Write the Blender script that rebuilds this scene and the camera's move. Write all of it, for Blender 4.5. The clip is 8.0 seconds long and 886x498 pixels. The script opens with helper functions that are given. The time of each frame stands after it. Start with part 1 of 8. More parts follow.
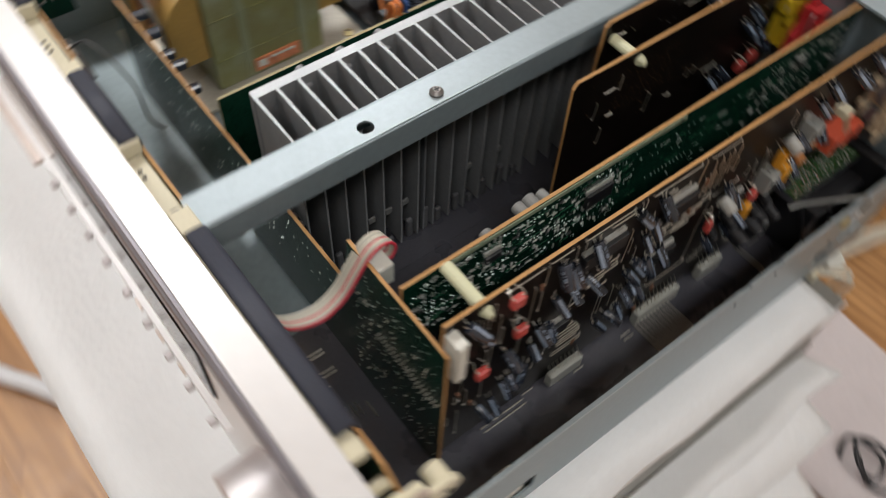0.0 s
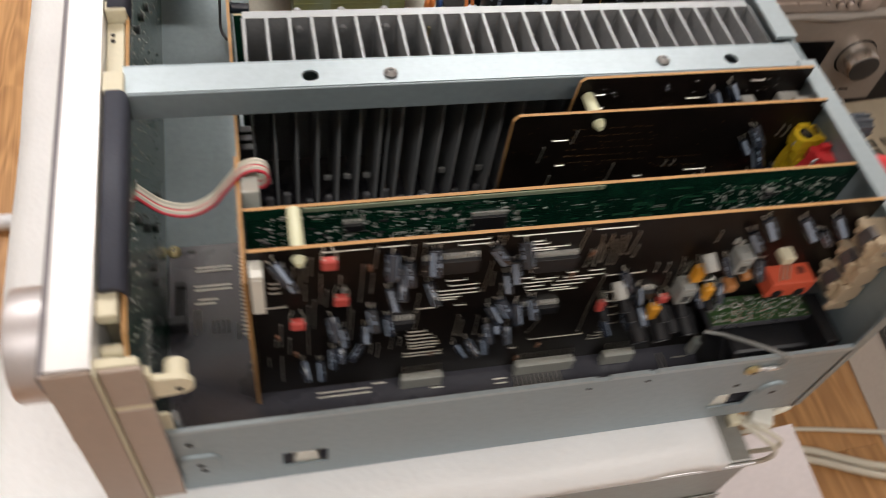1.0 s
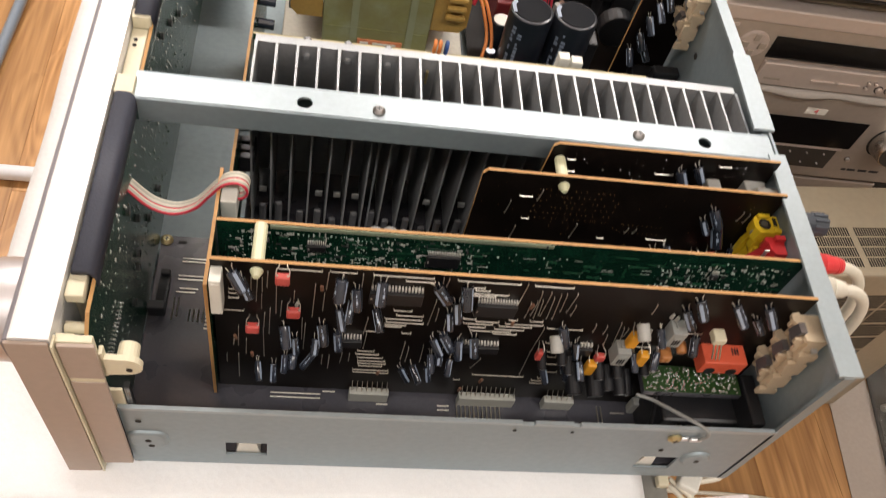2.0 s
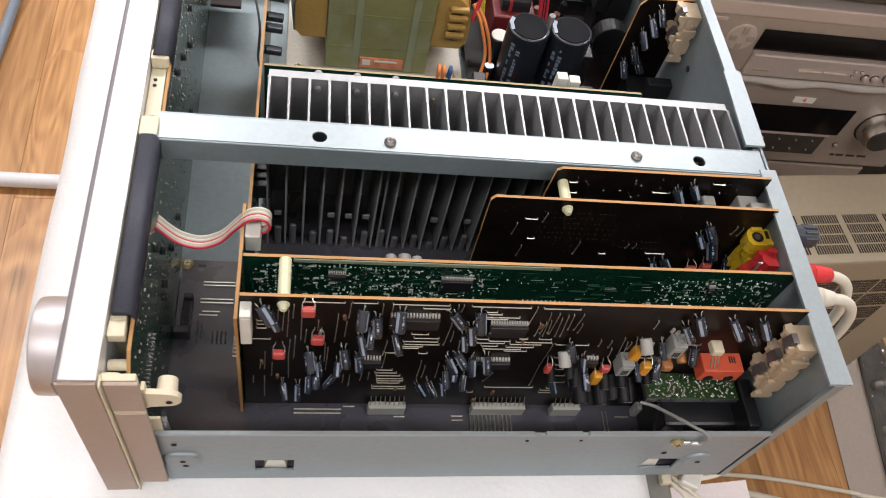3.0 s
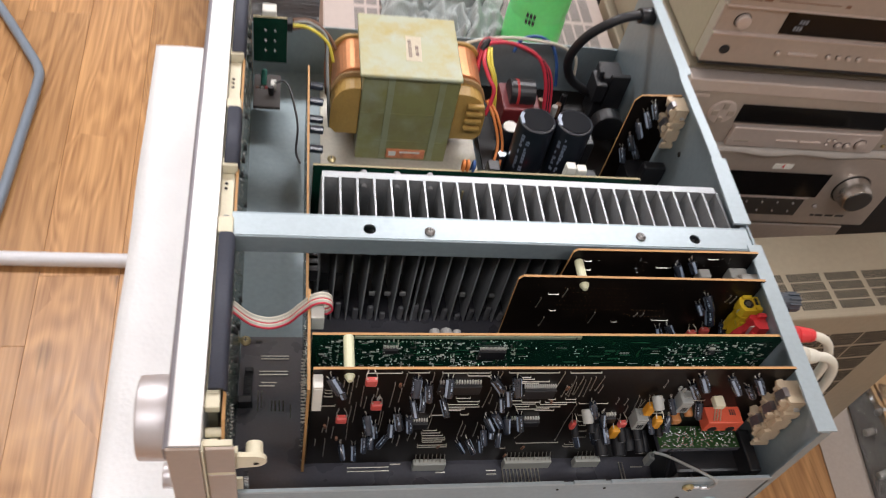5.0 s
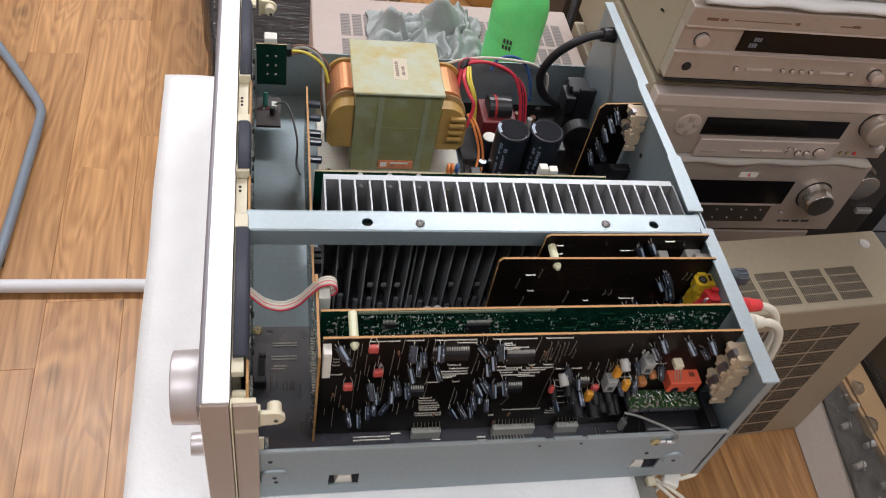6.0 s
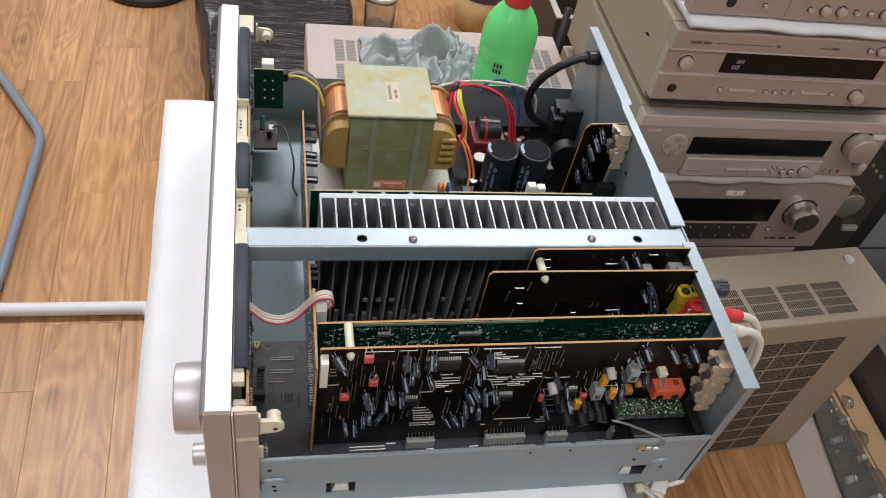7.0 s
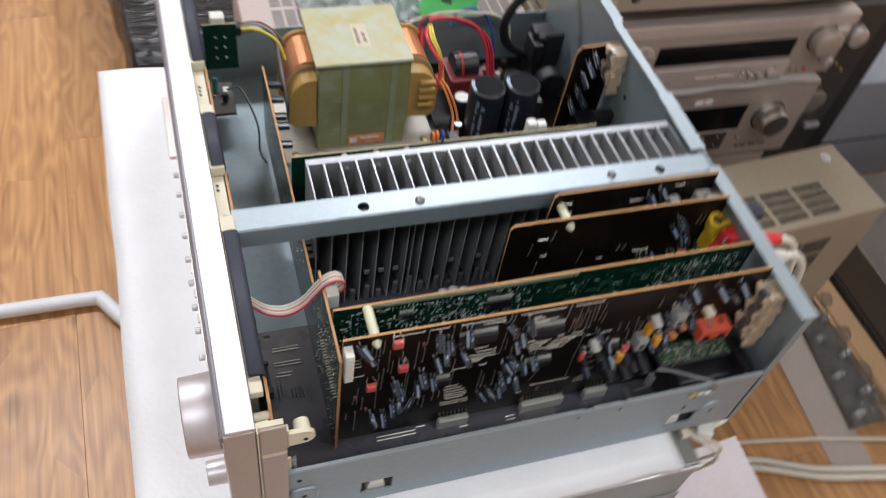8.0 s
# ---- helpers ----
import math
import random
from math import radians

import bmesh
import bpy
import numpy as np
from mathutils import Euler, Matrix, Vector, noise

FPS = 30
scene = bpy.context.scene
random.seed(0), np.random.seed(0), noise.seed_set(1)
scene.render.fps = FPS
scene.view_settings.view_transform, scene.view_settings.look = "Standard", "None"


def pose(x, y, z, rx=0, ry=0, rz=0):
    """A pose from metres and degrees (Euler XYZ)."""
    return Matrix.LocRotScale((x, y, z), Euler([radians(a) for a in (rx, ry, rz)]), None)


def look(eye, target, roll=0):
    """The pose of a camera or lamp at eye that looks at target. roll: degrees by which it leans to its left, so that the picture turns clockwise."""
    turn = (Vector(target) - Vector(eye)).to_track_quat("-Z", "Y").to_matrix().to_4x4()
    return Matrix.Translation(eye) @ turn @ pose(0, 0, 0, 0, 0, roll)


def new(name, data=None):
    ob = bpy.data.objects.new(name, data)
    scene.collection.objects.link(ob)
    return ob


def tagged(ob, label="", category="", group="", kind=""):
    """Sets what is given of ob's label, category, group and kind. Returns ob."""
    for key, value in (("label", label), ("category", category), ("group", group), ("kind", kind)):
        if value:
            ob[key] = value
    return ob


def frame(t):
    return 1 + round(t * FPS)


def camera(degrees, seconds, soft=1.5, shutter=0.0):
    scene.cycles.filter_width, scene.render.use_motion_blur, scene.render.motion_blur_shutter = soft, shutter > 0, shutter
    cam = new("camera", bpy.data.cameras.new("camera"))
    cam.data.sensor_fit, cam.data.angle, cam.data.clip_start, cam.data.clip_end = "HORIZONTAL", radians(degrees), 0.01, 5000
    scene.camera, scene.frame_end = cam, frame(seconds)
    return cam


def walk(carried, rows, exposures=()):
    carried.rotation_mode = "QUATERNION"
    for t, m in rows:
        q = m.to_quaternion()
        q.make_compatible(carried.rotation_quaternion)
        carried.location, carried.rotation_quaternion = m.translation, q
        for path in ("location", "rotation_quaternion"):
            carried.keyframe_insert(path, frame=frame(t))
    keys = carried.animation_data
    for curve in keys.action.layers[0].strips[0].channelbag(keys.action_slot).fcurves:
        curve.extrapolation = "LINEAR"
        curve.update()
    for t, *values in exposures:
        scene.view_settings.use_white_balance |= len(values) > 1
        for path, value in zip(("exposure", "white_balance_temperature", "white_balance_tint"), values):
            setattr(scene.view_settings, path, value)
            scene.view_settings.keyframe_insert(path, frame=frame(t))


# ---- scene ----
cam = camera(56.38, 8.0, soft=1.0, shutter=0.9)
PATH = [
    (0, (0.0236, -0.0681, 0.4028), (0.2479, 0.1937, -0.0882), 3.81),
    (0.2, (0.0474, -0.0958, 0.3969), (0.2369, 0.2039, -0.0871), 4.03),
    (0.5, (0.0797, -0.1220, 0.4013), (0.2275, 0.1991, -0.0835), 5.86),
    (0.7, (0.0986, -0.1330, 0.4004), (0.2339, 0.1992, -0.0806), 8.10),
    (1, (0.1239, -0.1439, 0.4092), (0.2504, 0.1887, -0.0738), 12.09),
    (1.5, (0.1542, -0.1552, 0.4230), (0.2644, 0.1811, -0.0616), 16.27),
    (2, (0.1551, -0.1542, 0.4450), (0.2546, 0.1868, -0.0386), 17.48),
    (2.2, (0.1564, -0.1461, 0.4531), (0.2535, 0.1893, -0.0348), 17.60),
    (3.3, (0.1365, -0.1508, 0.4761), (0.2445, 0.1768, -0.0149), 16.93),
    (3.5, (0.1364, -0.1554, 0.4761), (0.2420, 0.1738, -0.0143), 16.41),
    (4, (0.1341, -0.1607, 0.4801), (0.2382, 0.1712, -0.0088), 15.27),
    (4.5, (0.1276, -0.1468, 0.4966), (0.2329, 0.1937, 0.0140), 15.23),
    (4.7, (0.1158, -0.1548, 0.5098), (0.2244, 0.1951, 0.0346), 15.45),
    (5.8, (0.0904, -0.2305, 0.5621), (0.2102, 0.1489, 0.1129), 13.56),
    (6, (0.0891, -0.2403, 0.5640), (0.2088, 0.1400, 0.1156), 13.43),
    (6.5, (0.0896, -0.2548, 0.5704), (0.2099, 0.1319, 0.1277), 13.09),
    (7, (0.0867, -0.2597, 0.5771), (0.2099, 0.1330, 0.1405), 12.85),
    (7.5, (0.0819, -0.2534, 0.5734), (0.2141, 0.1359, 0.1364), 12.47),
    (7.7, (0.0739, -0.2368, 0.5667), (0.2175, 0.1405, 0.1228), 12.45),
    (7.9, (0.0585, -0.2050, 0.5466), (0.2167, 0.1481, 0.0881), 12.33),
    (8, (0.0551, -0.1975, 0.5329), (0.2175, 0.1516, 0.0727), 11.45),
]
EXPOSURES = [(0.0, -0.55, 6350, 10), (0.5, -0.52, 6380, 10), (1.0, -0.35, 6600, 12), (1.5, -0.02, 6950, 14), (2.0, 0.05, 6850, 14), (3.3, -0.03, 6250, 14), (4.7, -0.07, 6250, 14), (5.8, -0.30, 6080, 13), (8.0, -0.27, 5900, 12)]
walk(cam, [(t, look(eye, target, roll)) for t, eye, target, roll in PATH], EXPOSURES)

# ---- light and room tone ----
world = bpy.data.worlds.new("world")
scene.world = world
world.use_nodes = True
wbg = world.node_tree.nodes["Background"]
wbg.inputs[0].default_value = (0.75, 0.85, 1.0, 1)
wbg.inputs[1].default_value = 0.3


def area_lamp(name, loc, target, sx, sy, watts, colour):
    data = bpy.data.lights.new(name, "AREA")
    data.shape, data.size, data.size_y = "RECTANGLE", sx, sy
    data.energy, data.color = watts, colour
    ob = new(name, data)
    ob.matrix_world = look(loc, target)
    return ob


FLOOR = -0.62
CEIL = 1.85
LAMPS = ((-0.60, -0.75, 13.5), (0.95, -0.75, 15), (-0.60, 1.65, 37), (0.95, 1.65, 38), (-0.95, 4.60, 13))
for lx, ly, watts in LAMPS:
    area_lamp("ceiling_light_lamp", (lx, ly, CEIL - 0.09), (lx, ly, 0), 1.15, 0.3, watts, (1.0, 0.985, 0.96))

# ---- materials ----


def mat(name, colour, rough=0.5, metal=0.0, var=0.12, scale=40.0, bump=0.0, coat=0.0, fine=None, random_tint=0.0, spec=0.5):
    """A surface with blotches at one scale, grain at a finer one, and a little relief."""
    m = bpy.data.materials.new(name)
    m.use_nodes = True
    nt = m.node_tree
    b = nt.nodes["Principled BSDF"]
    b.inputs["Metallic"].default_value = metal
    b.inputs["Coat Weight"].default_value = coat
    b.inputs["Specular IOR Level"].default_value = spec
    tc = nt.nodes.new("ShaderNodeTexCoord")
    n1 = nt.nodes.new("ShaderNodeTexNoise")
    n1.inputs["Scale"].default_value = scale
    n1.inputs["Detail"].default_value = 3
    n2 = nt.nodes.new("ShaderNodeTexNoise")
    n2.inputs["Scale"].default_value = fine or scale * 14
    n2.inputs["Detail"].default_value = 2
    for n in (n1, n2):
        nt.links.new(tc.outputs["Object"], n.inputs["Vector"])
    add = nt.nodes.new("ShaderNodeMath")
    add.operation = "ADD"
    nt.links.new(n1.outputs["Fac"], add.inputs[0])
    nt.links.new(n2.outputs["Fac"], add.inputs[1])
    ramp = nt.nodes.new("ShaderNodeMapRange")
    ramp.inputs["From Min"].default_value, ramp.inputs["From Max"].default_value = 0.6, 1.4
    ramp.inputs["To Min"].default_value, ramp.inputs["To Max"].default_value = 1 - var, 1 + var
    nt.links.new(add.outputs[0], ramp.inputs["Value"])
    mul = nt.nodes.new("ShaderNodeMix")
    mul.data_type, mul.blend_type = "RGBA", "MULTIPLY"
    mul.inputs["Factor"].default_value = 1
    mul.inputs["A"].default_value = (*colour, 1)
    nt.links.new(ramp.outputs[0], mul.inputs["B"])
    out = mul.outputs["Result"]
    if random_tint:
        info = nt.nodes.new("ShaderNodeObjectInfo")
        r = nt.nodes.new("ShaderNodeMapRange")
        r.inputs["To Min"].default_value, r.inputs["To Max"].default_value = 1 - random_tint, 1 + random_tint
        nt.links.new(info.outputs["Random"], r.inputs["Value"])
        mul2 = nt.nodes.new("ShaderNodeMix")
        mul2.data_type, mul2.blend_type = "RGBA", "MULTIPLY"
        mul2.inputs["Factor"].default_value = 1
        nt.links.new(out, mul2.inputs["A"])
        nt.links.new(r.outputs[0], mul2.inputs["B"])
        out = mul2.outputs["Result"]
    nt.links.new(out, b.inputs["Base Color"])
    rr = nt.nodes.new("ShaderNodeMapRange")
    rr.inputs["To Min"].default_value, rr.inputs["To Max"].default_value = max(0.02, rough * 0.8), min(1, rough * 1.2)
    nt.links.new(n1.outputs["Fac"], rr.inputs["Value"])
    nt.links.new(rr.outputs[0], b.inputs["Roughness"])
    if bump:
        bp = nt.nodes.new("ShaderNodeBump")
        bp.inputs["Strength"].default_value = bump
        bp.inputs["Distance"].default_value = 0.002
        nt.links.new(n2.outputs["Fac"], bp.inputs["Height"])
        nt.links.new(bp.outputs[0], b.inputs["Normal"])
    return m


def wood_floor_mat():
    m = mat("oak_laminate", (0.5, 0.27, 0.1), 0.36, random_tint=0.12)
    nt = m.node_tree
    b = nt.nodes["Principled BSDF"]
    tc = nt.nodes.new("ShaderNodeTexCoord")
    info = nt.nodes.new("ShaderNodeObjectInfo")
    shift = nt.nodes.new("ShaderNodeVectorMath")
    shift.operation = "MULTIPLY_ADD"
    shift.inputs[1].default_value = (37, 53, 11)
    nt.links.new(info.outputs["Random"], shift.inputs[0])
    nt.links.new(tc.outputs["Object"], shift.inputs[2])
    mp = nt.nodes.new("ShaderNodeMapping")
    mp.inputs["Scale"].default_value = (8.0, 0.9, 1)
    nt.links.new(shift.outputs[0], mp.inputs["Vector"])
    big = nt.nodes.new("ShaderNodeTexNoise")
    big.inputs["Scale"].default_value, big.inputs["Detail"].default_value, big.inputs["Distortion"].default_value = 1.4, 2.2, 0.8
    nt.links.new(mp.outputs[0], big.inputs["Vector"])
    rings = nt.nodes.new("ShaderNodeMath")
    rings.operation = "MULTIPLY"
    rings.inputs[1].default_value = 70
    nt.links.new(big.outputs["Fac"], rings.inputs[0])
    sine = nt.nodes.new("ShaderNodeMath")
    sine.operation = "SINE"
    swirl = nt.nodes.new("ShaderNodeMath")
    swirl.operation = "ADD"
    nt.links.new(rings.outputs[0], swirl.inputs[0])
    nt.links.new(swirl.outputs[0], sine.inputs[0])
    mp2 = nt.nodes.new("ShaderNodeMapping")
    mp2.inputs["Scale"].default_value = (150, 4.5, 1)
    nt.links.new(shift.outputs[0], mp2.inputs["Vector"])
    fine = nt.nodes.new("ShaderNodeTexNoise")
    fine.inputs["Scale"].default_value, fine.inputs["Detail"].default_value = 1, 3
    nt.links.new(mp2.outputs[0], fine.inputs["Vector"])
    mp3 = nt.nodes.new("ShaderNodeMapping")
    mp3.inputs["Scale"].default_value = (11, 5.0, 1)
    nt.links.new(shift.outputs[0], mp3.inputs["Vector"])
    knot = nt.nodes.new("ShaderNodeTexVoronoi")
    knot.inputs["Scale"].default_value = 1.0
    nt.links.new(mp3.outputs[0], knot.inputs["Vector"])
    kr = nt.nodes.new("ShaderNodeMapRange")
    kr.inputs["From Min"].default_value, kr.inputs["From Max"].default_value = 0.04, 0.20
    kr.inputs["To Min"].default_value, kr.inputs["To Max"].default_value = 0.34, 1.0
    rough_edge = nt.nodes.new("ShaderNodeMath")
    rough_edge.operation = "MULTIPLY_ADD"
    rough_edge.inputs[1].default_value = 0.22
    rare = nt.nodes.new("ShaderNodeMapRange")
    rare.inputs["From Min"].default_value, rare.inputs["From Max"].default_value = 0.44, 0.50
    rare.inputs["To Min"].default_value, rare.inputs["To Max"].default_value = -0.09, 0.5
    hue = nt.nodes.new("ShaderNodeSeparateColor")
    nt.links.new(knot.outputs["Color"], hue.inputs[0])
    nt.links.new(hue.outputs[0], rare.inputs["Value"])
    away = nt.nodes.new("ShaderNodeMath")
    away.operation = "ADD"
    nt.links.new(knot.outputs["Distance"], away.inputs[0])
    nt.links.new(rare.outputs[0], away.inputs[1])
    nt.links.new(fine.outputs["Fac"], rough_edge.inputs[0])
    nt.links.new(away.outputs[0], rough_edge.inputs[2])
    nt.links.new(rough_edge.outputs[0], kr.inputs["Value"])
    near = nt.nodes.new("ShaderNodeMapRange")
    near.inputs["From Min"].default_value, near.inputs["From Max"].default_value = -0.05, 0.6
    near.inputs["To Min"].default_value, near.inputs["To Max"].default_value = 12.0, 0.0
    nt.links.new(away.outputs[0], near.inputs["Value"])
    nt.links.new(near.outputs[0], swirl.inputs[1])
    s1 = nt.nodes.new("ShaderNodeMath")
    s1.operation = "MULTIPLY_ADD"
    s1.inputs[1].default_value, s1.inputs[2].default_value = 0.075, 0.41
    nt.links.new(sine.outputs[0], s1.inputs[0])
    s2 = nt.nodes.new("ShaderNodeMath")
    s2.operation = "MULTIPLY_ADD"
    s2.inputs[1].default_value = 0.56
    nt.links.new(fine.outputs["Fac"], s2.inputs[0])
    nt.links.new(s1.outputs[0], s2.inputs[2])
    cr = nt.nodes.new("ShaderNodeValToRGB")
    cr.color_ramp.elements[0].position, cr.color_ramp.elements[0].color = 0.36, (0.215, 0.084, 0.024, 1)
    cr.color_ramp.elements[1].position, cr.color_ramp.elements[1].color = 0.95, (0.66, 0.366, 0.150, 1)
    nt.links.new(s2.outputs[0], cr.inputs[0])
    km = nt.nodes.new("ShaderNodeMix")
    km.data_type, km.blend_type = "RGBA", "MULTIPLY"
    km.inputs["Factor"].default_value = 1
    nt.links.new(cr.outputs[0], km.inputs["A"])
    nt.links.new(kr.outputs[0], km.inputs["B"])
    tint = nt.nodes.new("ShaderNodeMapRange")
    tint.inputs["To Min"].default_value, tint.inputs["To Max"].default_value = 0.86, 1.1
    nt.links.new(info.outputs["Random"], tint.inputs["Value"])
    tm = nt.nodes.new("ShaderNodeMix")
    tm.data_type, tm.blend_type = "RGBA", "MULTIPLY"
    tm.inputs["Factor"].default_value = 1
    nt.links.new(km.outputs["Result"], tm.inputs["A"])
    nt.links.new(tint.outputs[0], tm.inputs["B"])
    nt.links.new(tm.outputs["Result"], b.inputs["Base Color"])
    return m


def foam_mat():
    m = mat("foam_sheet", (0.94, 0.95, 0.955), 0.42, var=0.05, scale=30, bump=0.25, fine=1300)
    nt = m.node_tree
    b = nt.nodes["Principled BSDF"]
    b.inputs["Subsurface Weight"].default_value = 0.06
    b.inputs["Subsurface Radius"].default_value = (0.004, 0.004, 0.004)
    tc = nt.nodes.new("ShaderNodeTexCoord")
    cells = nt.nodes.new("ShaderNodeTexVoronoi")
    cells.inputs["Scale"].default_value = 260
    nt.links.new(tc.outputs["Object"], cells.inputs["Vector"])
    wide = nt.nodes.new("ShaderNodeTexNoise")
    wide.inputs["Scale"].default_value, wide.inputs["Detail"].default_value = 55, 5
    nt.links.new(tc.outputs["Object"], wide.inputs["Vector"])
    total = nt.nodes.new("ShaderNodeMath")
    total.operation = "MULTIPLY_ADD"
    total.inputs[1].default_value = 0.5
    nt.links.new(cells.outputs["Distance"], total.inputs[0])
    nt.links.new(wide.outputs["Fac"], total.inputs[2])
    bp = nt.nodes.new("ShaderNodeBump")
    bp.inputs["Strength"].default_value, bp.inputs["Distance"].default_value = 0.25, 0.002
    nt.links.new(total.outputs[0], bp.inputs["Height"])
    nt.links.new(bp.outputs[0], b.inputs["Normal"])
    return m


def patina_mat(name, base, stain, edge, lo, hi, scale):
    """Varnish over steel: two large stains over a base, broken up by fine noise."""
    m = mat(name, base, 0.42, var=0.1, scale=40, coat=0.15)
    nt = m.node_tree
    b = nt.nodes["Principled BSDF"]
    tc = nt.nodes.new("ShaderNodeTexCoord")
    out = None
    for i, (colour, off) in enumerate(((stain, 0.0), (edge, 7.3))):
        mp = nt.nodes.new("ShaderNodeMapping")
        mp.inputs["Location"].default_value = (off, off * 1.7, off)
        nt.links.new(tc.outputs["Object"], mp.inputs["Vector"])
        n = nt.nodes.new("ShaderNodeTexNoise")
        n.inputs["Scale"].default_value, n.inputs["Detail"].default_value, n.inputs["Roughness"].default_value = scale, 6, 0.62
        nt.links.new(mp.outputs[0], n.inputs["Vector"])
        r = nt.nodes.new("ShaderNodeMapRange")
        r.inputs["From Min"].default_value, r.inputs["From Max"].default_value = lo, hi
        nt.links.new(n.outputs["Fac"], r.inputs["Value"])
        mx = nt.nodes.new("ShaderNodeMix")
        mx.data_type = "RGBA"
        nt.links.new(r.outputs[0], mx.inputs["Factor"])
        if out is None:
            mx.inputs["A"].default_value = (*base, 1)
        else:
            nt.links.new(out, mx.inputs["A"])
        mx.inputs["B"].default_value = (*colour, 1)
        out = mx.outputs["Result"]
    nt.links.new(out, b.inputs["Base Color"])
    return m


def glass_mat(name, colour, rough=0.05):
    m = mat(name, colour, rough, var=0.03)
    b = m.node_tree.nodes["Principled BSDF"]
    b.inputs["Transmission Weight"].default_value = 0.95
    b.inputs["IOR"].default_value = 1.45
    return m


OAK = wood_floor_mat()
FOAM = foam_mat()
PLASTER = mat("wall_paint", (0.68, 0.67, 0.65), 0.8, var=0.05, scale=3, bump=0.15)
CEILPAINT = mat("ceiling_paint", (0.82, 0.82, 0.8), 0.85, var=0.03, scale=2)
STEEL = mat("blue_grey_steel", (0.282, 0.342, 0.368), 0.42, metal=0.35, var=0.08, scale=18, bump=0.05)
# Bottom plate steel, darkened to stand for the shade inside the chassis.
STEEL_BASE = mat("shaded_plate_steel", (0.245, 0.30, 0.315), 0.46, metal=0.3, var=0.1, scale=18, bump=0.05)
# Same steel in a paler copy for upward faces that catch the light.
STEEL_LIT = mat("lit_steel", (0.37, 0.435, 0.465), 0.36, metal=0.25, var=0.07, scale=25)
ALU = mat("cut_aluminium", (0.72, 0.73, 0.74), 0.36, metal=0.75, var=0.06, scale=60)
ALU_FIN = mat("dull_aluminium", (0.29, 0.295, 0.30), 0.42, metal=0.15, var=0.14, scale=30)
ALU_CUT = mat("sawn_aluminium", (0.34, 0.355, 0.365), 0.42, metal=0.6, var=0.08, scale=80)
CLIPMETAL = mat("dull_tinned_clip", (0.30, 0.28, 0.29), 0.38, metal=0.7, var=0.15, scale=120)
SILVER = mat("silver_panel", (0.88, 0.87, 0.87), 0.36, metal=0.35, var=0.03, scale=12, bump=0.04)
# Nose strip: silver darkened to grey for the edge's shade and dark reflection.
NOSE = mat("shaded_silver_nose", (0.30, 0.29, 0.32), 0.4, metal=0.5, var=0.05, scale=40)
KNOB = mat("silver_knob", (0.72, 0.69, 0.70), 0.47, metal=0.9, var=0.04, scale=20)
# Beige stands for shade on the end faces of panel and bracket.
BEIGE = mat("shaded_end_beige", (0.44, 0.35, 0.29), 0.5, var=0.05, scale=15, bump=0.08)
IVORY = mat("ivory_plastic", (0.74, 0.68, 0.5), 0.42, var=0.06, scale=40)
GASKET = mat("dark_gasket_tape", (0.045, 0.05, 0.072), 0.6, var=0.12, scale=60, bump=0.12)
PHENOLIC = mat("dark_board_mask", (0.0075, 0.0052, 0.0043), 0.36, var=0.5, scale=50, spec=0.16)
PHENOLIC_EDGE = mat("bare_board_edge", (0.50, 0.27, 0.10), 0.6, var=0.15, scale=120)
GREEN = mat("green_board_mask", (0.005, 0.033, 0.019), 0.24, var=0.45, scale=90, spec=0.35)
GREENEDGE = mat("green_board_edge", (0.42, 0.36, 0.2), 0.6, var=0.15, scale=120)
MAINBOARD = mat("grey_coated_board", (0.073, 0.072, 0.086), 0.28, var=0.14, scale=35, coat=0.7)
SOLDER = mat("solder", (0.72, 0.74, 0.74), 0.25, metal=0.9, var=0.08, scale=200)
WIRE = mat("tinned_wire", (0.60, 0.57, 0.50), 0.3, metal=0.85, var=0.05, scale=200)
CAPSKIN = mat("capacitor_sleeve", (0.026, 0.031, 0.044), 0.22, var=0.25, scale=120, coat=0.6, random_tint=0.5)
CAPTOP = mat("capacitor_can_end", (0.46, 0.5, 0.55), 0.3, metal=0.8, var=0.06, scale=200)
CAPSTRIPE = mat("capacitor_stripe", (0.30, 0.37, 0.48), 0.32, var=0.06, scale=200, coat=0.5)
REDFILM = mat("red_film", (0.58, 0.09, 0.075), 0.35, var=0.12, scale=100, random_tint=0.15)
BROWNORANGE = mat("brown_orange_body", (0.46, 0.19, 0.06), 0.45, var=0.12, scale=120)
ORANGE = mat("orange_dip", (0.8, 0.36, 0.03), 0.4, var=0.08, scale=100)
BLACKPL = mat("black_plastic", (0.016, 0.016, 0.018), 0.38, var=0.25, scale=60)
GREYPL = mat("grey_plastic", (0.46, 0.46, 0.43), 0.45, var=0.08, scale=70)
WHITEPL = mat("white_nylon", (0.78, 0.77, 0.7), 0.42, var=0.05, scale=60)
POSTPL = mat("glow_ivory_nylon", (0.74, 0.74, 0.5), 0.4, var=0.05, scale=60)
REDPL = mat("red_plastic", (0.7, 0.045, 0.05), 0.35, var=0.08, scale=60)
REDORANGE = mat("orange_red_plastic", (0.72, 0.12, 0.06), 0.4, var=0.06, scale=60)
YELLOW = mat("yellow_plastic", (0.8, 0.55, 0.03), 0.4, var=0.08, scale=60)
TAN = mat("tan_terminal_plastic", (0.66, 0.53, 0.37), 0.5, var=0.1, scale=90)
SCREW = mat("dark_screw", (0.2, 0.19, 0.18), 0.35, metal=0.9, var=0.15, scale=200)
BRASS = mat("yellow_zinc_screw", (0.62, 0.52, 0.28), 0.35, metal=0.85, var=0.12, scale=200)
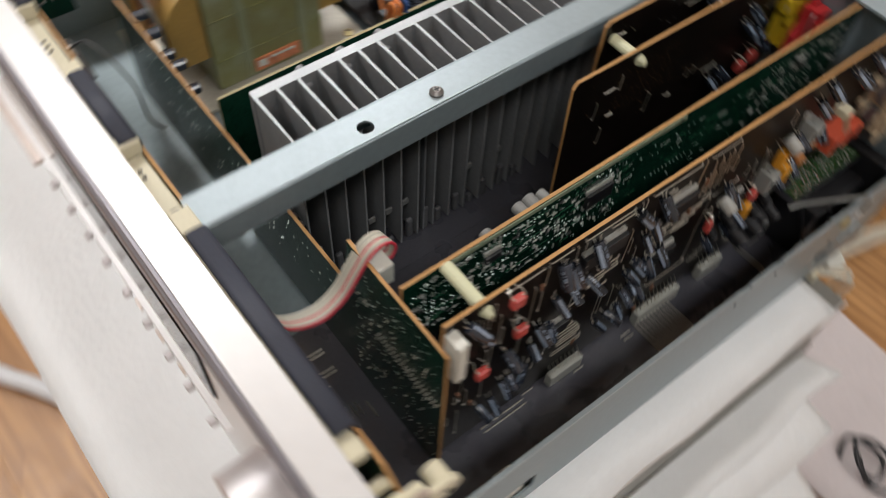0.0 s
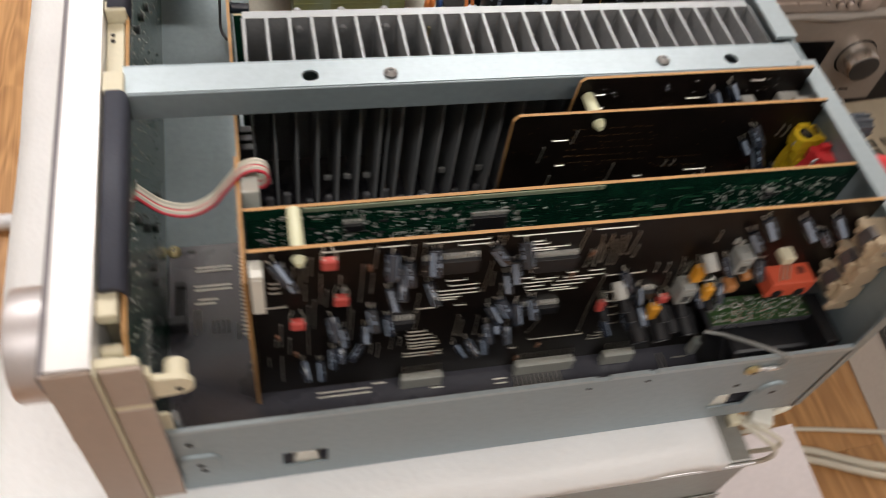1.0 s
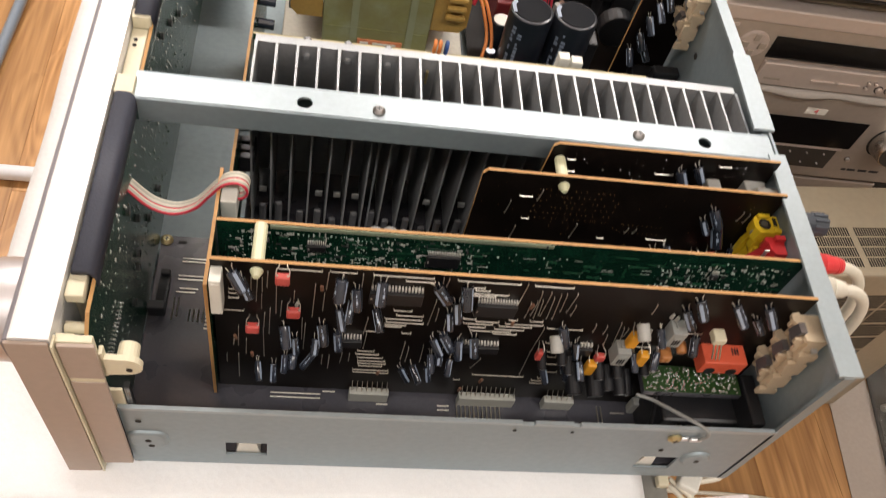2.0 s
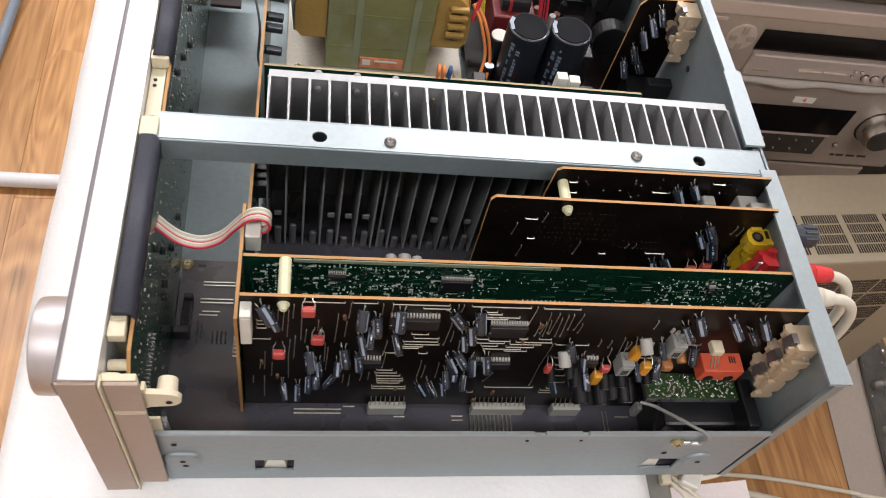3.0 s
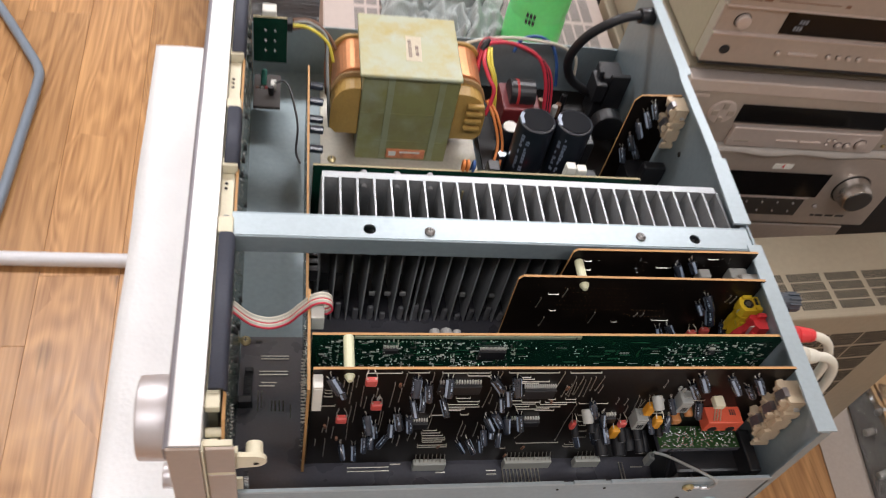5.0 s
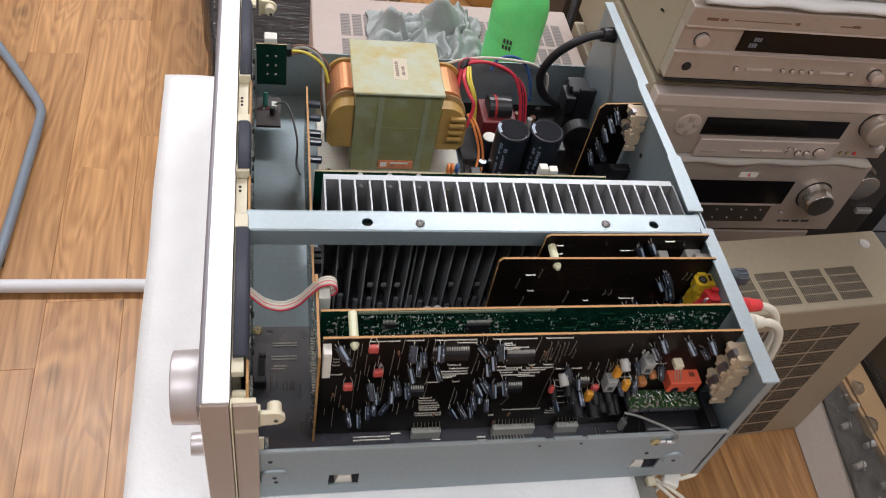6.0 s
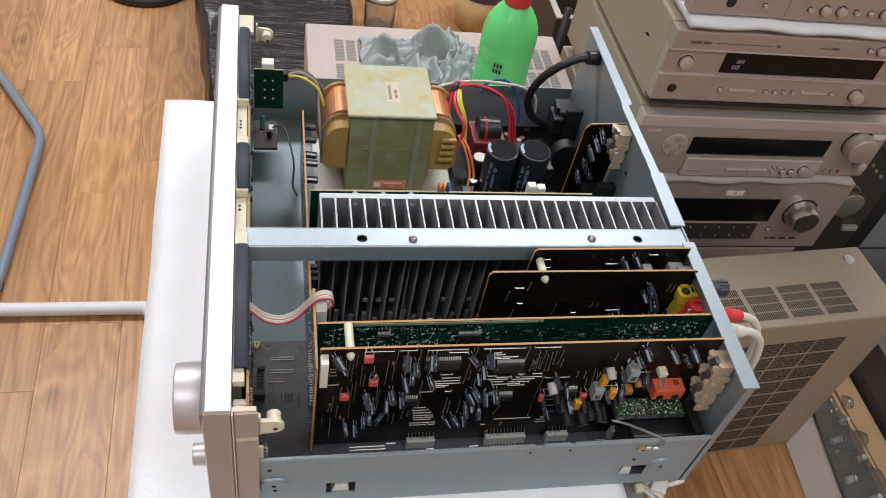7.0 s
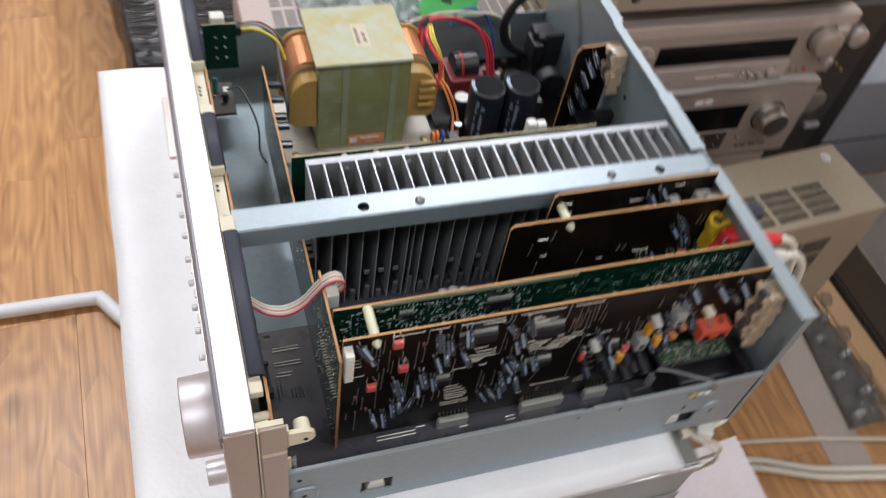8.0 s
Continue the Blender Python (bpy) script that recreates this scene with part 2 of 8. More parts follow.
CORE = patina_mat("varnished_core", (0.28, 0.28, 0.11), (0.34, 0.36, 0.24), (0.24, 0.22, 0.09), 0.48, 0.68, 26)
# Top cover: same stained varnish, base colour lifted for overhead glare.
CORETOP = patina_mat("lit_core_top", (0.47, 0.48, 0.31), (0.48, 0.52, 0.42), (0.47, 0.39, 0.15), 0.47, 0.66, 30)
TAPE = mat("brown_winding_tape", (0.42, 0.27, 0.13), 0.5, var=0.15, scale=60)
AGEDLABEL = mat("aged_paper_label", (0.62, 0.55, 0.42), 0.7, var=0.12, scale=200)
COPPER = mat("enamelled_copper", (0.78, 0.36, 0.17), 0.34, metal=0.65, var=0.12, scale=30)
BOBBIN = mat("amber_bobbin", (0.47, 0.29, 0.08), 0.4, var=0.12, scale=40)
PLAYERCASE = mat("grey_player_metal", (0.31, 0.305, 0.28), 0.42, metal=0.5, var=0.1, scale=20)
PLATE = mat("aged_plate", (0.55, 0.52, 0.44), 0.45, metal=0.3, var=0.12, scale=25)
PAPERLABEL = mat("paper_label", (0.8, 0.77, 0.7), 0.7, var=0.05, scale=80)
INK = mat("dark_ink", (0.04, 0.035, 0.035), 0.6, var=0.1)
CHAMP = mat("champagne_panel", (0.50, 0.43, 0.37), 0.34, metal=0.45, var=0.07, scale=8, bump=0.04)
CHAMP_LIGHT = mat("bright_champagne", (0.70, 0.61, 0.56), 0.3, metal=0.5, var=0.05, scale=10)
CHAMP_CASE = mat("bronze_case_paint", (0.41, 0.355, 0.26), 0.5, metal=0.2, var=0.06, scale=10, bump=0.08)
PINKCASE = mat("pale_rose_case_paint", (0.50, 0.42, 0.38), 0.5, metal=0.1, var=0.05, scale=8, bump=0.06)
WINDOW = mat("display_window", (0.004, 0.004, 0.005), 0.14, var=0.1, scale=20, spec=0.3)
VENTDARK = mat("vent_hole", (0.02, 0.017, 0.014), 0.8, var=0.2, scale=50)
GREENPL = mat("green_bottle_plastic", (0.17, 0.80, 0.24), 0.3, var=0.06, scale=12)
GREENPL.node_tree.nodes["Principled BSDF"].inputs["Subsurface Weight"].default_value = 0.3
CLOTH = mat("grey_rag", (0.36, 0.39, 0.38), 0.9, var=0.2, scale=22, bump=0.5, fine=500)
BLACKFILM = mat("black_stretch_film", (0.014, 0.013, 0.014), 0.26, var=0.3, scale=20, coat=0.3)
film_nt = BLACKFILM.node_tree
film_tc, film_mp, film_n, film_b = (film_nt.nodes.new(k) for k in ("ShaderNodeTexCoord", "ShaderNodeMapping", "ShaderNodeTexNoise", "ShaderNodeBump"))
film_mp.inputs["Scale"].default_value = (9, 70, 9)
film_n.inputs["Scale"].default_value, film_n.inputs["Detail"].default_value, film_n.inputs["Distortion"].default_value = 1.0, 4, 0.8
film_b.inputs["Strength"].default_value, film_b.inputs["Distance"].default_value = 0.9, 0.01
film_nt.links.new(film_tc.outputs["Object"], film_mp.inputs["Vector"])
film_nt.links.new(film_mp.outputs[0], film_n.inputs["Vector"])
film_nt.links.new(film_n.outputs["Fac"], film_b.inputs["Height"])
film_nt.links.new(film_b.outputs[0], film_nt.nodes["Principled BSDF"].inputs["Normal"])
CARD = mat("cardboard", (0.48, 0.31, 0.16), 0.8, var=0.1, scale=14, bump=0.1)
BEIGEFOAM = mat("beige_foam_layer", (0.46, 0.42, 0.38), 0.6, var=0.08, scale=30, bump=0.15)
SOLDER_DULL = mat("dull_solder", (0.42, 0.47, 0.43), 0.28, metal=0.85, var=0.2, scale=300)
PAPER = mat("pinkish_wrap_sheet", (0.62, 0.56, 0.56), 0.6, var=0.06, scale=18, bump=0.1)
TUBEGREY = mat("grey_lacquer_tube", (0.23, 0.28, 0.34), 0.35, metal=0.2, var=0.06, scale=15)
WHITETUBE = mat("white_lacquer_tube", (0.76, 0.77, 0.8), 0.4, var=0.04, scale=15)
CREAM = mat("cream_cable", (0.72, 0.68, 0.57), 0.5, var=0.06, scale=30)
SOCKETPL = mat("aged_white_nylon", (0.45, 0.45, 0.40), 0.45, var=0.08, scale=60)
PAD = mat("dull_copper_pad", (0.27, 0.15, 0.06), 0.45, metal=0.3, var=0.2, scale=300)
GREYWIRE = mat("grey_wire", (0.30, 0.31, 0.30), 0.5, var=0.06, scale=60)
BLUEWIRE = mat("blue_wire", (0.03, 0.09, 0.28), 0.4, var=0.1, scale=60)
YELWIRE = mat("yellow_wire", (0.75, 0.62, 0.08), 0.45, var=0.1, scale=60)
ORWIRE = mat("orange_wire", (0.75, 0.24, 0.06), 0.45, var=0.1, scale=60)
BROWNWIRE = mat("brown_wire", (0.2, 0.1, 0.06), 0.45, var=0.1, scale=60)
REDWIRE = mat("red_wire", (0.6, 0.04, 0.07), 0.4, var=0.1, scale=60)
CLEAR = glass_mat("clear_blister_plastic", (0.9, 0.9, 0.88), 0.08)
JARGLASS = glass_mat("jar_glass", (0.85, 0.88, 0.86), 0.05)

# ---- small builders ----
PLACED = {}


def thing(name, loc, label, category, group="", kind=""):
    ob = new(name)
    ob.location = loc
    ob.empty_display_size = 0.02
    PLACED[ob] = Matrix.Translation(loc)
    return tagged(ob, label, category, group, kind)


def finish(bm, name, material):
    me = bpy.data.meshes.new(name)
    bmesh.ops.recalc_face_normals(bm, faces=bm.faces)
    bm.to_mesh(me)
    bm.free()
    for p in material if isinstance(material, (list, tuple)) else [material]:
        me.materials.append(p)
    return me


def part(name, bm, material, parent=None, label="", smooth=False, basis=None, kind=""):
    """Links a bmesh, or a ready mesh, as one object under a thing or a part. Meshes are in world metres unless basis is given."""
    me = bm if isinstance(bm, bpy.types.Mesh) else finish(bm, name, material)
    if smooth:
        me.polygons.foreach_set("use_smooth", [True] * len(me.polygons))
    ob = new(name, me)
    m = basis or Matrix()
    PLACED[ob] = m
    ob.matrix_basis = m
    if parent:
        ob.parent = parent
        ob.matrix_parent_inverse = PLACED[parent].inverted()
    return tagged(ob, label, kind=kind)


def single(name, bm, material, label, category, group="", kind="", smooth=False, basis=None):
    return tagged(part(name, bm, material, None, label, smooth, basis), label, category, group, kind)


def box(bm, x0, x1, y0, y1, z0, z1, bev=0.0, mi=0):
    r = bmesh.ops.create_cube(bm, size=1, matrix=Matrix.Translation(((x0 + x1) / 2, (y0 + y1) / 2, (z0 + z1) / 2)) @ Matrix.Diagonal((abs(x1 - x0), abs(y1 - y0), abs(z1 - z0), 1)))
    faces = {f for v in r["verts"] for f in v.link_faces}
    for f in faces:
        f.material_index = mi
    if bev:
        bmesh.ops.bevel(bm, geom=list({e for v in r["verts"] for e in v.link_edges}), offset=bev, segments=2, affect="EDGES", profile=0.5)
    return bm


def bx(x0, x1, y0, y1, z0, z1, bev=0.0):
    return box(bmesh.new(), x0, x1, y0, y1, z0, z1, bev)


def cyl(bm, a, b, r, seg=16, r2=None, mi=0, bev=0.0):
    a, b = Vector(a), Vector(b)
    m = Matrix.Translation((a + b) / 2) @ (b - a).to_track_quat("Z", "Y").to_matrix().to_4x4()
    res = bmesh.ops.create_cone(bm, cap_ends=True, segments=seg, radius1=r, radius2=r if r2 is None else r2, depth=(b - a).length, matrix=m)
    fs = {f for v in res["verts"] for f in v.link_faces}
    for f in fs:
        f.material_index = mi
    if bev:
        es = [e for e in {e for v in res["verts"] for e in v.link_edges} if any(len(f.verts) > 4 for f in e.link_faces)]
        bmesh.ops.bevel(bm, geom=es, offset=bev, segments=2, affect="EDGES", profile=0.5)
    return bm


def prism(bm, pts, axis, lo, hi, mi=0):
    """Extrudes a 2D outline along an axis between lo and hi; the outline is in the other two axes, in order."""
    def place(p, h):
        return {"x": (h, p[0], p[1]), "y": (p[0], h, p[1]), "z": (p[0], p[1], h)}[axis]
    a = [bm.verts.new(place(p, lo)) for p in pts]
    b = [bm.verts.new(place(p, hi)) for p in pts]
    n = len(pts)
    fs = [bm.faces.new(a), bm.faces.new(b[::-1])]
    fs += [bm.faces.new((a[i], a[(i + 1) % n], b[(i + 1) % n], b[i])) for i in range(n)]
    for f in fs:
        f.material_index = mi
    return bm


def smooth_path(pts, steps=8):
    pts = [Vector(p) for p in pts]
    out = []
    for i in range(len(pts) - 1):
        p0, p1, p2, p3 = pts[max(i - 1, 0)], pts[i], pts[i + 1], pts[min(i + 2, len(pts) - 1)]
        for k in range(steps):
            t = k / steps
            out.append(0.5 * ((2 * p1) + (p2 - p0) * t + (2 * p0 - 5 * p1 + 4 * p2 - p3) * t * t + (3 * p1 - p0 - 3 * p2 + p3) * t ** 3))
    return out + [pts[-1]]


def tube(bm, pts, r, seg=10, steps=8, mi=0, straight=False):
    path = [Vector(p) for p in pts] if straight else smooth_path(pts, steps)
    up = Vector((0.13, 0.31, 0.94))
    rings = []
    for i, p in enumerate(path):
        d = (path[min(i + 1, len(path) - 1)] - path[max(i - 1, 0)]).normalized()
        u = (up - d * up.dot(d))
        u = u.normalized() if u.length > 1e-4 else d.orthogonal().normalized()
        up = u
        v = d.cross(u)
        rings.append([bm.verts.new(p + r * (math.cos(k * math.tau / seg) * u + math.sin(k * math.tau / seg) * v)) for k in range(seg)])
    for a, b in zip(rings, rings[1:]):
        for k in range(seg):
            bm.faces.new((a[k], a[(k + 1) % seg], b[(k + 1) % seg], b[k])).material_index = mi
    bm.faces.new(rings[0][::-1]).material_index = mi
    bm.faces.new(rings[-1]).material_index = mi
    return bm


def lathe(bm, prof, seg=32, mi=0, base=(0, 0, 0)):
    rings = []
    for r, z in prof:
        rings.append([bm.verts.new((base[0] + r * math.cos(k * math.tau / seg), base[1] + r * math.sin(k * math.tau / seg), base[2] + z)) for k in range(seg)])
    for a, b in zip(rings, rings[1:]):
        for k in range(seg):
            bm.faces.new((a[k], a[(k + 1) % seg], b[(k + 1) % seg], b[k])).material_index = mi
    bm.faces.new(rings[0][::-1]).material_index = mi
    bm.faces.new(rings[-1]).material_index = mi
    return bm


def blobs(spots, r, normal="y-", flat=0.6, seg=6):
    """Many small solder domes in one mesh: six-sided, two rings each."""
    verts, faces = [], []
    for (x, y, z, k) in spots:
        n0 = len(verts)
        rr = r * k
        for lift, rad in ((0, 1.0), (0.75, 0.62)):
            for s in range(seg):
                a, b = rr * rad * math.cos(s * math.tau / seg), rr * rad * math.sin(s * math.tau / seg)
                h = rr * flat * lift
                verts.append({"y-": (x + a, y - h, z + b), "x+": (x + h, y + a, z + b), "z+": (x + a, y + b, z + h), "x-": (x - h, y + a, z + b)}[normal])
        for s in range(seg):
            t = (s + 1) % seg
            faces.append((n0 + s, n0 + t, n0 + seg + t, n0 + seg + s))
        faces.append(tuple(n0 + seg + s for s in range(seg)))
    me = bpy.data.meshes.new("solder_joints")
    me.from_pydata(verts, [], faces)
    return me


def stuff(name, me, material, parent, label=""):
    me.materials.append(material)
    return part(name, me, None, parent, label, kind="stuff")


def screw_mesh(r=0.0032, material=SCREW):
    bm = bmesh.new()
    cyl(bm, (0, 0, 0), (0, 0, 0.0012), r, 14)
    cyl(bm, (0, 0, 0.0012), (0, 0, 0.0024), r * 0.98, 14, r * 0.55)
    for ax, ay in ((1, 0.22), (0.22, 1)):
        box(bm, -r * 0.45 * ax, r * 0.45 * ax, -r * 0.45 * ay, r * 0.45 * ay, 0.0024, 0.0026, mi=1)
    return finish(bm, "screw", [material, BLACKPL])


SCREW_ME = screw_mesh()
BRASS_ME = screw_mesh(0.0036, BRASS)

# ---- the room ----
RX0, RX1, RY0, RY1 = -2.0, 2.4, -1.8, 5.6
floor_ob = single("floor", bx(RX0, RX1, RY0, RY1, FLOOR - 0.05, FLOOR - 0.0035), OAK, "warm oak laminate plank floor", "floor", kind="structure")
single("ceiling", bx(RX0 - 0.1, RX1 + 0.1, RY0 - 0.1, RY1 + 0.1, CEIL, CEIL + 0.1), CEILPAINT, "plain white painted ceiling", "ceiling", kind="structure")
for nm, dims in (("wall_west", (RX0 - 0.1, RX0, RY0, RY1)), ("wall_east", (RX1, RX1 + 0.1, RY0, RY1)), ("wall_south", (RX0 - 0.1, RX1 + 0.1, RY0 - 0.1, RY0)), ("wall_north", (RX0 - 0.1, RX1 + 0.1, RY1, RY1 + 0.1))):
    single(nm, bx(*dims, FLOOR - 0.05, CEIL), PLASTER, "plain off-white painted wall", "wall", kind="structure")


def ceiling_light(x, y):
    t = thing("ceiling_light", (x, y, CEIL), "slim white ceiling light fixture on the ceiling", "ceiling light", "ceiling lights")
    bm = bmesh.new()
    box(bm, x - 0.6, x + 0.6, y - 0.17, y + 0.17, CEIL - 0.05, CEIL - 0.001, 0.004)
    part("housing", bm, WHITEPL, t)
    bm = bmesh.new()
    for s in (-1, 1):
        box(bm, x - 0.6, x + 0.6, y + s * 0.165 - 0.008, y + s * 0.165 + 0.008, CEIL - 0.085, CEIL - 0.05, 0.003)
    part("rim", bm, WHITEPL, t)


for lx, ly, watts in LAMPS:
    ceiling_light(lx, ly)

# ---- the opened receiver ----
rec = thing("av_receiver", (0.22, 0.21, 0.021), "opened silver audio receiver without cover, boards bare, on white foam", "receiver")


def face_board(name, pts, axis, lo, hi, mats, parent, label=""):
    bm = prism(bmesh.new(), pts, axis, lo, hi)
    bm.faces.ensure_lookup_table()
    for i, f in enumerate(bm.faces):
        f.material_index = 0 if i < 2 else 1
    return part(name, bm, mats, parent, label)



def holed_plate(us, vs, holes, lo, hi, axis):
    """One sheet with rectangular openings: a grid over us and vs, cells in holes left open, walls round every opening."""
    bm = bmesh.new()

    def at(u, v, h):
        return (u, h, v) if axis == "y" else (u, v, h)
    g = {(i, j, k): bm.verts.new(at(u, v, (lo, hi)[k])) for i, u in enumerate(us) for j, v in enumerate(vs) for k in (0, 1)}
    solid = {(i, j) for i in range(len(us) - 1) for j in range(len(vs) - 1)} - set(holes)
    for i, j in solid:
        for k in (0, 1):
            q = [g[i, j, k], g[i + 1, j, k], g[i + 1, j + 1, k], g[i, j + 1, k]]
            bm.faces.new(q if k else q[::-1])
        for (di, dj), (a, b) in (((-1, 0), ((i, j), (i, j + 1))), ((1, 0), ((i + 1, j), (i + 1, j + 1))), ((0, -1), ((i, j), (i + 1, j))), ((0, 1), ((i, j + 1), (i + 1, j + 1)))):
            if (i + di, j + dj) not in solid:
                bm.faces.new((g[(*a, 0)], g[(*b, 0)], g[(*b, 1)], g[(*a, 1)]))
    bmesh.ops.delete(bm, geom=[v for v in bm.verts if not v.link_faces], context="VERTS")
    return bm


# chassis sheet metal
part("bottom_plate", bx(0.0585, 0.400, 0.001, 0.419, 0.0215, 0.0230), STEEL_BASE, rec, "blue-grey steel bottom plate, darkened for the shade inside")


side = part("side_panel", holed_plate([0.0795, 0.1245, 0.1445, 0.339, 0.3595, 0.396], [0.0225, 0.0350, 0.0505, 0.0853], [(1, 1), (3, 1)], 0.0, 0.0012, "y"), STEEL, rec, "blue-grey steel side panel with slots")
bm = bmesh.new()
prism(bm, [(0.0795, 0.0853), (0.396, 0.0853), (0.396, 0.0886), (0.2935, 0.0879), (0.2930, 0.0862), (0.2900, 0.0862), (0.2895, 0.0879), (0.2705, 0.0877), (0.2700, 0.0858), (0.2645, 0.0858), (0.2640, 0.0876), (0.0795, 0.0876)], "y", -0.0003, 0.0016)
part("top_edge", bm, STEEL_LIT, side, "top edge, painted paler where it catches light")
for x0, x1 in ((0.1285, 0.1415), (0.3405, 0.3515)):
    bm = bmesh.new()
    prism(bm, [(x0, 0.030), (x1, 0.030), (x1 - 0.0022, 0.0440), (x0 + 0.0022, 0.0440)], "y", 0.0020, 0.012)
    part("clip", bm, WHITEPL, side, "pale plastic clip in the slot")
def boss(x, z, rx, rz, square):
    """A raised pad pressed into the sheet, rounded or nearly square."""
    bm = bmesh.new()
    rings = []
    for y, k in ((0.0, 1.0), (-0.0012, 0.93), (-0.0018, 0.80)):
        ring = []
        for i in range(36):
            a = math.tau * i / 36
            c, d = math.cos(a), math.sin(a)
            ring.append(bm.verts.new((x + k * rx * math.copysign(abs(c) ** square, c), y, z + k * rz * math.copysign(abs(d) ** square, d))))
        rings.append(ring)
    for p, q in zip(rings, rings[1:]):
        for i in range(36):
            bm.faces.new((p[i], p[(i + 1) % 36], q[(i + 1) % 36], q[i]))
    bm.faces.new(rings[-1])
    bmesh.ops.recalc_face_normals(bm, faces=bm.faces)
    part("boss", bm, STEEL, side, "pressed round pad")


boss(0.0893, 0.0535, 0.0096, 0.0088, 0.6)
boss(0.3680, 0.0515, 0.0080, 0.0080, 1.0)
for x, z in ((0.0895, 0.0540), (0.0905, 0.0480), (0.3690, 0.0500)):
    part("boss_hole", cyl(bmesh.new(), (x, -0.0017, z), (x, -0.0020, z), 0.0015, 14), VENTDARK, side)
for x, z in ((0.0868, 0.0735), (0.262, 0.079), (0.291, 0.0795), (0.345, 0.0605)):
    part("rivet_hole", cyl(bmesh.new(), (x, -0.0002, z), (x, -0.0005, z), 0.0014 if z < 0.078 else 0.0009, 10), VENTDARK, side)
part("ground_screw", BRASS_ME, None, side, "brass-coloured earth screw", basis=Matrix.Translation((0.3450, -0.0003, 0.0782)) @ Matrix.Rotation(radians(90), 4, "X"))
bm = bmesh.new()
box(bm, 0.3470, 0.3520, -0.0016, -0.0004, 0.0768, 0.0798, 0.0004)
box(bm, 0.3525, 0.3590, -0.0024, -0.0004, 0.0772, 0.0800, 0.0007)
part("earth_lug", bm, ALU, side, "tinned earth lug")
bm = tube(bmesh.new(), [(0.328, 0.0215, 0.0795), (0.335, 0.0185, 0.0810), (0.343, 0.011, 0.0855), (0.352, 0.003, 0.0892), (0.3575, -0.0012, 0.0895), (0.3590, -0.0022, 0.0850), (0.3570, -0.0018, 0.0800)], 0.00095)
part("earth_wire", bm, GREYWIRE, rec, "grey earth wire", smooth=True)

bm = bx(0.0600, 0.400, 0.4188, 0.4200, 0.0225, 0.0755)
part("far_side_panel", bm, STEEL, rec, "blue-grey steel side panel")

# rear panel with stepped top flange
bm = bx(0.3995, 0.4010, 0.0005, 0.4195, 0.0215, 0.1495)
back = part("back_panel", bm, STEEL, rec, "blue-grey steel rear panel")
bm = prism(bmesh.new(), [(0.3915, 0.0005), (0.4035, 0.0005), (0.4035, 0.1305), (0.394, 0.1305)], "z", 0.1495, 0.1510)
part("top_flange", bm, STEEL_LIT, back, "steel flange, painted paler for light from above")
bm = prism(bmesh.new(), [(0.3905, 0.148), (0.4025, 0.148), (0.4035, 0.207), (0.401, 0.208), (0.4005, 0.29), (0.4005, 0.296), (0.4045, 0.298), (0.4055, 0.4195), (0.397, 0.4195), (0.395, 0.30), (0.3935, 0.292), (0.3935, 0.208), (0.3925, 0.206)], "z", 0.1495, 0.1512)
part("top_flange", bm, STEEL_LIT, back, "stepped steel flange, painted paler for light from above")
part("flange_link", bx(0.396, 0.402, 0.1305, 0.148, 0.1465, 0.1480), STEEL, back)
part("rear_edge", bx(0.3945, 0.3995, 0.0, 0.0015, 0.0215, 0.1495), STEEL, back)
for y, z in ((0.253, 0.108), (0.275, 0.121), (0.333, 0.088)):
    part("punched_hole", cyl(bmesh.new(), (0.3994, y, z), (0.3990, y, z), 0.0022, 12), VENTDARK, back)

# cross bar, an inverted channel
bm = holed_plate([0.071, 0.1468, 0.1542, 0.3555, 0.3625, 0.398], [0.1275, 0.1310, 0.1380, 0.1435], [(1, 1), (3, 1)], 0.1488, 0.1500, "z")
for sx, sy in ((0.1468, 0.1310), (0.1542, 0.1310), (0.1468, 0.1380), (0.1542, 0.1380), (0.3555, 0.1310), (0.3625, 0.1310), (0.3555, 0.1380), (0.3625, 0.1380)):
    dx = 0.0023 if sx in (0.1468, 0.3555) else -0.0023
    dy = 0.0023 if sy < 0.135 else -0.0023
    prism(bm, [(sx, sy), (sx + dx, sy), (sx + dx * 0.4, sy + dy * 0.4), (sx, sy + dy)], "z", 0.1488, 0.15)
bar = part("cross_bar", bm, STEEL_LIT, rec, "steel cross bar with holes and screws, top painted paler for light")
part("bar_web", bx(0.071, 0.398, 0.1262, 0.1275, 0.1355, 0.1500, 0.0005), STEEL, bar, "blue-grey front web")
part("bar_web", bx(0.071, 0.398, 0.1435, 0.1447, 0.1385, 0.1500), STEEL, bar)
part("bar_web", bx(0.074, 0.3985, 0.1275, 0.1279, 0.1500, 0.1503), STEEL_LIT, bar)
for x, y in ((0.1866, 0.1334), (0.3219, 0.1346)):
    part("screw", SCREW_ME, None, bar, "dark cross-head screw", basis=Matrix.Translation((x, y, 0.15)))

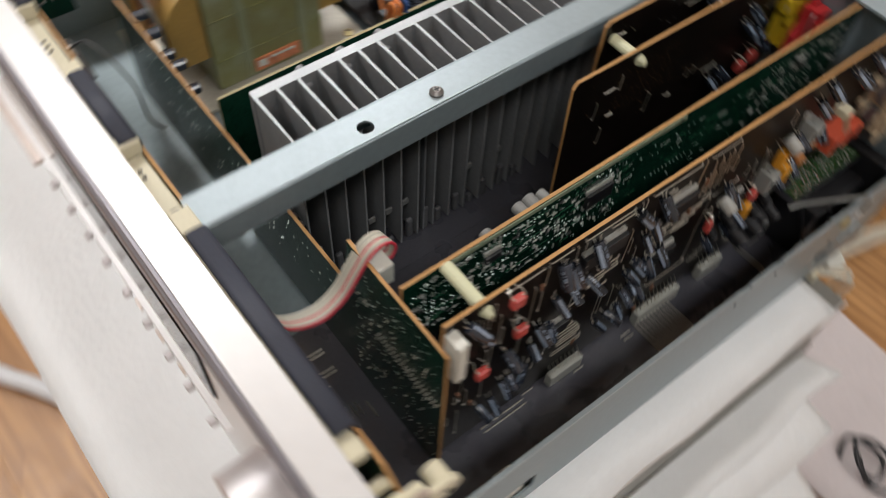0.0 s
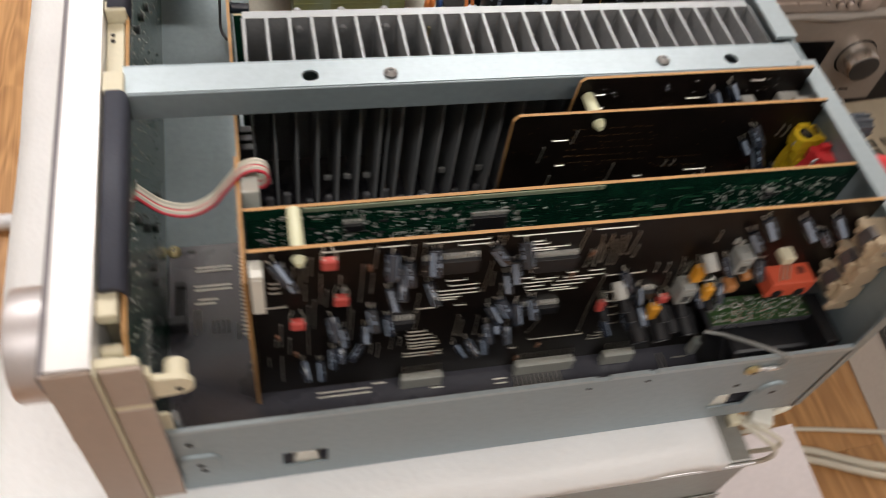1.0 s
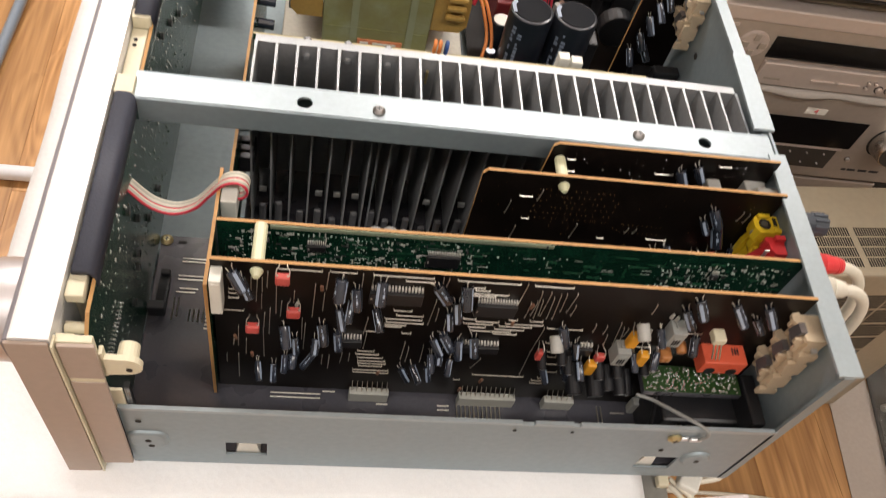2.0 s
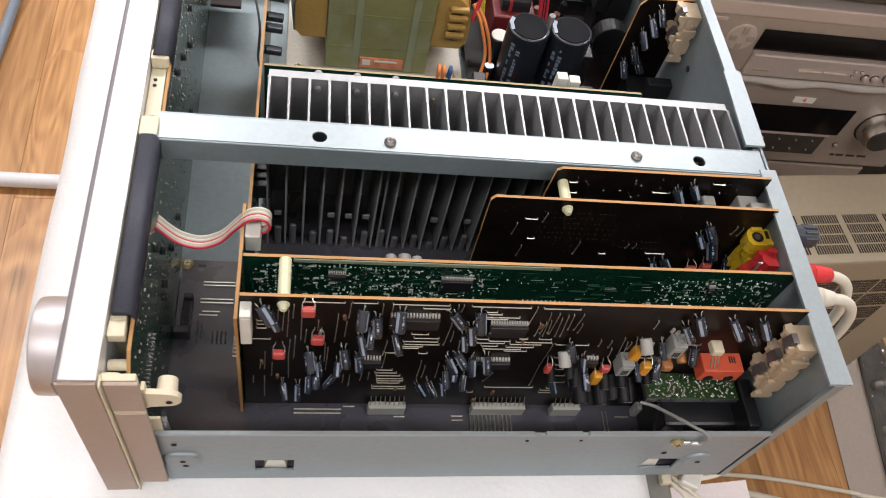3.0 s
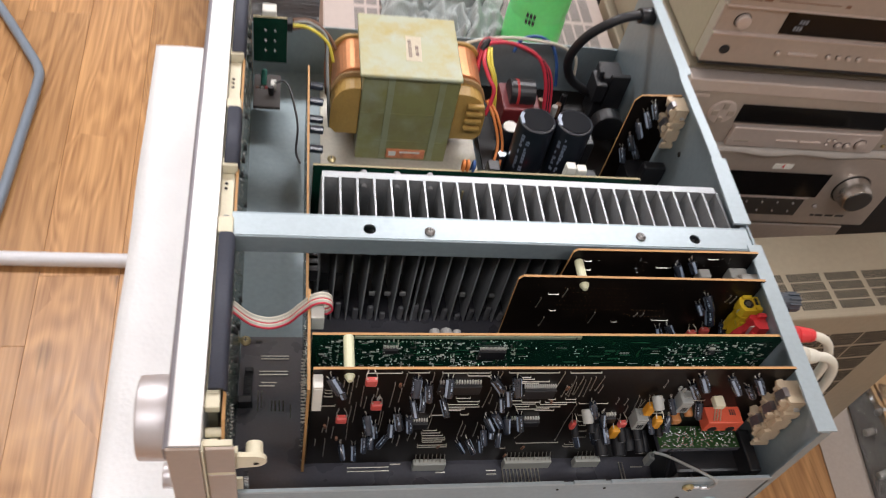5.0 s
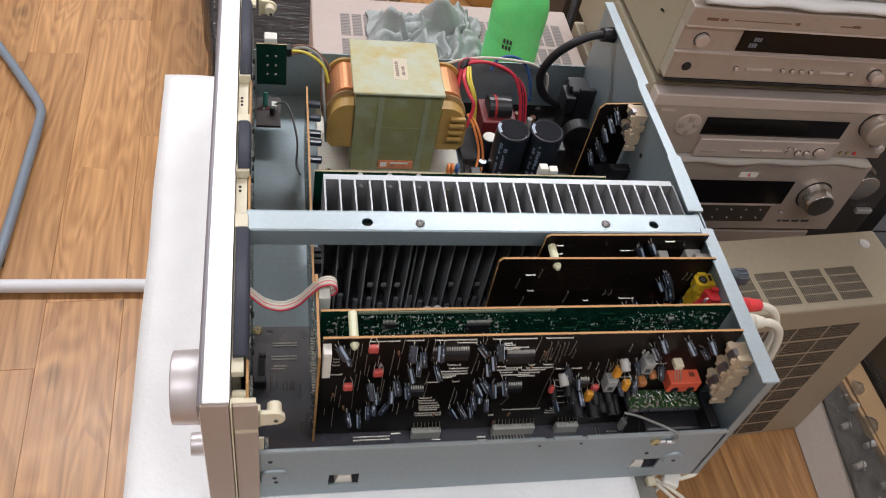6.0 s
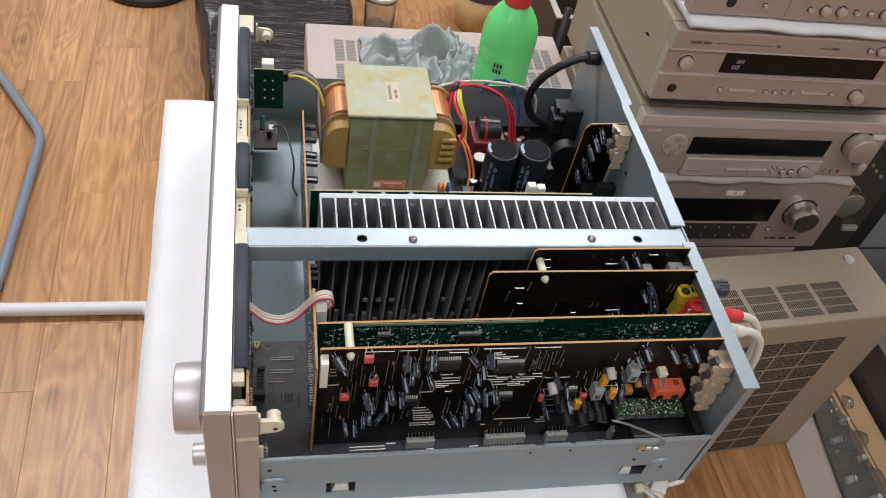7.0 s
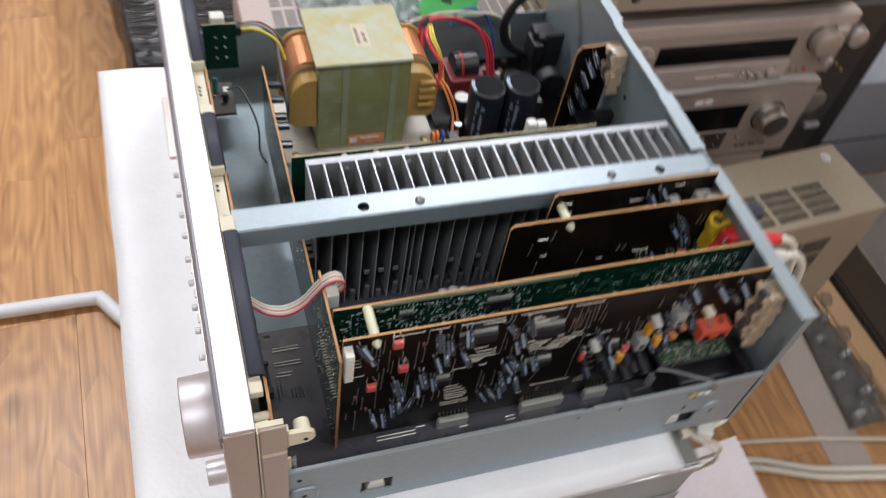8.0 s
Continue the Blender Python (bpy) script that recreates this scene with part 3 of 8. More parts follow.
# main board lying flat, and steel floor ahead of it
mb = part("main_board", bx(0.0740, 0.394, 0.003, 0.1315, 0.031, 0.0328), [MAINBOARD], rec, "dark grey flat main board with wire links")
part("floor_screw", BRASS_ME, None, mb, "brass screw", basis=Matrix.Translation((0.0768, 0.1280, 0.0328)))
part("board_slot", bx(0.0835, 0.0880, 0.1266, 0.1284, 0.0328, 0.0331, 0.0001), VENTDARK, mb, "dark punched slot")
bm = bmesh.new()
for x0, x1, y in ((0.0875, 0.1060, 0.1160), (0.0875, 0.1062, 0.1138), (0.0868, 0.1055, 0.1043), (0.0868, 0.1057, 0.1019), (0.0885, 0.0985, 0.0959), (0.0868, 0.0972, 0.0935), (0.1434, 0.1696, 0.0354), (0.1434, 0.1695, 0.0330), (0.1706, 0.1772, 0.0372), (0.1993, 0.2056, 0.0311), (0.2326, 0.2391, 0.0316), (0.2327, 0.2391, 0.0291), (0.3319, 0.3402, 0.0316)):
    cyl(bm, (x0, y, 0.0335), (x1, y, 0.0335), 0.00042, 6)
for x0, y0, y1, n, dx in ((0.0868, 0.0755, 0.0898, 1, 0.003), (0.0891, 0.0780, 0.0898, 1, 0.003), (0.0957, 0.0752, 0.0826, 4, 0.00245), (0.1079, 0.0702, 0.0796, 1, 0.003), (0.2435, 0.0075, 0.0340, 11, 0.0024), (0.3242, 0.0150, 0.0350, 2, 0.0023)):
    for i in range(n):
        cyl(bm, (x0 + i * dx, y0, 0.0335), (x0 + i * dx, y1, 0.0335), 0.00042, 6)
part("wire_link", bm, WIRE, mb, "tinned wire links", kind="stuff")
bm = bmesh.new()
box(bm, 0.0742, 0.0834, 0.0772, 0.0825, 0.0328, 0.0420, 0.001)
box(bm, 0.0778, 0.0832, 0.1008, 0.1044, 0.0328, 0.0400, 0.001)
for i in range(14):
    box(bm, 0.0776, 0.0822, 0.0832 + i * 0.0013, 0.0838 + i * 0.0013, 0.0328, 0.0380)
box(bm, 0.0814, 0.0831, 0.0820, 0.101, 0.0328, 0.0370)
part("flat_cable_socket", bm, BLACKPL, mb, "black flat-cable socket", kind="stuff")
for x0, x1 in ((0.1842, 0.2052), (0.2433, 0.2748), (0.2910, 0.3082), (0.3418, 0.3600)):
    bm = bmesh.new()
    box(bm, x0, x1, 0.0322, 0.0366, 0.0329, 0.0424, 0.0006)
    pins = bmesh.new()
    n = int((x1 - x0) / 0.0025)
    for i in range(n):
        xx = x0 + 0.0013 + i * (x1 - x0 - 0.0026) / max(n - 1, 1)
        cyl(pins, (xx, 0.0342, 0.0424), (xx, 0.0374, 0.0472), 0.0003, 5)
    sk = part("board_socket", bm, SOCKETPL, mb, "white board-to-board socket with pins")
    part("socket_pin", pins, WIRE, sk, kind="stuff")


# ---- board 1, full of parts, facing outwards ----
B1Y = 0.0377
b1 = face_board("circuit_board", [(0.1175, 0.036), (0.3915, 0.036), (0.3915, 0.1541), (0.1175, 0.1536)], "y", B1Y, B1Y + 0.0016, [PHENOLIC, PHENOLIC_EDGE], rec, "dark brown circuit board crowded with capacitors")


def cap_mesh(r, h):
    """Radial capacitor: dark sleeve with a pale stripe and small print, crimped groove, bright can end, two bent leads."""
    bm = bmesh.new()
    cyl(bm, (0, 0, 0), (0, 0, -h), r, 18, bev=r * 0.12)
    cyl(bm, (0, 0, -h - 0.0001), (0, 0, -h + 0.0002), r * 0.84, 18, mi=1)
    for ax, ay in ((1, 0.12), (0.12, 1)):
        box(bm, -r * 0.6 * ax, r * 0.6 * ax, -r * 0.6 * ay, r * 0.6 * ay, -h - 0.00016, -h - 0.00009, mi=0)

    def patch(a0, a1, z0, z1):
        n = 3
        lo = [Vector((math.cos(a0 + (a1 - a0) * k / n), math.sin(a0 + (a1 - a0) * k / n), 0)) * (r + 0.0001) for k in range(n + 1)]
        for p, q in zip(lo, lo[1:]):
            vs = [bm.verts.new(v) for v in ((p.x, p.y, z0), (q.x, q.y, z0), (q.x, q.y, z1), (p.x, p.y, z1))]
            bm.faces.new(vs).material_index = 2
    for a in (0.9, 0.9 + math.pi):
        patch(a, a + 0.62, -h * 0.06, -h * 0.94)
        for k, (lo_, hi_) in enumerate(((0.18, 0.30), (0.36, 0.40), (0.46, 0.62), (0.70, 0.74))):
            patch(a + 1.22 + 0.07 * (k % 2), a + 1.42 + 0.09 * (k % 3), -h * lo_, -h * hi_)
    for s in (-1, 1):
        cyl(bm, (s * r * 0.42, 0, -0.0002), (s * r * 0.55, 0, 0.0018), 0.00026, 6, mi=3)
        cyl(bm, (s * r * 0.55, 0, 0.0018), (s * r * 0.75, 0.0006, 0.0026), 0.00026, 6, mi=3)
    return finish(bm, "capacitor", [CAPSKIN, CAPTOP, CAPSTRIPE, WIRE])


CAPS = {}


def lean_cap(board, base, tip, r, spin=None):
    """A radial capacitor standing off the board on its leads and drooping, from its lead end to its can end."""
    base, tip = Vector(base), Vector(tip)
    h = round((tip - base).length, 4)
    key = (round(r, 4), h)
    if key not in CAPS:
        CAPS[key] = cap_mesh(*key)
        CAPS[key].polygons.foreach_set("use_smooth", [len(p.vertices) == 4 for p in CAPS[key].polygons])
    rot = (base - tip).to_track_quat("Z", "Y").to_matrix().to_4x4()
    turn = random.uniform(-2.2, 2.2) if spin is None else spin
    part("capacitor", CAPS[key], None, board, basis=Matrix.Translation(base) @ rot @ Matrix.Rotation(turn, 4, "Z"))


# lead end x, z; can end x, y, z; radius, in tenths of a millimetre
TENTH = 0.0001
random.seed(29)
caps_front = [(1263, 1495, 1315, 302, 1419, 26), (1298, 1455, 1343, 300, 1367, 20), (1722, 1490, 1715, 292, 1396, 26), (1790, 1423, 1800, 300, 1324, 23), (1725, 1246, 1750, 289, 1156, 20), (1778, 1330, 1766, 258, 1279, 17), (1895, 1492, 1891, 285, 1402, 26), (1890, 1263, 1914, 257, 1217, 19)]
caps_low = [(1488, 1064, 1507, 269, 991, 24), (1540, 964, 1552, 302, 881, 19), (1540, 790, 1537, 288, 750, 18), (1501, 782, 1500, 284, 711, 17), (1658, 1099, 1677, 287, 1010, 24), (1735, 1025, 1749, 318, 919, 22), (1640, 960, 1636, 290, 905, 20), (1635, 793, 1584, 313, 718, 17), (1369, 695, 1383, 265, 651, 17), (1447, 679, 1449, 282, 611, 18)]
caps_middle = [(2131, 1484, 2195, 327, 1395, 26), (2240, 1366, 2259, 302, 1267, 22), (2223, 1275, 2239, 304, 1191, 19), (2261, 1496, 2270, 281, 1410, 26), (2187, 1021, 2238, 307, 932, 21), (2230, 1065, 2285, 317, 974, 24), (2314, 1020, 2327, 298, 922, 22), (2382, 1057, 2400, 290, 966, 23), (2247, 890, 2246, 300, 845, 18), (2205, 864, 2214, 276, 802, 18), (2208, 733, 2225, 308, 647, 17), (2309, 821, 2301, 280, 768, 16), (2074, 700, 2124, 313, 625, 18), (2129, 734, 2168, 268, 699, 17)]
caps_rear = [(2786, 1192, 2819, 307, 1095, 22), (2892, 1060, 2907, 307, 974, 20), (2891, 853, 2923, 300, 759, 22), (2969, 866, 2979, 263, 824, 20), (2804, 770, 2836, 310, 688, 19), (3256, 1240, 3277, 281, 1176, 18), (3216, 985, 3235, 277, 925, 17), (3308, 1423, 3363, 305, 1337, 23), (3336, 1508, 3378, 297, 1430, 26), (3461, 1184, 3475, 297, 1088, 22), (3331, 1011, 3313, 270, 957, 19), (3525, 1487, 3590, 290, 1400, 23), (3675, 1385, 3730, 314, 1314, 20), (3688, 1483, 3737, 294, 1401, 24)]
for x0, z0, x1, y1, z1, rad in caps_front + caps_low + caps_middle + caps_rear:
    lean_cap(b1, (x0 * TENTH, B1Y - 0.0025, z0 * TENTH), (x1 * TENTH, y1 * TENTH, z1 * TENTH), rad * TENTH)
CAPLOW = mat("black_sleeve", (0.010, 0.010, 0.012), 0.5, var=0.2, scale=80, spec=0.3)
CAPLOWEND = mat("dull_can_end", (0.16, 0.16, 0.165), 0.4, metal=0.5, var=0.1, scale=150)
for x, z, r, y1 in ((0.2965, 0.0790, 0.0043, 0.0225), (0.3080, 0.0785, 0.0045, 0.0222), (0.3148, 0.0800, 0.0036, 0.0252), (0.3205, 0.0815, 0.0034, 0.0225), (0.3262, 0.0760, 0.0032, 0.0250), (0.3075, 0.0885, 0.0028, 0.0270), (0.3165, 0.0905, 0.0026, 0.0275), (0.2905, 0.0905, 0.0024, 0.0280), (0.2850, 0.0985, 0.0024, 0.0290), (0.2765, 0.0925, 0.0022, 0.0290), (0.3300, 0.0935, 0.0026, 0.0280)):
    bm = bmesh.new()
    d = Vector((0.0012, y1 - B1Y, -0.0060))
    a = Vector((x - 0.0012, B1Y, z + 0.001))
    cyl(bm, a, a + d, r, 18, bev=0.0006)
    cyl(bm, a + d * 0.995, a + d * 1.012, r * 0.84, 18, mi=1)
    part("capacitor", bm, [CAPLOW, CAPLOWEND], b1)


def film_cap(board, x, z, material, w=0.0062, h=0.0060, d=0.0034, y=None):
    y = (B1Y if y is None else y)
    bm = bmesh.new()
    box(bm, x - w / 2, x + w / 2, y - 0.003 - d, y - 0.003, z - h / 2, z + h / 2, 0.0009)
    for s in (-1, 1):
        tube(bm, [(x + s * w * 0.30, y - 0.003 - d / 2, z + h / 2), (x + s * w * 0.42, y - 0.0035 - d / 2, z + h * 0.58), (x + s * w * 0.44, y - 0.003, z + h * 0.70), (x + s * w * 0.30, y - 0.0015, z + h * 0.74), (x + s * w * 0.26, y, z + h * 0.72)], 0.00028, 6, 4, mi=1)
    part("film_capacitor", bm, [material, WIRE], board, "", smooth=False)


for x, z in ((0.1474, 0.1490), (0.1527, 0.1220), (0.1348, 0.1062)):
    film_cap(b1, x, z, REDFILM)
for x, z, w, h in ((0.3042, 0.0960, 0.0050, 0.0052), (0.2730, 0.0955, 0.0032, 0.0075)):
    film_cap(b1, x, z, REDFILM, w, h)
for x, z in ((0.3140, 0.1165), (0.3252, 0.0985), (0.3022, 0.0860)):
    film_cap(b1, x, z, ORANGE, 0.0050, 0.0105, 0.0046)
for x, z in ((0.3148, 0.1275), (0.2768, 0.1115)):
    bm = bmesh.new()
    cyl(bm, (x, B1Y - 0.003, z + 0.001), (x + 0.001, B1Y - 0.0105, z - 0.003), 0.0031, 16, bev=0.0007)
    part("ceramic_capacitor", bm, GREYPL, b1, "off-white capacitor", smooth=True)
GREYREL = mat("relay_grey", (0.36, 0.37, 0.35), 0.4, var=0.1, scale=90)
for x, z in ((0.3328, 0.1228), (0.3132, 0.1010)):
    bm = bmesh.new()
    box(bm, x - 0.0036, x + 0.0036, B1Y - 0.0082, B1Y, z - 0.0062, z + 0.0062, 0.0004)
    box(bm, x - 0.0025, x + 0.0025, B1Y - 0.0085, B1Y - 0.0081, z - 0.005, z + 0.0038, 0.0001)
    box(bm, x - 0.0018, x + 0.0018, B1Y - 0.005, B1Y - 0.002, z + 0.0062, z + 0.0074, 0.0003)
    for k in range(3):
        box(bm, x - 0.0018 + k * 0.0013, x - 0.0010 + k * 0.0013, B1Y - 0.0087, B1Y - 0.0084, z - 0.0035, z + 0.0010, mi=1)
    part("relay", bm, [GREYREL, BLACKPL], b1, "pale grey relay")
bm = bmesh.new()
box(bm, 0.3540, 0.3768, B1Y - 0.0110, B1Y, 0.0972, 0.1082, 0.0005)
for x in (0.3595, 0.3712):
    cyl(bm, (x, B1Y - 0.0112, 0.1000), (x, B1Y - 0.0107, 0.1000), 0.0029, 16, mi=1)
for i in range(3):
    box(bm, 0.3695 + i * 0.0014, 0.3703 + i * 0.0014, B1Y - 0.006, B1Y - 0.0022, 0.1082, 0.1084, mi=1)
part("jack_block", bm, [REDORANGE, BLACKPL], b1, "orange-red jack block with marks")
bm = bmesh.new()
box(bm, 0.3500, 0.3562, B1Y - 0.010, B1Y - 0.003, 0.1240, 0.1285, 0.0006)
for i in range(3):
    cyl(bm, (0.3515 + i * 0.0019, B1Y - 0.0090, 0.1242), (0.3540 + i * 0.0019, B1Y - 0.0122, 0.1145), 0.00045, 6, mi=1)
part("pin_header", bm, [IVORY, WIRE], b1, "ivory pin header")
bm = bmesh.new()
box(bm, 0.3345, 0.3402, B1Y - 0.0068, B1Y, 0.0975, 0.1028, 0.0009)
for i in range(2):
    box(bm, 0.3353 + i * 0.0026, 0.3366 + i * 0.0026, B1Y - 0.0071, B1Y - 0.0067, 0.0990, 0.1012, 0.0001)
part("trimmer", bm, BROWNORANGE, b1, "brown-orange trimmer")
bm = cyl(bmesh.new(), (0.3430, B1Y, 0.1085), (0.3430, B1Y - 0.006, 0.1070), 0.0026, 12, bev=0.0008)
part("ceramic_capacitor", bm, BROWNORANGE, b1, smooth=True)


def chip(board, x0, x1, z0, z1, y, out=-1, n=12, h=0.003):
    """A black chip; its upper row of legs catches the light, the lower row lies in its shade."""
    bm = bmesh.new()
    a, b = sorted((y + out * 0.0006, y + out * (0.0006 + h)))
    box(bm, x0, x1, a, b, z0, z1, 0.0003)
    box(bm, x0 + 0.0004, x0 + 0.0012, y + out * (h + 0.0006), y + out * (h + 0.0007), (z0 + z1) / 2 - 0.0004, (z0 + z1) / 2 + 0.0004, mi=1)
    n = int(n * 1.25)
    for i in range(n):
        xx = x0 + (x1 - x0) * (i + 0.5) / n
        w = (x1 - x0) / n * 0.27
        for zz, s in ((z1, 1), (z0, -1)):
            box(bm, xx - w, xx + w, min(y, y + out * h * 0.6), max(y, y + out * h * 0.6), min(zz, zz + s * 0.0019), max(zz, zz + s * 0.0019), mi=1)
    part("chip", bm, [BLACKPL, CHIPLEG], board, "black chip with bright legs")


CHIPLEG = mat("tinned_chip_leg", (0.78, 0.77, 0.72), 0.4, metal=0.4, var=0.06, scale=200)
for x0, x1, z0, z1, n in ((0.1850, 0.2085, 0.1318, 0.1405, 13), (0.2335, 0.2523, 0.1262, 0.1355, 12), (0.1752, 0.1857, 0.0893, 0.0955, 6), (0.2335, 0.2528, 0.0905, 0.0962, 10), (0.2812, 0.2998, 0.0940, 0.1000, 9)):
    chip(b1, x0, x1, z0, z1, B1Y, -1, n)
bm = bmesh.new()
random.seed(5)


def staple(bm, x0, z0, x1, z1, y=B1Y, lift=0.0009, r=0.00032):
    tube(bm, [(x0, y, z0), (x0, y - lift, z0), (x1, y - lift, z1), (x1, y, z1)], r, 5, straight=True)


# links lying along the board: x, x, z, in tenths of a millimetre
links_top = [(1455, 1636, 1512), (1669, 1782, 1515), (1851, 2113, 1513), (2217, 2499, 1513), (2562, 2741, 1512), (1994, 2122, 1482), (2035, 2065, 1429), (1245, 1282, 1327), (1245, 1282, 1294), (1244, 1287, 1256), (1219, 1308, 1148), (1975, 2058, 1228), (1992, 2116, 1187), (1942, 2116, 1152), (1952, 2127, 1121), (1949, 2048, 1097), (1951, 2028, 1079), (1867, 1950, 1024), (2039, 2083, 1023)]
links_rear = [(2292, 2348, 1464), (2310, 2375, 1443), (2302, 2467, 1416), (2306, 2411, 1399), (2519, 2561, 1205), (2621, 2684, 1205), (2305, 2364, 1193), (2368, 2478, 1175), (2510, 2695, 1169), (2313, 2454, 1151), (2485, 2646, 1144), (2341, 2425, 1120), (2471, 2615, 1113), (2356, 2554, 1089), (2472, 2589, 1070), (2465, 2740, 625), (2378, 2411, 555), (2721, 2898, 1150), (2756, 2788, 1004), (2898, 2962, 1029), (3158, 3289, 1020), (3396, 3500, 1180)]
links_low = [(1847, 1929, 823), (1841, 1955, 789), (1851, 1978, 754), (1857, 1995, 719), (1860, 2001, 691), (1866, 1986, 663), (1842, 2023, 619), (1845, 2027, 590), (2787, 2826, 918), (2806, 2849, 863), (2821, 2878, 786), (2849, 2903, 699), (2821, 2873, 619), (2793, 2866, 559), (2795, 2854, 590)]
for x0, x1, z in links_top + links_rear + links_low:
    staple(bm, x0 * TENTH, z * TENTH, x1 * TENTH, z * TENTH)
# upright links: x, z, x, z
links_up = [(1664, 1498, 1661, 1372), (1613, 1399, 1611, 1129), (1656, 1329, 1655, 1188), (1526, 1334, 1525, 1245), (1448, 1360, 1449, 1142), (1473, 1239, 1469, 1118), (1411, 1475, 1408, 1360), (1342, 1423, 1340, 1322), (1368, 1423, 1362, 1239), (1388, 1423, 1388, 1322), (1386, 1289, 1385, 1177), (1423, 1171, 1420, 947), (1399, 1130, 1396, 1010), (1393, 997, 1398, 717), (1281, 998, 1277, 820), (1315, 878, 1312, 739), (1257, 866, 1254, 820), (1220, 714, 1219, 644), (1276, 719, 1275, 483), (1584, 1057, 1583, 815)]
links_mid = [(1568, 1100, 1572, 913), (1680, 745, 1680, 661), (1714, 745, 1714, 618), (1775, 778, 1771, 688), (1812, 777, 1812, 708), (1809, 1505, 1811, 1411), (1855, 1496, 1854, 1411), (1866, 1140, 1859, 993), (1874, 993, 1872, 844), (2154, 1516, 2158, 1468), (2179, 1516, 2176, 1457), (2153, 1337, 2148, 1115), (2176, 1258, 2179, 1158), (2226, 1157, 2232, 1078), (2068, 927, 2068, 752), (2094, 874, 2095, 737), (2162, 906, 2168, 736)]
links_fan = [(2530, 1515, 2524, 1328), (2610, 1462, 2628, 1235), (2632, 1390, 2644, 1264), (2653, 1462, 2654, 1259), (2677, 1419, 2691, 1235), (2701, 1446, 2718, 1235), (2726, 1457, 2737, 1306), (2774, 1463, 2767, 1306), (2797, 1363, 2796, 1277), (2585, 1362, 2586, 1235), (2611, 1373, 2607, 1259), (2708, 1144, 2703, 899), (2703, 899, 2712, 652), (2948, 1205, 2952, 1137), (3006, 1199, 3009, 1125), (3065, 1235, 3091, 1028), (3095, 1187, 3120, 1028), (3117, 1187, 3115, 1112), (3036, 1112, 3047, 1015), (3171, 1417, 3175, 1337), (2471, 800, 2439, 695)]
for x0, z0, x1, z1 in links_up + links_mid + links_fan:
    staple(bm, x0 * TENTH, z0 * TENTH, x1 * TENTH, z1 * TENTH, r=0.00026)
part("wire_link", bm, WIRE, b1, "tinned wire links", kind="stuff")
bm = bmesh.new()
for k in range(16):
    x, z = random.uniform(0.12, 0.335), random.uniform(0.045, 0.146)
    cyl(bm, (x, B1Y - 0.0012, z), (x + random.uniform(-0.0008, 0.0008), B1Y - 0.0012, z - 0.0032), 0.00085, 8, mi=k % 3 % 2)
part("resistor", bm, [BROWNWIRE, GREYPL], b1, "tiny resistors", kind="stuff")
bm = bmesh.new()
box(bm, 0.1176, 0.1226, B1Y - 0.0080, B1Y, 0.1225, 0.1490, 0.0005)
box(bm, 0.1182, 0.1220, B1Y - 0.0083, B1Y - 0.0079, 0.1245, 0.1470)
part("edge_connector", bm, WHITEPL, b1, "white edge connector")
part("flat_plug", bx(0.3420, 0.3575, 0.0318, 0.0372, 0.0330, 0.0450, 0.0008), GREYREL, mb, "grey plug on the flat board")
# little green sub-board standing out below the jack block
bm = bmesh.new()
box(bm, 0.3305, 0.384, 0.0215, B1Y - 0.001, 0.0800, 0.0840)
sub = part("sub_board", bm, MAINBOARD, b1, "small green sub-board")
bm = bmesh.new()
box(bm, 0.3307, 0.3838, 0.0217, B1Y - 0.0013, 0.0840, 0.0843)
GREEN_BRIGHT = mat("bright_green_mask", (0.022, 0.06, 0.016), 0.3, var=0.3, scale=120, coat=0.2)
part("sub_board_face", bm, GREEN_BRIGHT, b1, "green face with solder")
spots = [(random.uniform(0.3320, 0.3830), random.uniform(0.0225, 0.0355), 0.0843, random.uniform(0.4, 1.1)) for i in range(260)]
stuff("solder_joints", blobs(spots, 0.00075, "z+"), SOLDER, b1, "bright solder joints")
bm = bmesh.new()
box(bm, 0.345, 0.39, 0.012, 0.036, 0.033, 0.070, 0.002)
box(bm, 0.3865, 0.394, 0.006, 0.034, 0.033, 0.084, 0.001)
part("jack_housing", bm, BLACKPL, b1, "black jack housing")
bm = tube(bmesh.new(), [(0.34, 0.022, 0.0765), (0.342, 0.018, 0.066), (0.345, 0.012, 0.050), (0.36, 0.014, 0.04)], 0.0012)
tube(bm, [(0.353, 0.01, 0.07), (0.36, 0.008, 0.056), (0.372, 0.009, 0.045)], 0.0014)
part("loose_wire", bm, BLACKPL, b1, "loose dark wires", smooth=True)


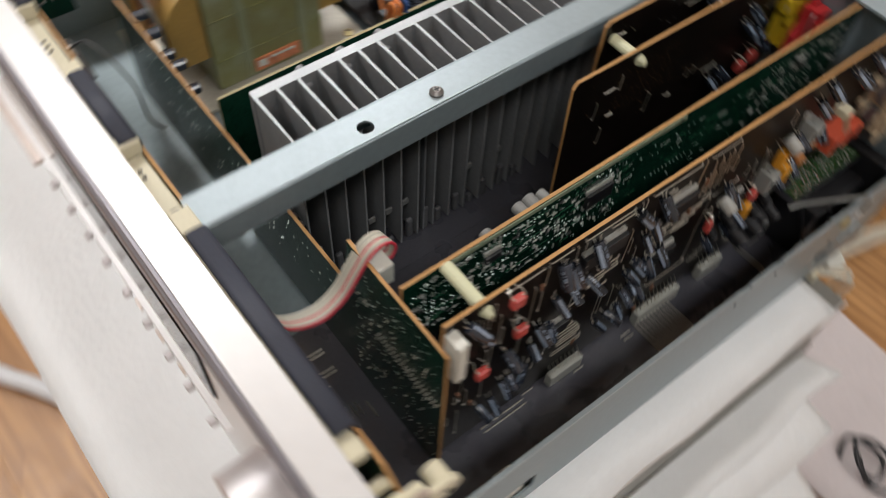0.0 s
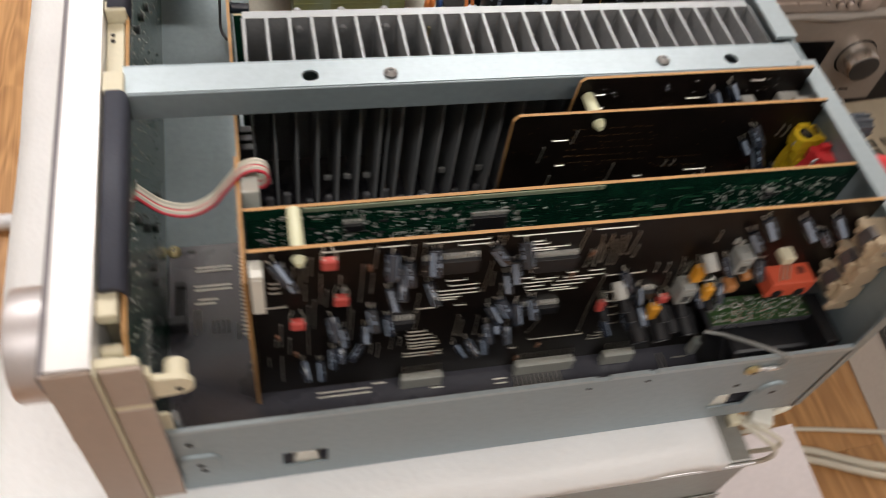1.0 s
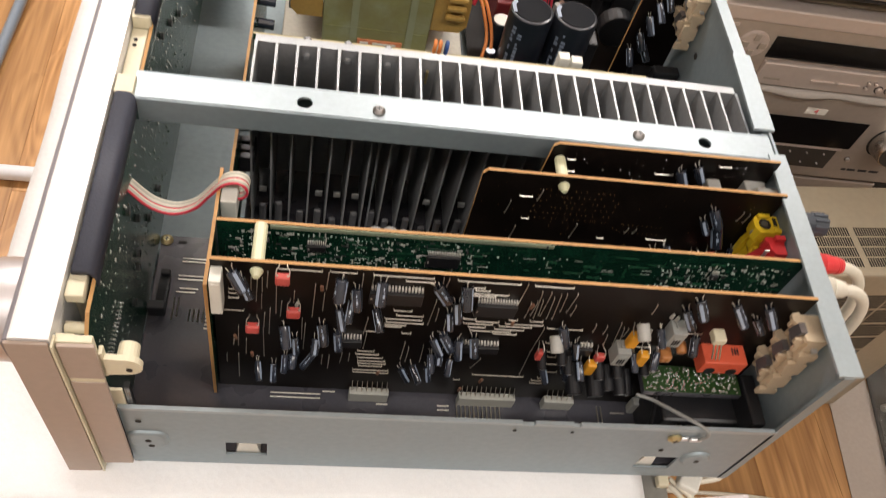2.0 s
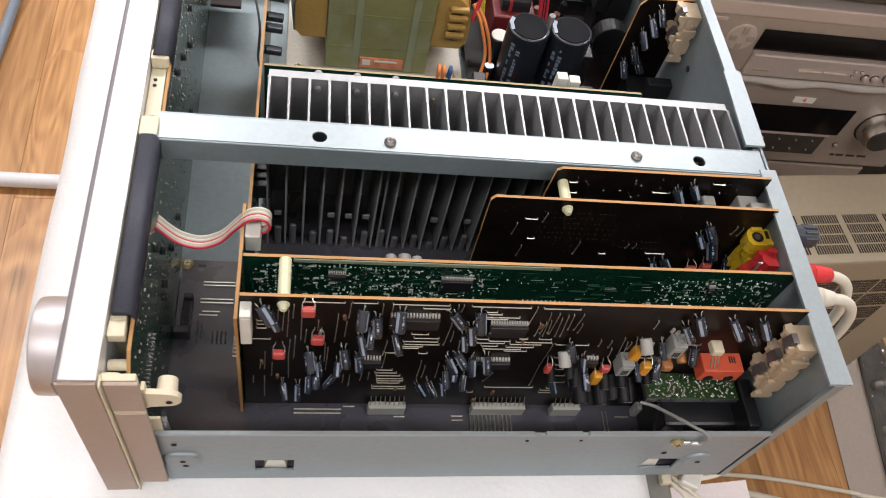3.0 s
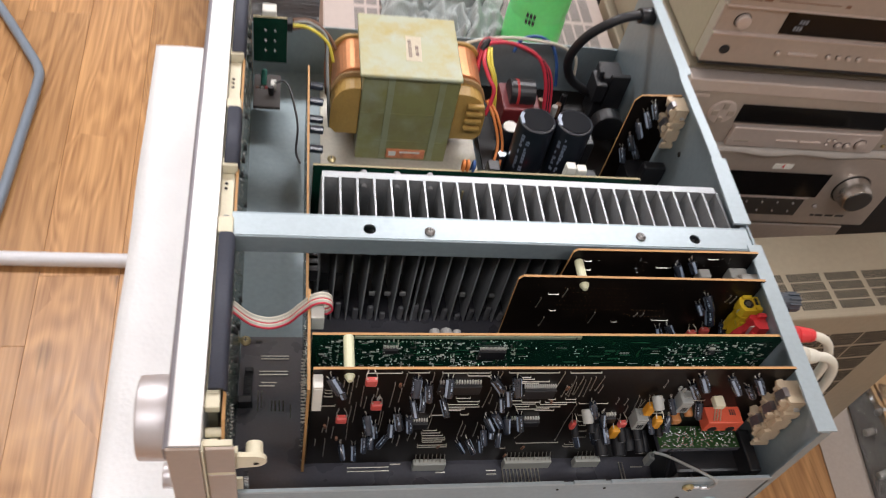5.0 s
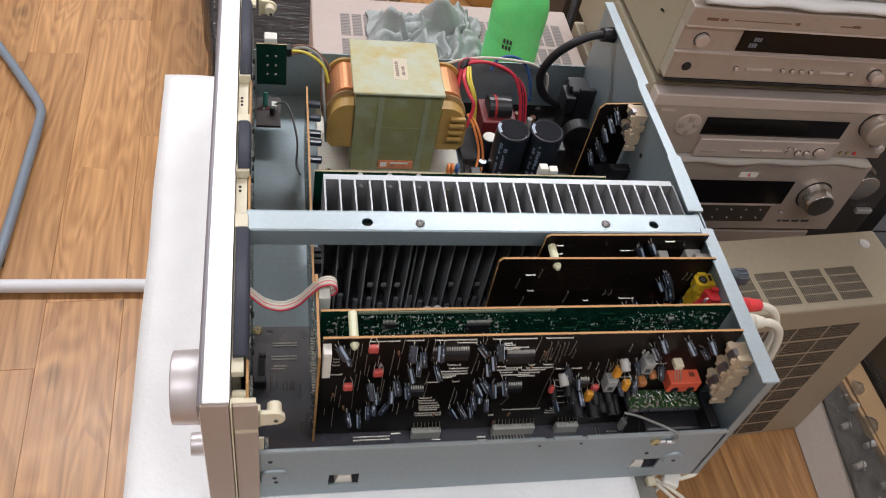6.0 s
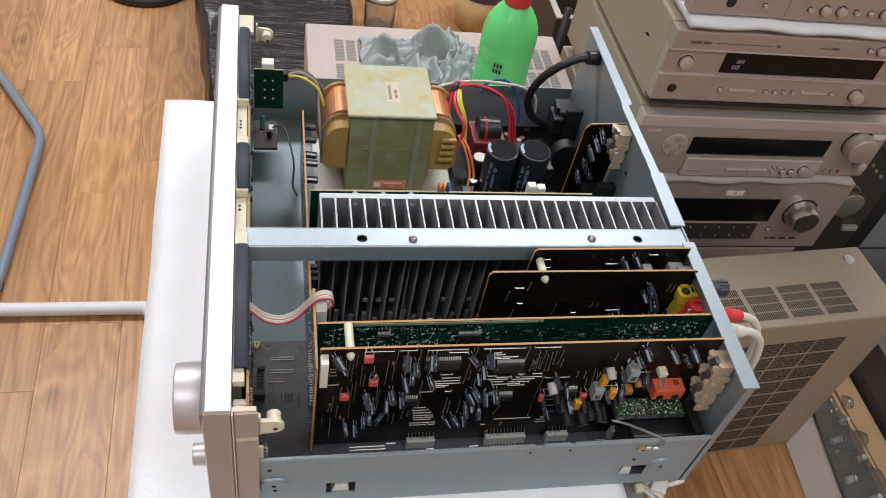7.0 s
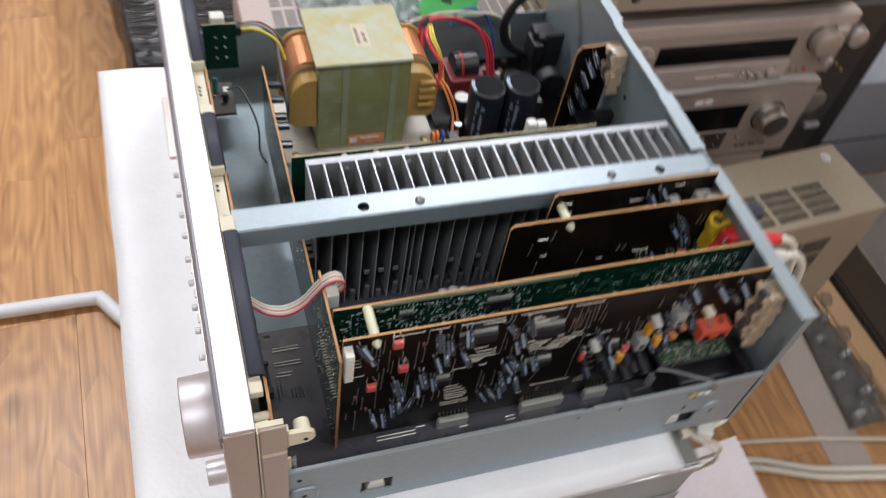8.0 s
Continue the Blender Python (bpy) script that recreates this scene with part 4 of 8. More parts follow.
def terminal_block(x0, x1, y0, y1, z0, z1, steps, parent):
    """Spring-clip speaker terminal seen from inside: stacked units with jigsaw roof plates, bent metal clips in their mouths, and one toothed face plate."""
    h = (z1 - z0) / steps
    w, d = x1 - x0, y1 - y0
    t = None
    for i in range(steps):
        zt = z1 - i * h
        bm = bx(x0 + 0.40 * w, x1, y0 + 0.0012, y1, zt - h * 0.98, zt - 0.0024, 0.0003)
        u = part("speaker_terminal" if t is None else "terminal_unit", bm, TAN, t or parent, "tan spring-clip terminal block" if t is None else "")
        t = t or u
        # roof plate: a wavy front edge with a mouth for the wire
        roof = [(x1, y0 + 0.0012), (x1, y1), (x0 + 0.34 * w, y1), (x0 + 0.30 * w, y1 + 0.0012), (x0 + 0.05 * w, y1 + 0.0004), (x0, y1 - 0.16 * d), (x0 + 0.10 * w, y1 - 0.30 * d), (x0 + 0.30 * w, y1 - 0.38 * d), (x0 + 0.36 * w, y1 - 0.62 * d), (x0 + 0.24 * w, y1 - 0.74 * d), (x0 + 0.28 * w, y0 + 0.10 * d), (x0 + 0.46 * w, y0 + 0.0012)]
        part("terminal_plate", prism(bmesh.new(), roof, "z", zt - 0.0022, zt), TAN, t)
        # cheeks either side of the mouth
        for ya in (y1 - 0.0022, y0 + 0.30 * d):
            cheek = [(x0 + 0.42 * w, zt - 0.0024), (x0 + 0.02 * w, zt - 0.0024), (x0 + 0.02 * w, zt - 0.34 * h), (x0 + 0.22 * w, zt - 0.52 * h), (x0 + 0.22 * w, zt - 0.80 * h), (x0 + 0.42 * w, zt - 0.92 * h)]
            part("terminal_cheek", prism(bmesh.new(), cheek, "y", ya - 0.0014, ya), TAN, t)
        # bent clip with a raised lip
        bm = bmesh.new()
        prism(bm, [(x0 + 0.36 * w, zt + 0.0006), (x0 + 0.16 * w, zt + 0.0002), (x0 + 0.06 * w, zt - 0.40 * h), (x0 + 0.12 * w, zt - 0.44 * h), (x0 + 0.22 * w, zt - 0.0010), (x0 + 0.36 * w, zt - 0.0002)], "y", y0 + 0.34 * d, y1 - 0.30 * d)
        prism(bm, [(x0 + 0.06 * w, zt - 0.40 * h), (x0 + 0.34 * w, zt - 0.86 * h), (x0 + 0.38 * w, zt - 0.82 * h), (x0 + 0.13 * w, zt - 0.40 * h)], "y", y0 + 0.40 * d, y1 - 0.36 * d)
        part("clip", bm, CLIPMETAL, t, "dull metal spring clip")
    # toothed face plate over all units
    right, left = [], []
    for i in range(steps):
        zt = z1 - 0.62 * h - i * h * 0.86
        hh = h * 0.86
        right += [(x1, zt), (x1, zt - 0.34 * hh), (x1 - 0.16 * w, zt - 0.40 * hh), (x1 - 0.20 * w, zt - 0.58 * hh), (x1 - 0.04 * w, zt - 0.66 * hh), (x1 - 0.02 * w, zt - 0.92 * hh)]
        left += [(x0 + 0.34 * w, zt), (x0 + 0.30 * w, zt - 0.30 * hh), (x0 + 0.48 * w, zt - 0.40 * hh), (x0 + 0.50 * w, zt - 0.56 * hh), (x0 + 0.28 * w, zt - 0.62 * hh), (x0 + 0.26 * w, zt - 0.94 * hh)]
    part("toothed_plate", prism(bmesh.new(), right + left[::-1], "y", y0 - 0.0012, y0 + 0.0010), TAN, t)
    part("clip_tab", bx(x0 + 0.66 * w, x0 + 0.86 * w, y0 - 0.0008, y0 + 0.0015, z1 - 0.50 * h, z1 - 0.40 * h, 0.0003), ALU, t, "bright tab")


terminal_block(0.3835, 0.3985, 0.0210, 0.0366, 0.0935, 0.1425, 3, rec)

# posts between boards
def post(x, z, ya, yb):
    bm = bmesh.new()
    cyl(bm, (x, ya, z), (x, yb, z), 0.0029, 14, bev=0.0005)
    cyl(bm, (x, ya - 0.0024, z), (x, ya, z), 0.0014, 14, 0.0026)
    part("spacer_post", bm, POSTPL, rec, "ivory nylon spacer post", smooth=False)


post(0.1364, 0.1472, B1Y - 0.001, 0.0615)
post(0.2787, 0.1455, 0.0990, 0.1180)

# ---- board 2, green, solder side outwards ----
B2Y = 0.0625
b2 = face_board("circuit_board", [(0.1172, 0.036), (0.3965, 0.036), (0.3965, 0.1490), (0.1172, 0.1470)], "y", B2Y, B2Y + 0.0016, [GREEN, PHENOLIC_EDGE], rec, "glossy green circuit board with solder joints")
random.seed(11)
spots = []
for i in range(560):
    c = random.random()
    x = random.uniform(0.121, 0.235) if c < 0.58 else random.uniform(0.325, 0.393) if c < 0.93 else random.uniform(0.235, 0.325)
    spots.append((x, B2Y, random.uniform(0.105, 0.1425), random.choice((0.4, 0.5, 0.6, 0.6, 0.8, 1.1))))
for cx, cz, n, dx, dz in ((0.128, 0.139, 8, 0.0, -0.0026), (0.132, 0.139, 8, 0.0, -0.0026), (0.145, 0.1405, 14, 0.0024, 0.0), (0.179, 0.139, 12, 0.002, 0.0), (0.179, 0.124, 12, 0.002, 0.0), (0.226, 0.138, 6, 0.0, -0.0026), (0.258, 0.115, 10, 0.0025, 0.0), (0.332, 0.139, 10, 0.0026, 0.0), (0.34, 0.122, 12, 0.0026, 0.0), (0.37, 0.136, 8, 0.0022, 0.0)):
    spots += [(cx + k * dx, B2Y, cz + k * dz, 0.75) for k in range(n)]
stuff("solder_joints", blobs(spots, 0.00055, flat=0.9), SOLDER_DULL, b2, "bright solder joints")
bm = bmesh.new()
for i in range(240):
    x, z = random.choice((random.uniform(0.121, 0.235), random.uniform(0.121, 0.235), random.uniform(0.325, 0.392))), random.uniform(0.106, 0.142)
    w, h = random.choice(((0.0007, 0.0003), (0.0003, 0.0008), (0.0012, 0.0003), (0.0003, 0.0013)))
    box(bm, x - w, x + w, B2Y - 0.0005, B2Y, z - h, z + h, mi=i % 3 // 2)
part("chip_resistor", bm, [GREYPL, BLACKPL], b2, "tiny grey chip parts", kind="stuff")
for x0, x1, z0, z1, n in ((0.2118, 0.2275, 0.1250, 0.1335, 16), (0.1565, 0.165, 0.131, 0.135, 8), (0.353, 0.3565, 0.131, 0.1345, 5)):
    chip(b2, x0, x1, z0, z1, B2Y, -1, n, 0.0018)
bm = bmesh.new()
for i in range(150):
    x0, z0 = random.choice((random.uniform(0.120, 0.235), random.uniform(0.24, 0.39))), random.uniform(0.106, 0.143)
    n = random.choice((1, 1, 2, 3))
    l = random.uniform(0.002, 0.010)
    for k in range(n):
        if i % 3:
            box(bm, x0, x0 + l, B2Y - 0.00008, B2Y, z0 - k * 0.0006, z0 - k * 0.0006 + 0.00026)
        else:
            box(bm, x0 + k * 0.0006, x0 + k * 0.0006 + 0.00026, B2Y - 0.00008, B2Y, z0 - l * 0.6, z0)
part("copper_trace", bm, mat("masked_trace", (0.02, 0.10, 0.05), 0.25, var=0.2, scale=200, spec=0.4), b2, kind="stuff")
bm = bmesh.new()
for i in range(46):
    x0, z0 = random.uniform(0.121, 0.36), random.uniform(0.106, 0.142)
    box(bm, x0, x0 + random.uniform(0.002, 0.006), B2Y - 0.00012, B2Y, z0, z0 + 0.0002)
part("print_mark", bm, GREYPL, b2, "small white print marks", kind="stuff")
part("stiffener", prism(bmesh.new(), [(0.1400, 0.1444), (0.2690, 0.1452), (0.2690, 0.1476), (0.1400, 0.1467)], "y", B2Y - 0.0007, B2Y - 0.0001), mat("pale_green_strip", (0.26, 0.31, 0.21), 0.5, var=0.12, scale=60), b2, "pale greenish strip along the top edge")
part("print_mark", bx(0.2655, 0.2663, B2Y - 0.0010, B2Y - 0.0007, 0.1452, 0.1474), BLACKPL, b2)

# ---- boards 3 and 4, dark, at the rear ----
B3Y, B4Y = 0.1005, 0.1185
b3 = face_board("circuit_board", [(0.2390, 0.036), (0.3955, 0.036), (0.3955, 0.1524), (0.2395, 0.1520), (0.2372, 0.1490), (0.2380, 0.0960)], "y", B3Y, B3Y + 0.0016, [PHENOLIC, PHENOLIC_EDGE], rec, "dark brown circuit board with slanting notched edge")
b4 = face_board("circuit_board", [(0.270, 0.036), (0.3945, 0.036), (0.3945, 0.1570), (0.2760, 0.1556), (0.2735, 0.1535), (0.2720, 0.1250)], "y", B4Y, B4Y + 0.0016, [PHENOLIC, PHENOLIC_EDGE], rec, "dark brown circuit board below the cross bar")
random.seed(3)
spots = [(0.2680 + (i % 15) * 0.0030 + random.uniform(-0.0006, 0.0006), B3Y, 0.1415 - (i // 15) * 0.0046, 0.6) for i in range(90) if random.random() < 0.8]
spots += [(0.32 + i % 9 * 0.0026, B3Y, 0.118 - (i // 9) * 0.0065, 0.6) for i in range(18)]
spots += [(random.uniform(0.24, 0.39), B3Y, random.uniform(0.1, 0.145), 0.5) for i in range(50)]
stuff("solder_joints", blobs(spots, 0.0005), PAD, b3, "dull copper pads")
bm = bmesh.new()
for x0, x1, z in ((0.2588, 0.2654, 0.1357), (0.2643, 0.2682, 0.1178), (0.3362, 0.3476, 0.1082), (0.3092, 0.3128, 0.1058)):
    staple(bm, x0, z, x1, z, B3Y)
for x, za, zb in ((0.2685, 0.133, 0.141), (0.2545, 0.121, 0.131), (0.327, 0.112, 0.116), (0.3225, 0.112, 0.116), (0.294, 0.104, 0.116), (0.262, 0.100, 0.110), (0.378, 0.130, 0.137), (0.382, 0.129, 0.136)):
    staple(bm, x, za, x + 0.001, zb, B3Y)
part("wire_link", bm, WIRE, b3, kind="stuff")
for a, b, r in (((0.3590, 0.1300), (0.3625, 0.0940, 0.1240), 0.0022), ((0.3610, 0.1390), (0.3660, 0.0930, 0.1305), 0.0026), ((0.3690, 0.1255), (0.3720, 0.0925, 0.1150), 0.0032), ((0.3425, 0.1020), (0.3450, 0.0935, 0.0960), 0.0025), ((0.3480, 0.1050), (0.3530, 0.0935, 0.0980), 0.0026), ((0.3860, 0.1080), (0.3880, 0.0940, 0.0990), 0.0022)):
    lean_cap(b3, (a[0], B3Y - 0.002, a[1]), b, r)
for x, z in ((0.3665, 0.0985), (0.3745, 0.1020)):
    film_cap(b3, x, z, REDFILM, 0.006, 0.006, y=B3Y)
spots = [(random.uniform(0.275, 0.392), B4Y, random.uniform(0.125, 0.152), 0.5) for i in range(40)]
stuff("solder_joints", blobs(spots, 0.0006), SOLDER, b4)
bm = bmesh.new()
for x0, x1, z in ((0.2826, 0.2867, 0.1459), (0.2835, 0.289, 0.137), (0.3315, 0.3415, 0.1410), (0.3628, 0.3695, 0.1510)):
    staple(bm, x0, z, x1, z, B4Y)
part("wire_link", bm, WIRE, b4, kind="stuff")
for a, b, r in (((0.3430, 0.1465), (0.3490, 0.1105, 0.1350), 0.0028), ((0.3505, 0.1510), (0.3545, 0.1120, 0.1440), 0.0026)):
    lean_cap(b4, (a[0], B4Y - 0.002, a[1]), b, r)
part("film_capacitor", bx(0.3590, 0.3665, B4Y - 0.0085, B4Y - 0.002, 0.1340, 0.1430, 0.001), GREYPL, b4, "pale grey capacitor")
bm = bmesh.new()
box(bm, 0.381, 0.393, B4Y - 0.008, B4Y, 0.131, 0.142, 0.0008)
part("socket", bm, GREYPL, b4)

# rear sockets, yellow and red, with plugs and leads outside
bm = bmesh.new()
prism(bm, [(0.3985, 0.0900), (0.3985, 0.1010), (0.3905, 0.1010), (0.3895, 0.1025), (0.3870, 0.1025), (0.3862, 0.1000), (0.3845, 0.0975), (0.3845, 0.0925), (0.3865, 0.0900)], "z", 0.1270, 0.1350)
box(bm, 0.3870, 0.3935, 0.0985, 0.1012, 0.1345, 0.1372, 0.0004)
box(bm, 0.3945, 0.3985, 0.0900, 0.0925, 0.1345, 0.1362, 0.0004)
prism(bm, [(0.3885, 0.1050), (0.3885, 0.1275), (0.3872, 0.1245), (0.3860, 0.1180), (0.3860, 0.1050)], "y", 0.0950, 0.0985)
prism(bm, [(0.3985, 0.1050), (0.3985, 0.1275), (0.3875, 0.1275), (0.3868, 0.1210), (0.3890, 0.1165), (0.3880, 0.1050)], "y", 0.0895, 0.0935)
box(bm, 0.3890, 0.3985, 0.0940, 0.1000, 0.1050, 0.1272, 0.0005)
box(bm, 0.3885, 0.3915, 0.0880, 0.0900, 0.1080, 0.1230, 0.0004)
ys = part("phono_socket", bm, YELLOW, rec, "yellow phono socket block")
part("socket_hole", cyl(bmesh.new(), (0.3905, 0.0953, 0.1350), (0.3905, 0.0953, 0.1353), 0.0033, 18), VENTDARK, ys)
part("centre_pin", cyl(bmesh.new(), (0.3900, 0.0950, 0.1352), (0.3898, 0.0949, 0.1362), 0.0017, 12), SCREW, ys, "dull metal centre pin")
part("socket_slot", bx(0.3955, 0.3975, 0.0945, 0.0995, 0.1350, 0.1353), VENTDARK, ys)
part("socket_tongue", prism(bmesh.new(), [(0.3850, 0.1272), (0.3868, 0.1300), (0.3856, 0.1345), (0.3836, 0.1310)], "y", 0.0925, 0.0932), ALU, ys, "bright metal tongue")
bm = bmesh.new()
prism(bm, [(0.3985, 0.0770), (0.3985, 0.0875), (0.3890, 0.0875), (0.3880, 0.0850), (0.3900, 0.0835), (0.3900, 0.0800), (0.3920, 0.0770)], "z", 0.1280, 0.1345)
box(bm, 0.3930, 0.3985, 0.0842, 0.0872, 0.1340, 0.1372, 0.0004)
prism(bm, [(0.3985, 0.1030), (0.3985, 0.1285), (0.3900, 0.1285), (0.3880, 0.1230), (0.3850, 0.1180), (0.3835, 0.1030)], "y", 0.0820, 0.0865)
box(bm, 0.3905, 0.3985, 0.0760, 0.0822, 0.1030, 0.1282, 0.0005)
box(bm, 0.3875, 0.3910, 0.0730, 0.0765, 0.1060, 0.1180, 0.0005)
rs = part("phono_socket", bm, REDPL, rec, "red phono socket block")
for x, y, za, zb in ((0.3885, 0.0800, 0.1120, 0.1335), (0.3915, 0.0752, 0.1080, 0.1230)):
    part("socket_tongue", prism(bmesh.new(), [(x + 0.0010, za), (x + 0.0024, za), (x + 0.0010, zb - 0.002), (x + 0.0030, zb), (x - 0.0008, zb - 0.0010)], "y", y - 0.0004, y + 0.0004), ALU, rs, "bright metal tongue")
bm = bmesh.new()
box(bm, 0.3850, 0.3985, 0.1030, 0.1115, 0.126, 0.1455, 0.0008)
box(bm, 0.3820, 0.3850, 0.1050, 0.1100, 0.130, 0.1430, 0.0005)
part("rear_socket", bm, GREYPL, rec)
bm = bmesh.new()
cyl(bm, (0.400, 0.096, 0.140), (0.4215, 0.094, 0.139), 0.0056, 18, bev=0.0008)
for k in range(10):
    a = k * math.tau / 10
    box(bm, 0.4135, 0.421, 0.0945 + 0.0056 * math.cos(a) - 0.0006, 0.0945 + 0.0056 * math.cos(a) + 0.0006, 0.1395 + 0.0056 * math.sin(a) - 0.0006, 0.1395 + 0.0056 * math.sin(a) + 0.0006)
part("antenna_cap", bm, mat("slate_plastic", (0.05, 0.06, 0.075), 0.5, var=0.1), rec, "dark slate ribbed rear knob")


def plug_lead(y, z, material, ribs, length, pts):
    t = thing("audio_lead", (0.42, y, z), ("red" if material == REDPL else "cream") + " phono plug on a cream lead, plugged into the rear panel", "cable", "audio leads")
    bm = bmesh.new()
    cyl(bm, (0.4015, y, z), (0.4015 + length * 0.55, y, z), 0.0055, 20)
    cyl(bm, (0.4015 + length * 0.55, y, z), (0.4015 + length, y, z - 0.001), 0.0055, 20, 0.0040, bev=0.0005)
    for i in range(ribs):
        x = 0.4015 + length * (0.86 + 0.06 * i)
        cyl(bm, (x, y, z - 0.0008), (x + 0.0008, y, z - 0.0008), 0.0047 - i * 0.0003, 16)
    part("plug", bm, material, t, smooth=True)
    bm = tube(bmesh.new(), [(0.4000 + length, y, z - 0.0009)] + pts, 0.0030, 12, 8)
    part("cord", bm, CREAM, t, "cream cord", smooth=True)


plug_lead(0.0735, 0.134, REDPL, 2, 0.0265, [(0.434, 0.0735, 0.1310), (0.4415, 0.0735, 0.1260), (0.4480, 0.0732, 0.1175), (0.4530, 0.0728, 0.1060), (0.4570, 0.0725, 0.0900), (0.4590, 0.0730, 0.0700), (0.4590, 0.0750, 0.03), (0.455, 0.080, -0.05), (0.45, 0.09, -0.2), (0.46, 0.12, -0.4), (0.50, 0.15, FLOOR + 0.012)])
plug_lead(0.0555, 0.139, CREAM, 0, 0.0185, [(0.4265, 0.0555, 0.1370), (0.4340, 0.0555, 0.1320), (0.4400, 0.0555, 0.1235), (0.4440, 0.0555, 0.1120), (0.4470, 0.0558, 0.0980), (0.4490, 0.0565, 0.0750), (0.4490, 0.058, 0.03), (0.445, 0.062, -0.05), (0.44, 0.075, -0.2), (0.45, 0.10, -0.4), (0.48, 0.12, FLOOR + 0.012)])

# ---- heat sink ----
HZ = 0.1465
hs_bm = bmesh.new()
box(hs_bm, 0.1228, 0.3890, 0.1785, 0.1832, 0.045, HZ - 0.0004)
hs = part("heat_sink", hs_bm, ALU_FIN, rec, "grey extruded aluminium heat sink with bright cut fin ends")
part("cut_end", bx(0.1228, 0.3890, 0.1783, 0.1834, HZ - 0.0004, HZ), ALU_CUT, hs, "bright sawn edge")
fin_xs = [0.1234 + i * 0.01065 for i in range(26)]
for x in fin_xs:
    a, b = 0.00075, 0.0005
    prof = [(x - a - 0.0006, 0.1786), (x + a + 0.0006, 0.1786), (x + a, 0.1776), (x + b, 0.1455), (x - b, 0.1455), (x - a, 0.1776)]
    part("fin", prism(bmesh.new(), prof, "z", 0.0335, HZ - 0.0004), ALU_FIN, hs)
    part("fin_end", prism(bmesh.new(), prof, "z", HZ - 0.0004, HZ), ALU_CUT, hs)
for x in (0.1492, 0.1705, 0.1918):
    bm = bmesh.new()
    cyl(bm, (x, 0.1784, 0.1395), (x, 0.1765, 0.1395), 0.0021, 12, 0.0016)
    cyl(bm, (x, 0.1834, 0.1445), (x, 0.1855, 0.1445), 0.0022, 12)
    part("screw", bm, ALU_FIN, hs, "bright screw")
bm = cyl(bmesh.new(), (0.2135, 0.1765, 0.131), (0.2135, 0.1765, 0.140), 0.0008, 8)
part("pin", bm, BRASS, hs)
# low parts at the foot of the fins
FINPALE = mat("dusty_pale_body", (0.24, 0.24, 0.23), 0.5, var=0.2, scale=150)
for x, z, r, l in ((0.1880, 0.1275, 0.0030, 0.0140), (0.1950, 0.1265, 0.0034, 0.0150), (0.2012, 0.1270, 0.0026, 0.0140), (0.1700, 0.1240, 0.0030, 0.0130)):
    part("capacitor", cyl(bmesh.new(), (x, 0.0642, z), (x, 0.0642 + l, z), r, 16, bev=0.0006), FINPALE, b2, "small dusty capacitor on the board's back")
FINGREY = mat("dim_grey_body", (0.115, 0.115, 0.12), 0.45, var=0.15, scale=80)
# Dark sheet added over the steel floor to darken it below the fins.
part("under_fin_sheet", bx(0.1185, 0.394, 0.1318, 0.2100, 0.0310, 0.0326), MAINBOARD, rec, "flat dark sheet added to darken the floor under the heat sink")
# Grey bodies added in the gaps to imitate hazy reflections at the fins' feet.
for i in range(13):
    x = 0.1288 + 0.01065 * i + (0.0008, -0.0008, 0.001)[i % 3]
    bm = bx(x - 0.0021, x + 0.0021, 0.1462, 0.1492, 0.0328, 0.0465 + (0.0035, 0.0065, 0.0, 0.003, -0.004)[i % 5] - 0.0004 * i, 0.0013)
    part("small_part", bm, FINGREY, mb, "grey body added for the hazy reflection between the fins")
# Thin bright upright line, added as a strip just past the seventh fin.
part("upright_strip", bx(0.1908, 0.1918, 0.1455, 0.1480, 0.034, 0.144), ALU_CUT, hs, "upright bright strip between the fins")
for i in (0, 3, 4, 5, 9, 11):
    x = 0.1285 + 0.01065 * i
    bm = bx(x - 0.0012, x + 0.0030, 0.1500, 0.1515, 0.0580, 0.0618, 0.0003)
    part("power_transistor", bm, FINPALE, hs, "pale grey transistor body between the fins")
# green board behind the heat sink
b6 = face_board("circuit_board", [(0.1185, 0.04), (0.352, 0.04), (0.352, 0.1215), (0.1185, 0.1215)], "y", 0.2115, 0.2131, [GREEN, GREENEDGE], rec, "green amplifier board behind the heat sink")
bm = bmesh.new()
for i in range(12):
    x = 0.128 + i * 0.018
    box(bm, x - 0.0065, x + 0.0065, 0.1835, 0.1875, 0.075 + 0.004 * (i % 2), 0.098)
part("power_transistors", bm, BLACKPL, b6, kind="stuff")
bm = bmesh.new()
box(bm, 0.2965, 0.3035, 0.2155, 0.222, 0.112, 0.1255, 0.0006)
box(bm, 0.305, 0.312, 0.2155, 0.222, 0.110, 0.1235, 0.0006)
part("plug", bm, WHITEPL, b6, "white wire plug")
bm = bmesh.new()
for i in range(2):
    tube(bm, [(0.221 + i * 0.003, 0.214, 0.116), (0.221 + i * 0.003, 0.212, 0.127), (0.222 + i * 0.003, 0.219, 0.124), (0.224 + i * 0.003, 0.225, 0.10)], 0.0011, 8)
part("wires", bm, ORWIRE, b6, "orange wires", smooth=True)
bm = tube(bmesh.new(), [(0.228, 0.214, 0.116), (0.228, 0.212, 0.127), (0.229, 0.219, 0.124), (0.23, 0.225, 0.10)], 0.0011, 8)
part("wires", bm, BLUEWIRE, b6, "blue wire", smooth=True)

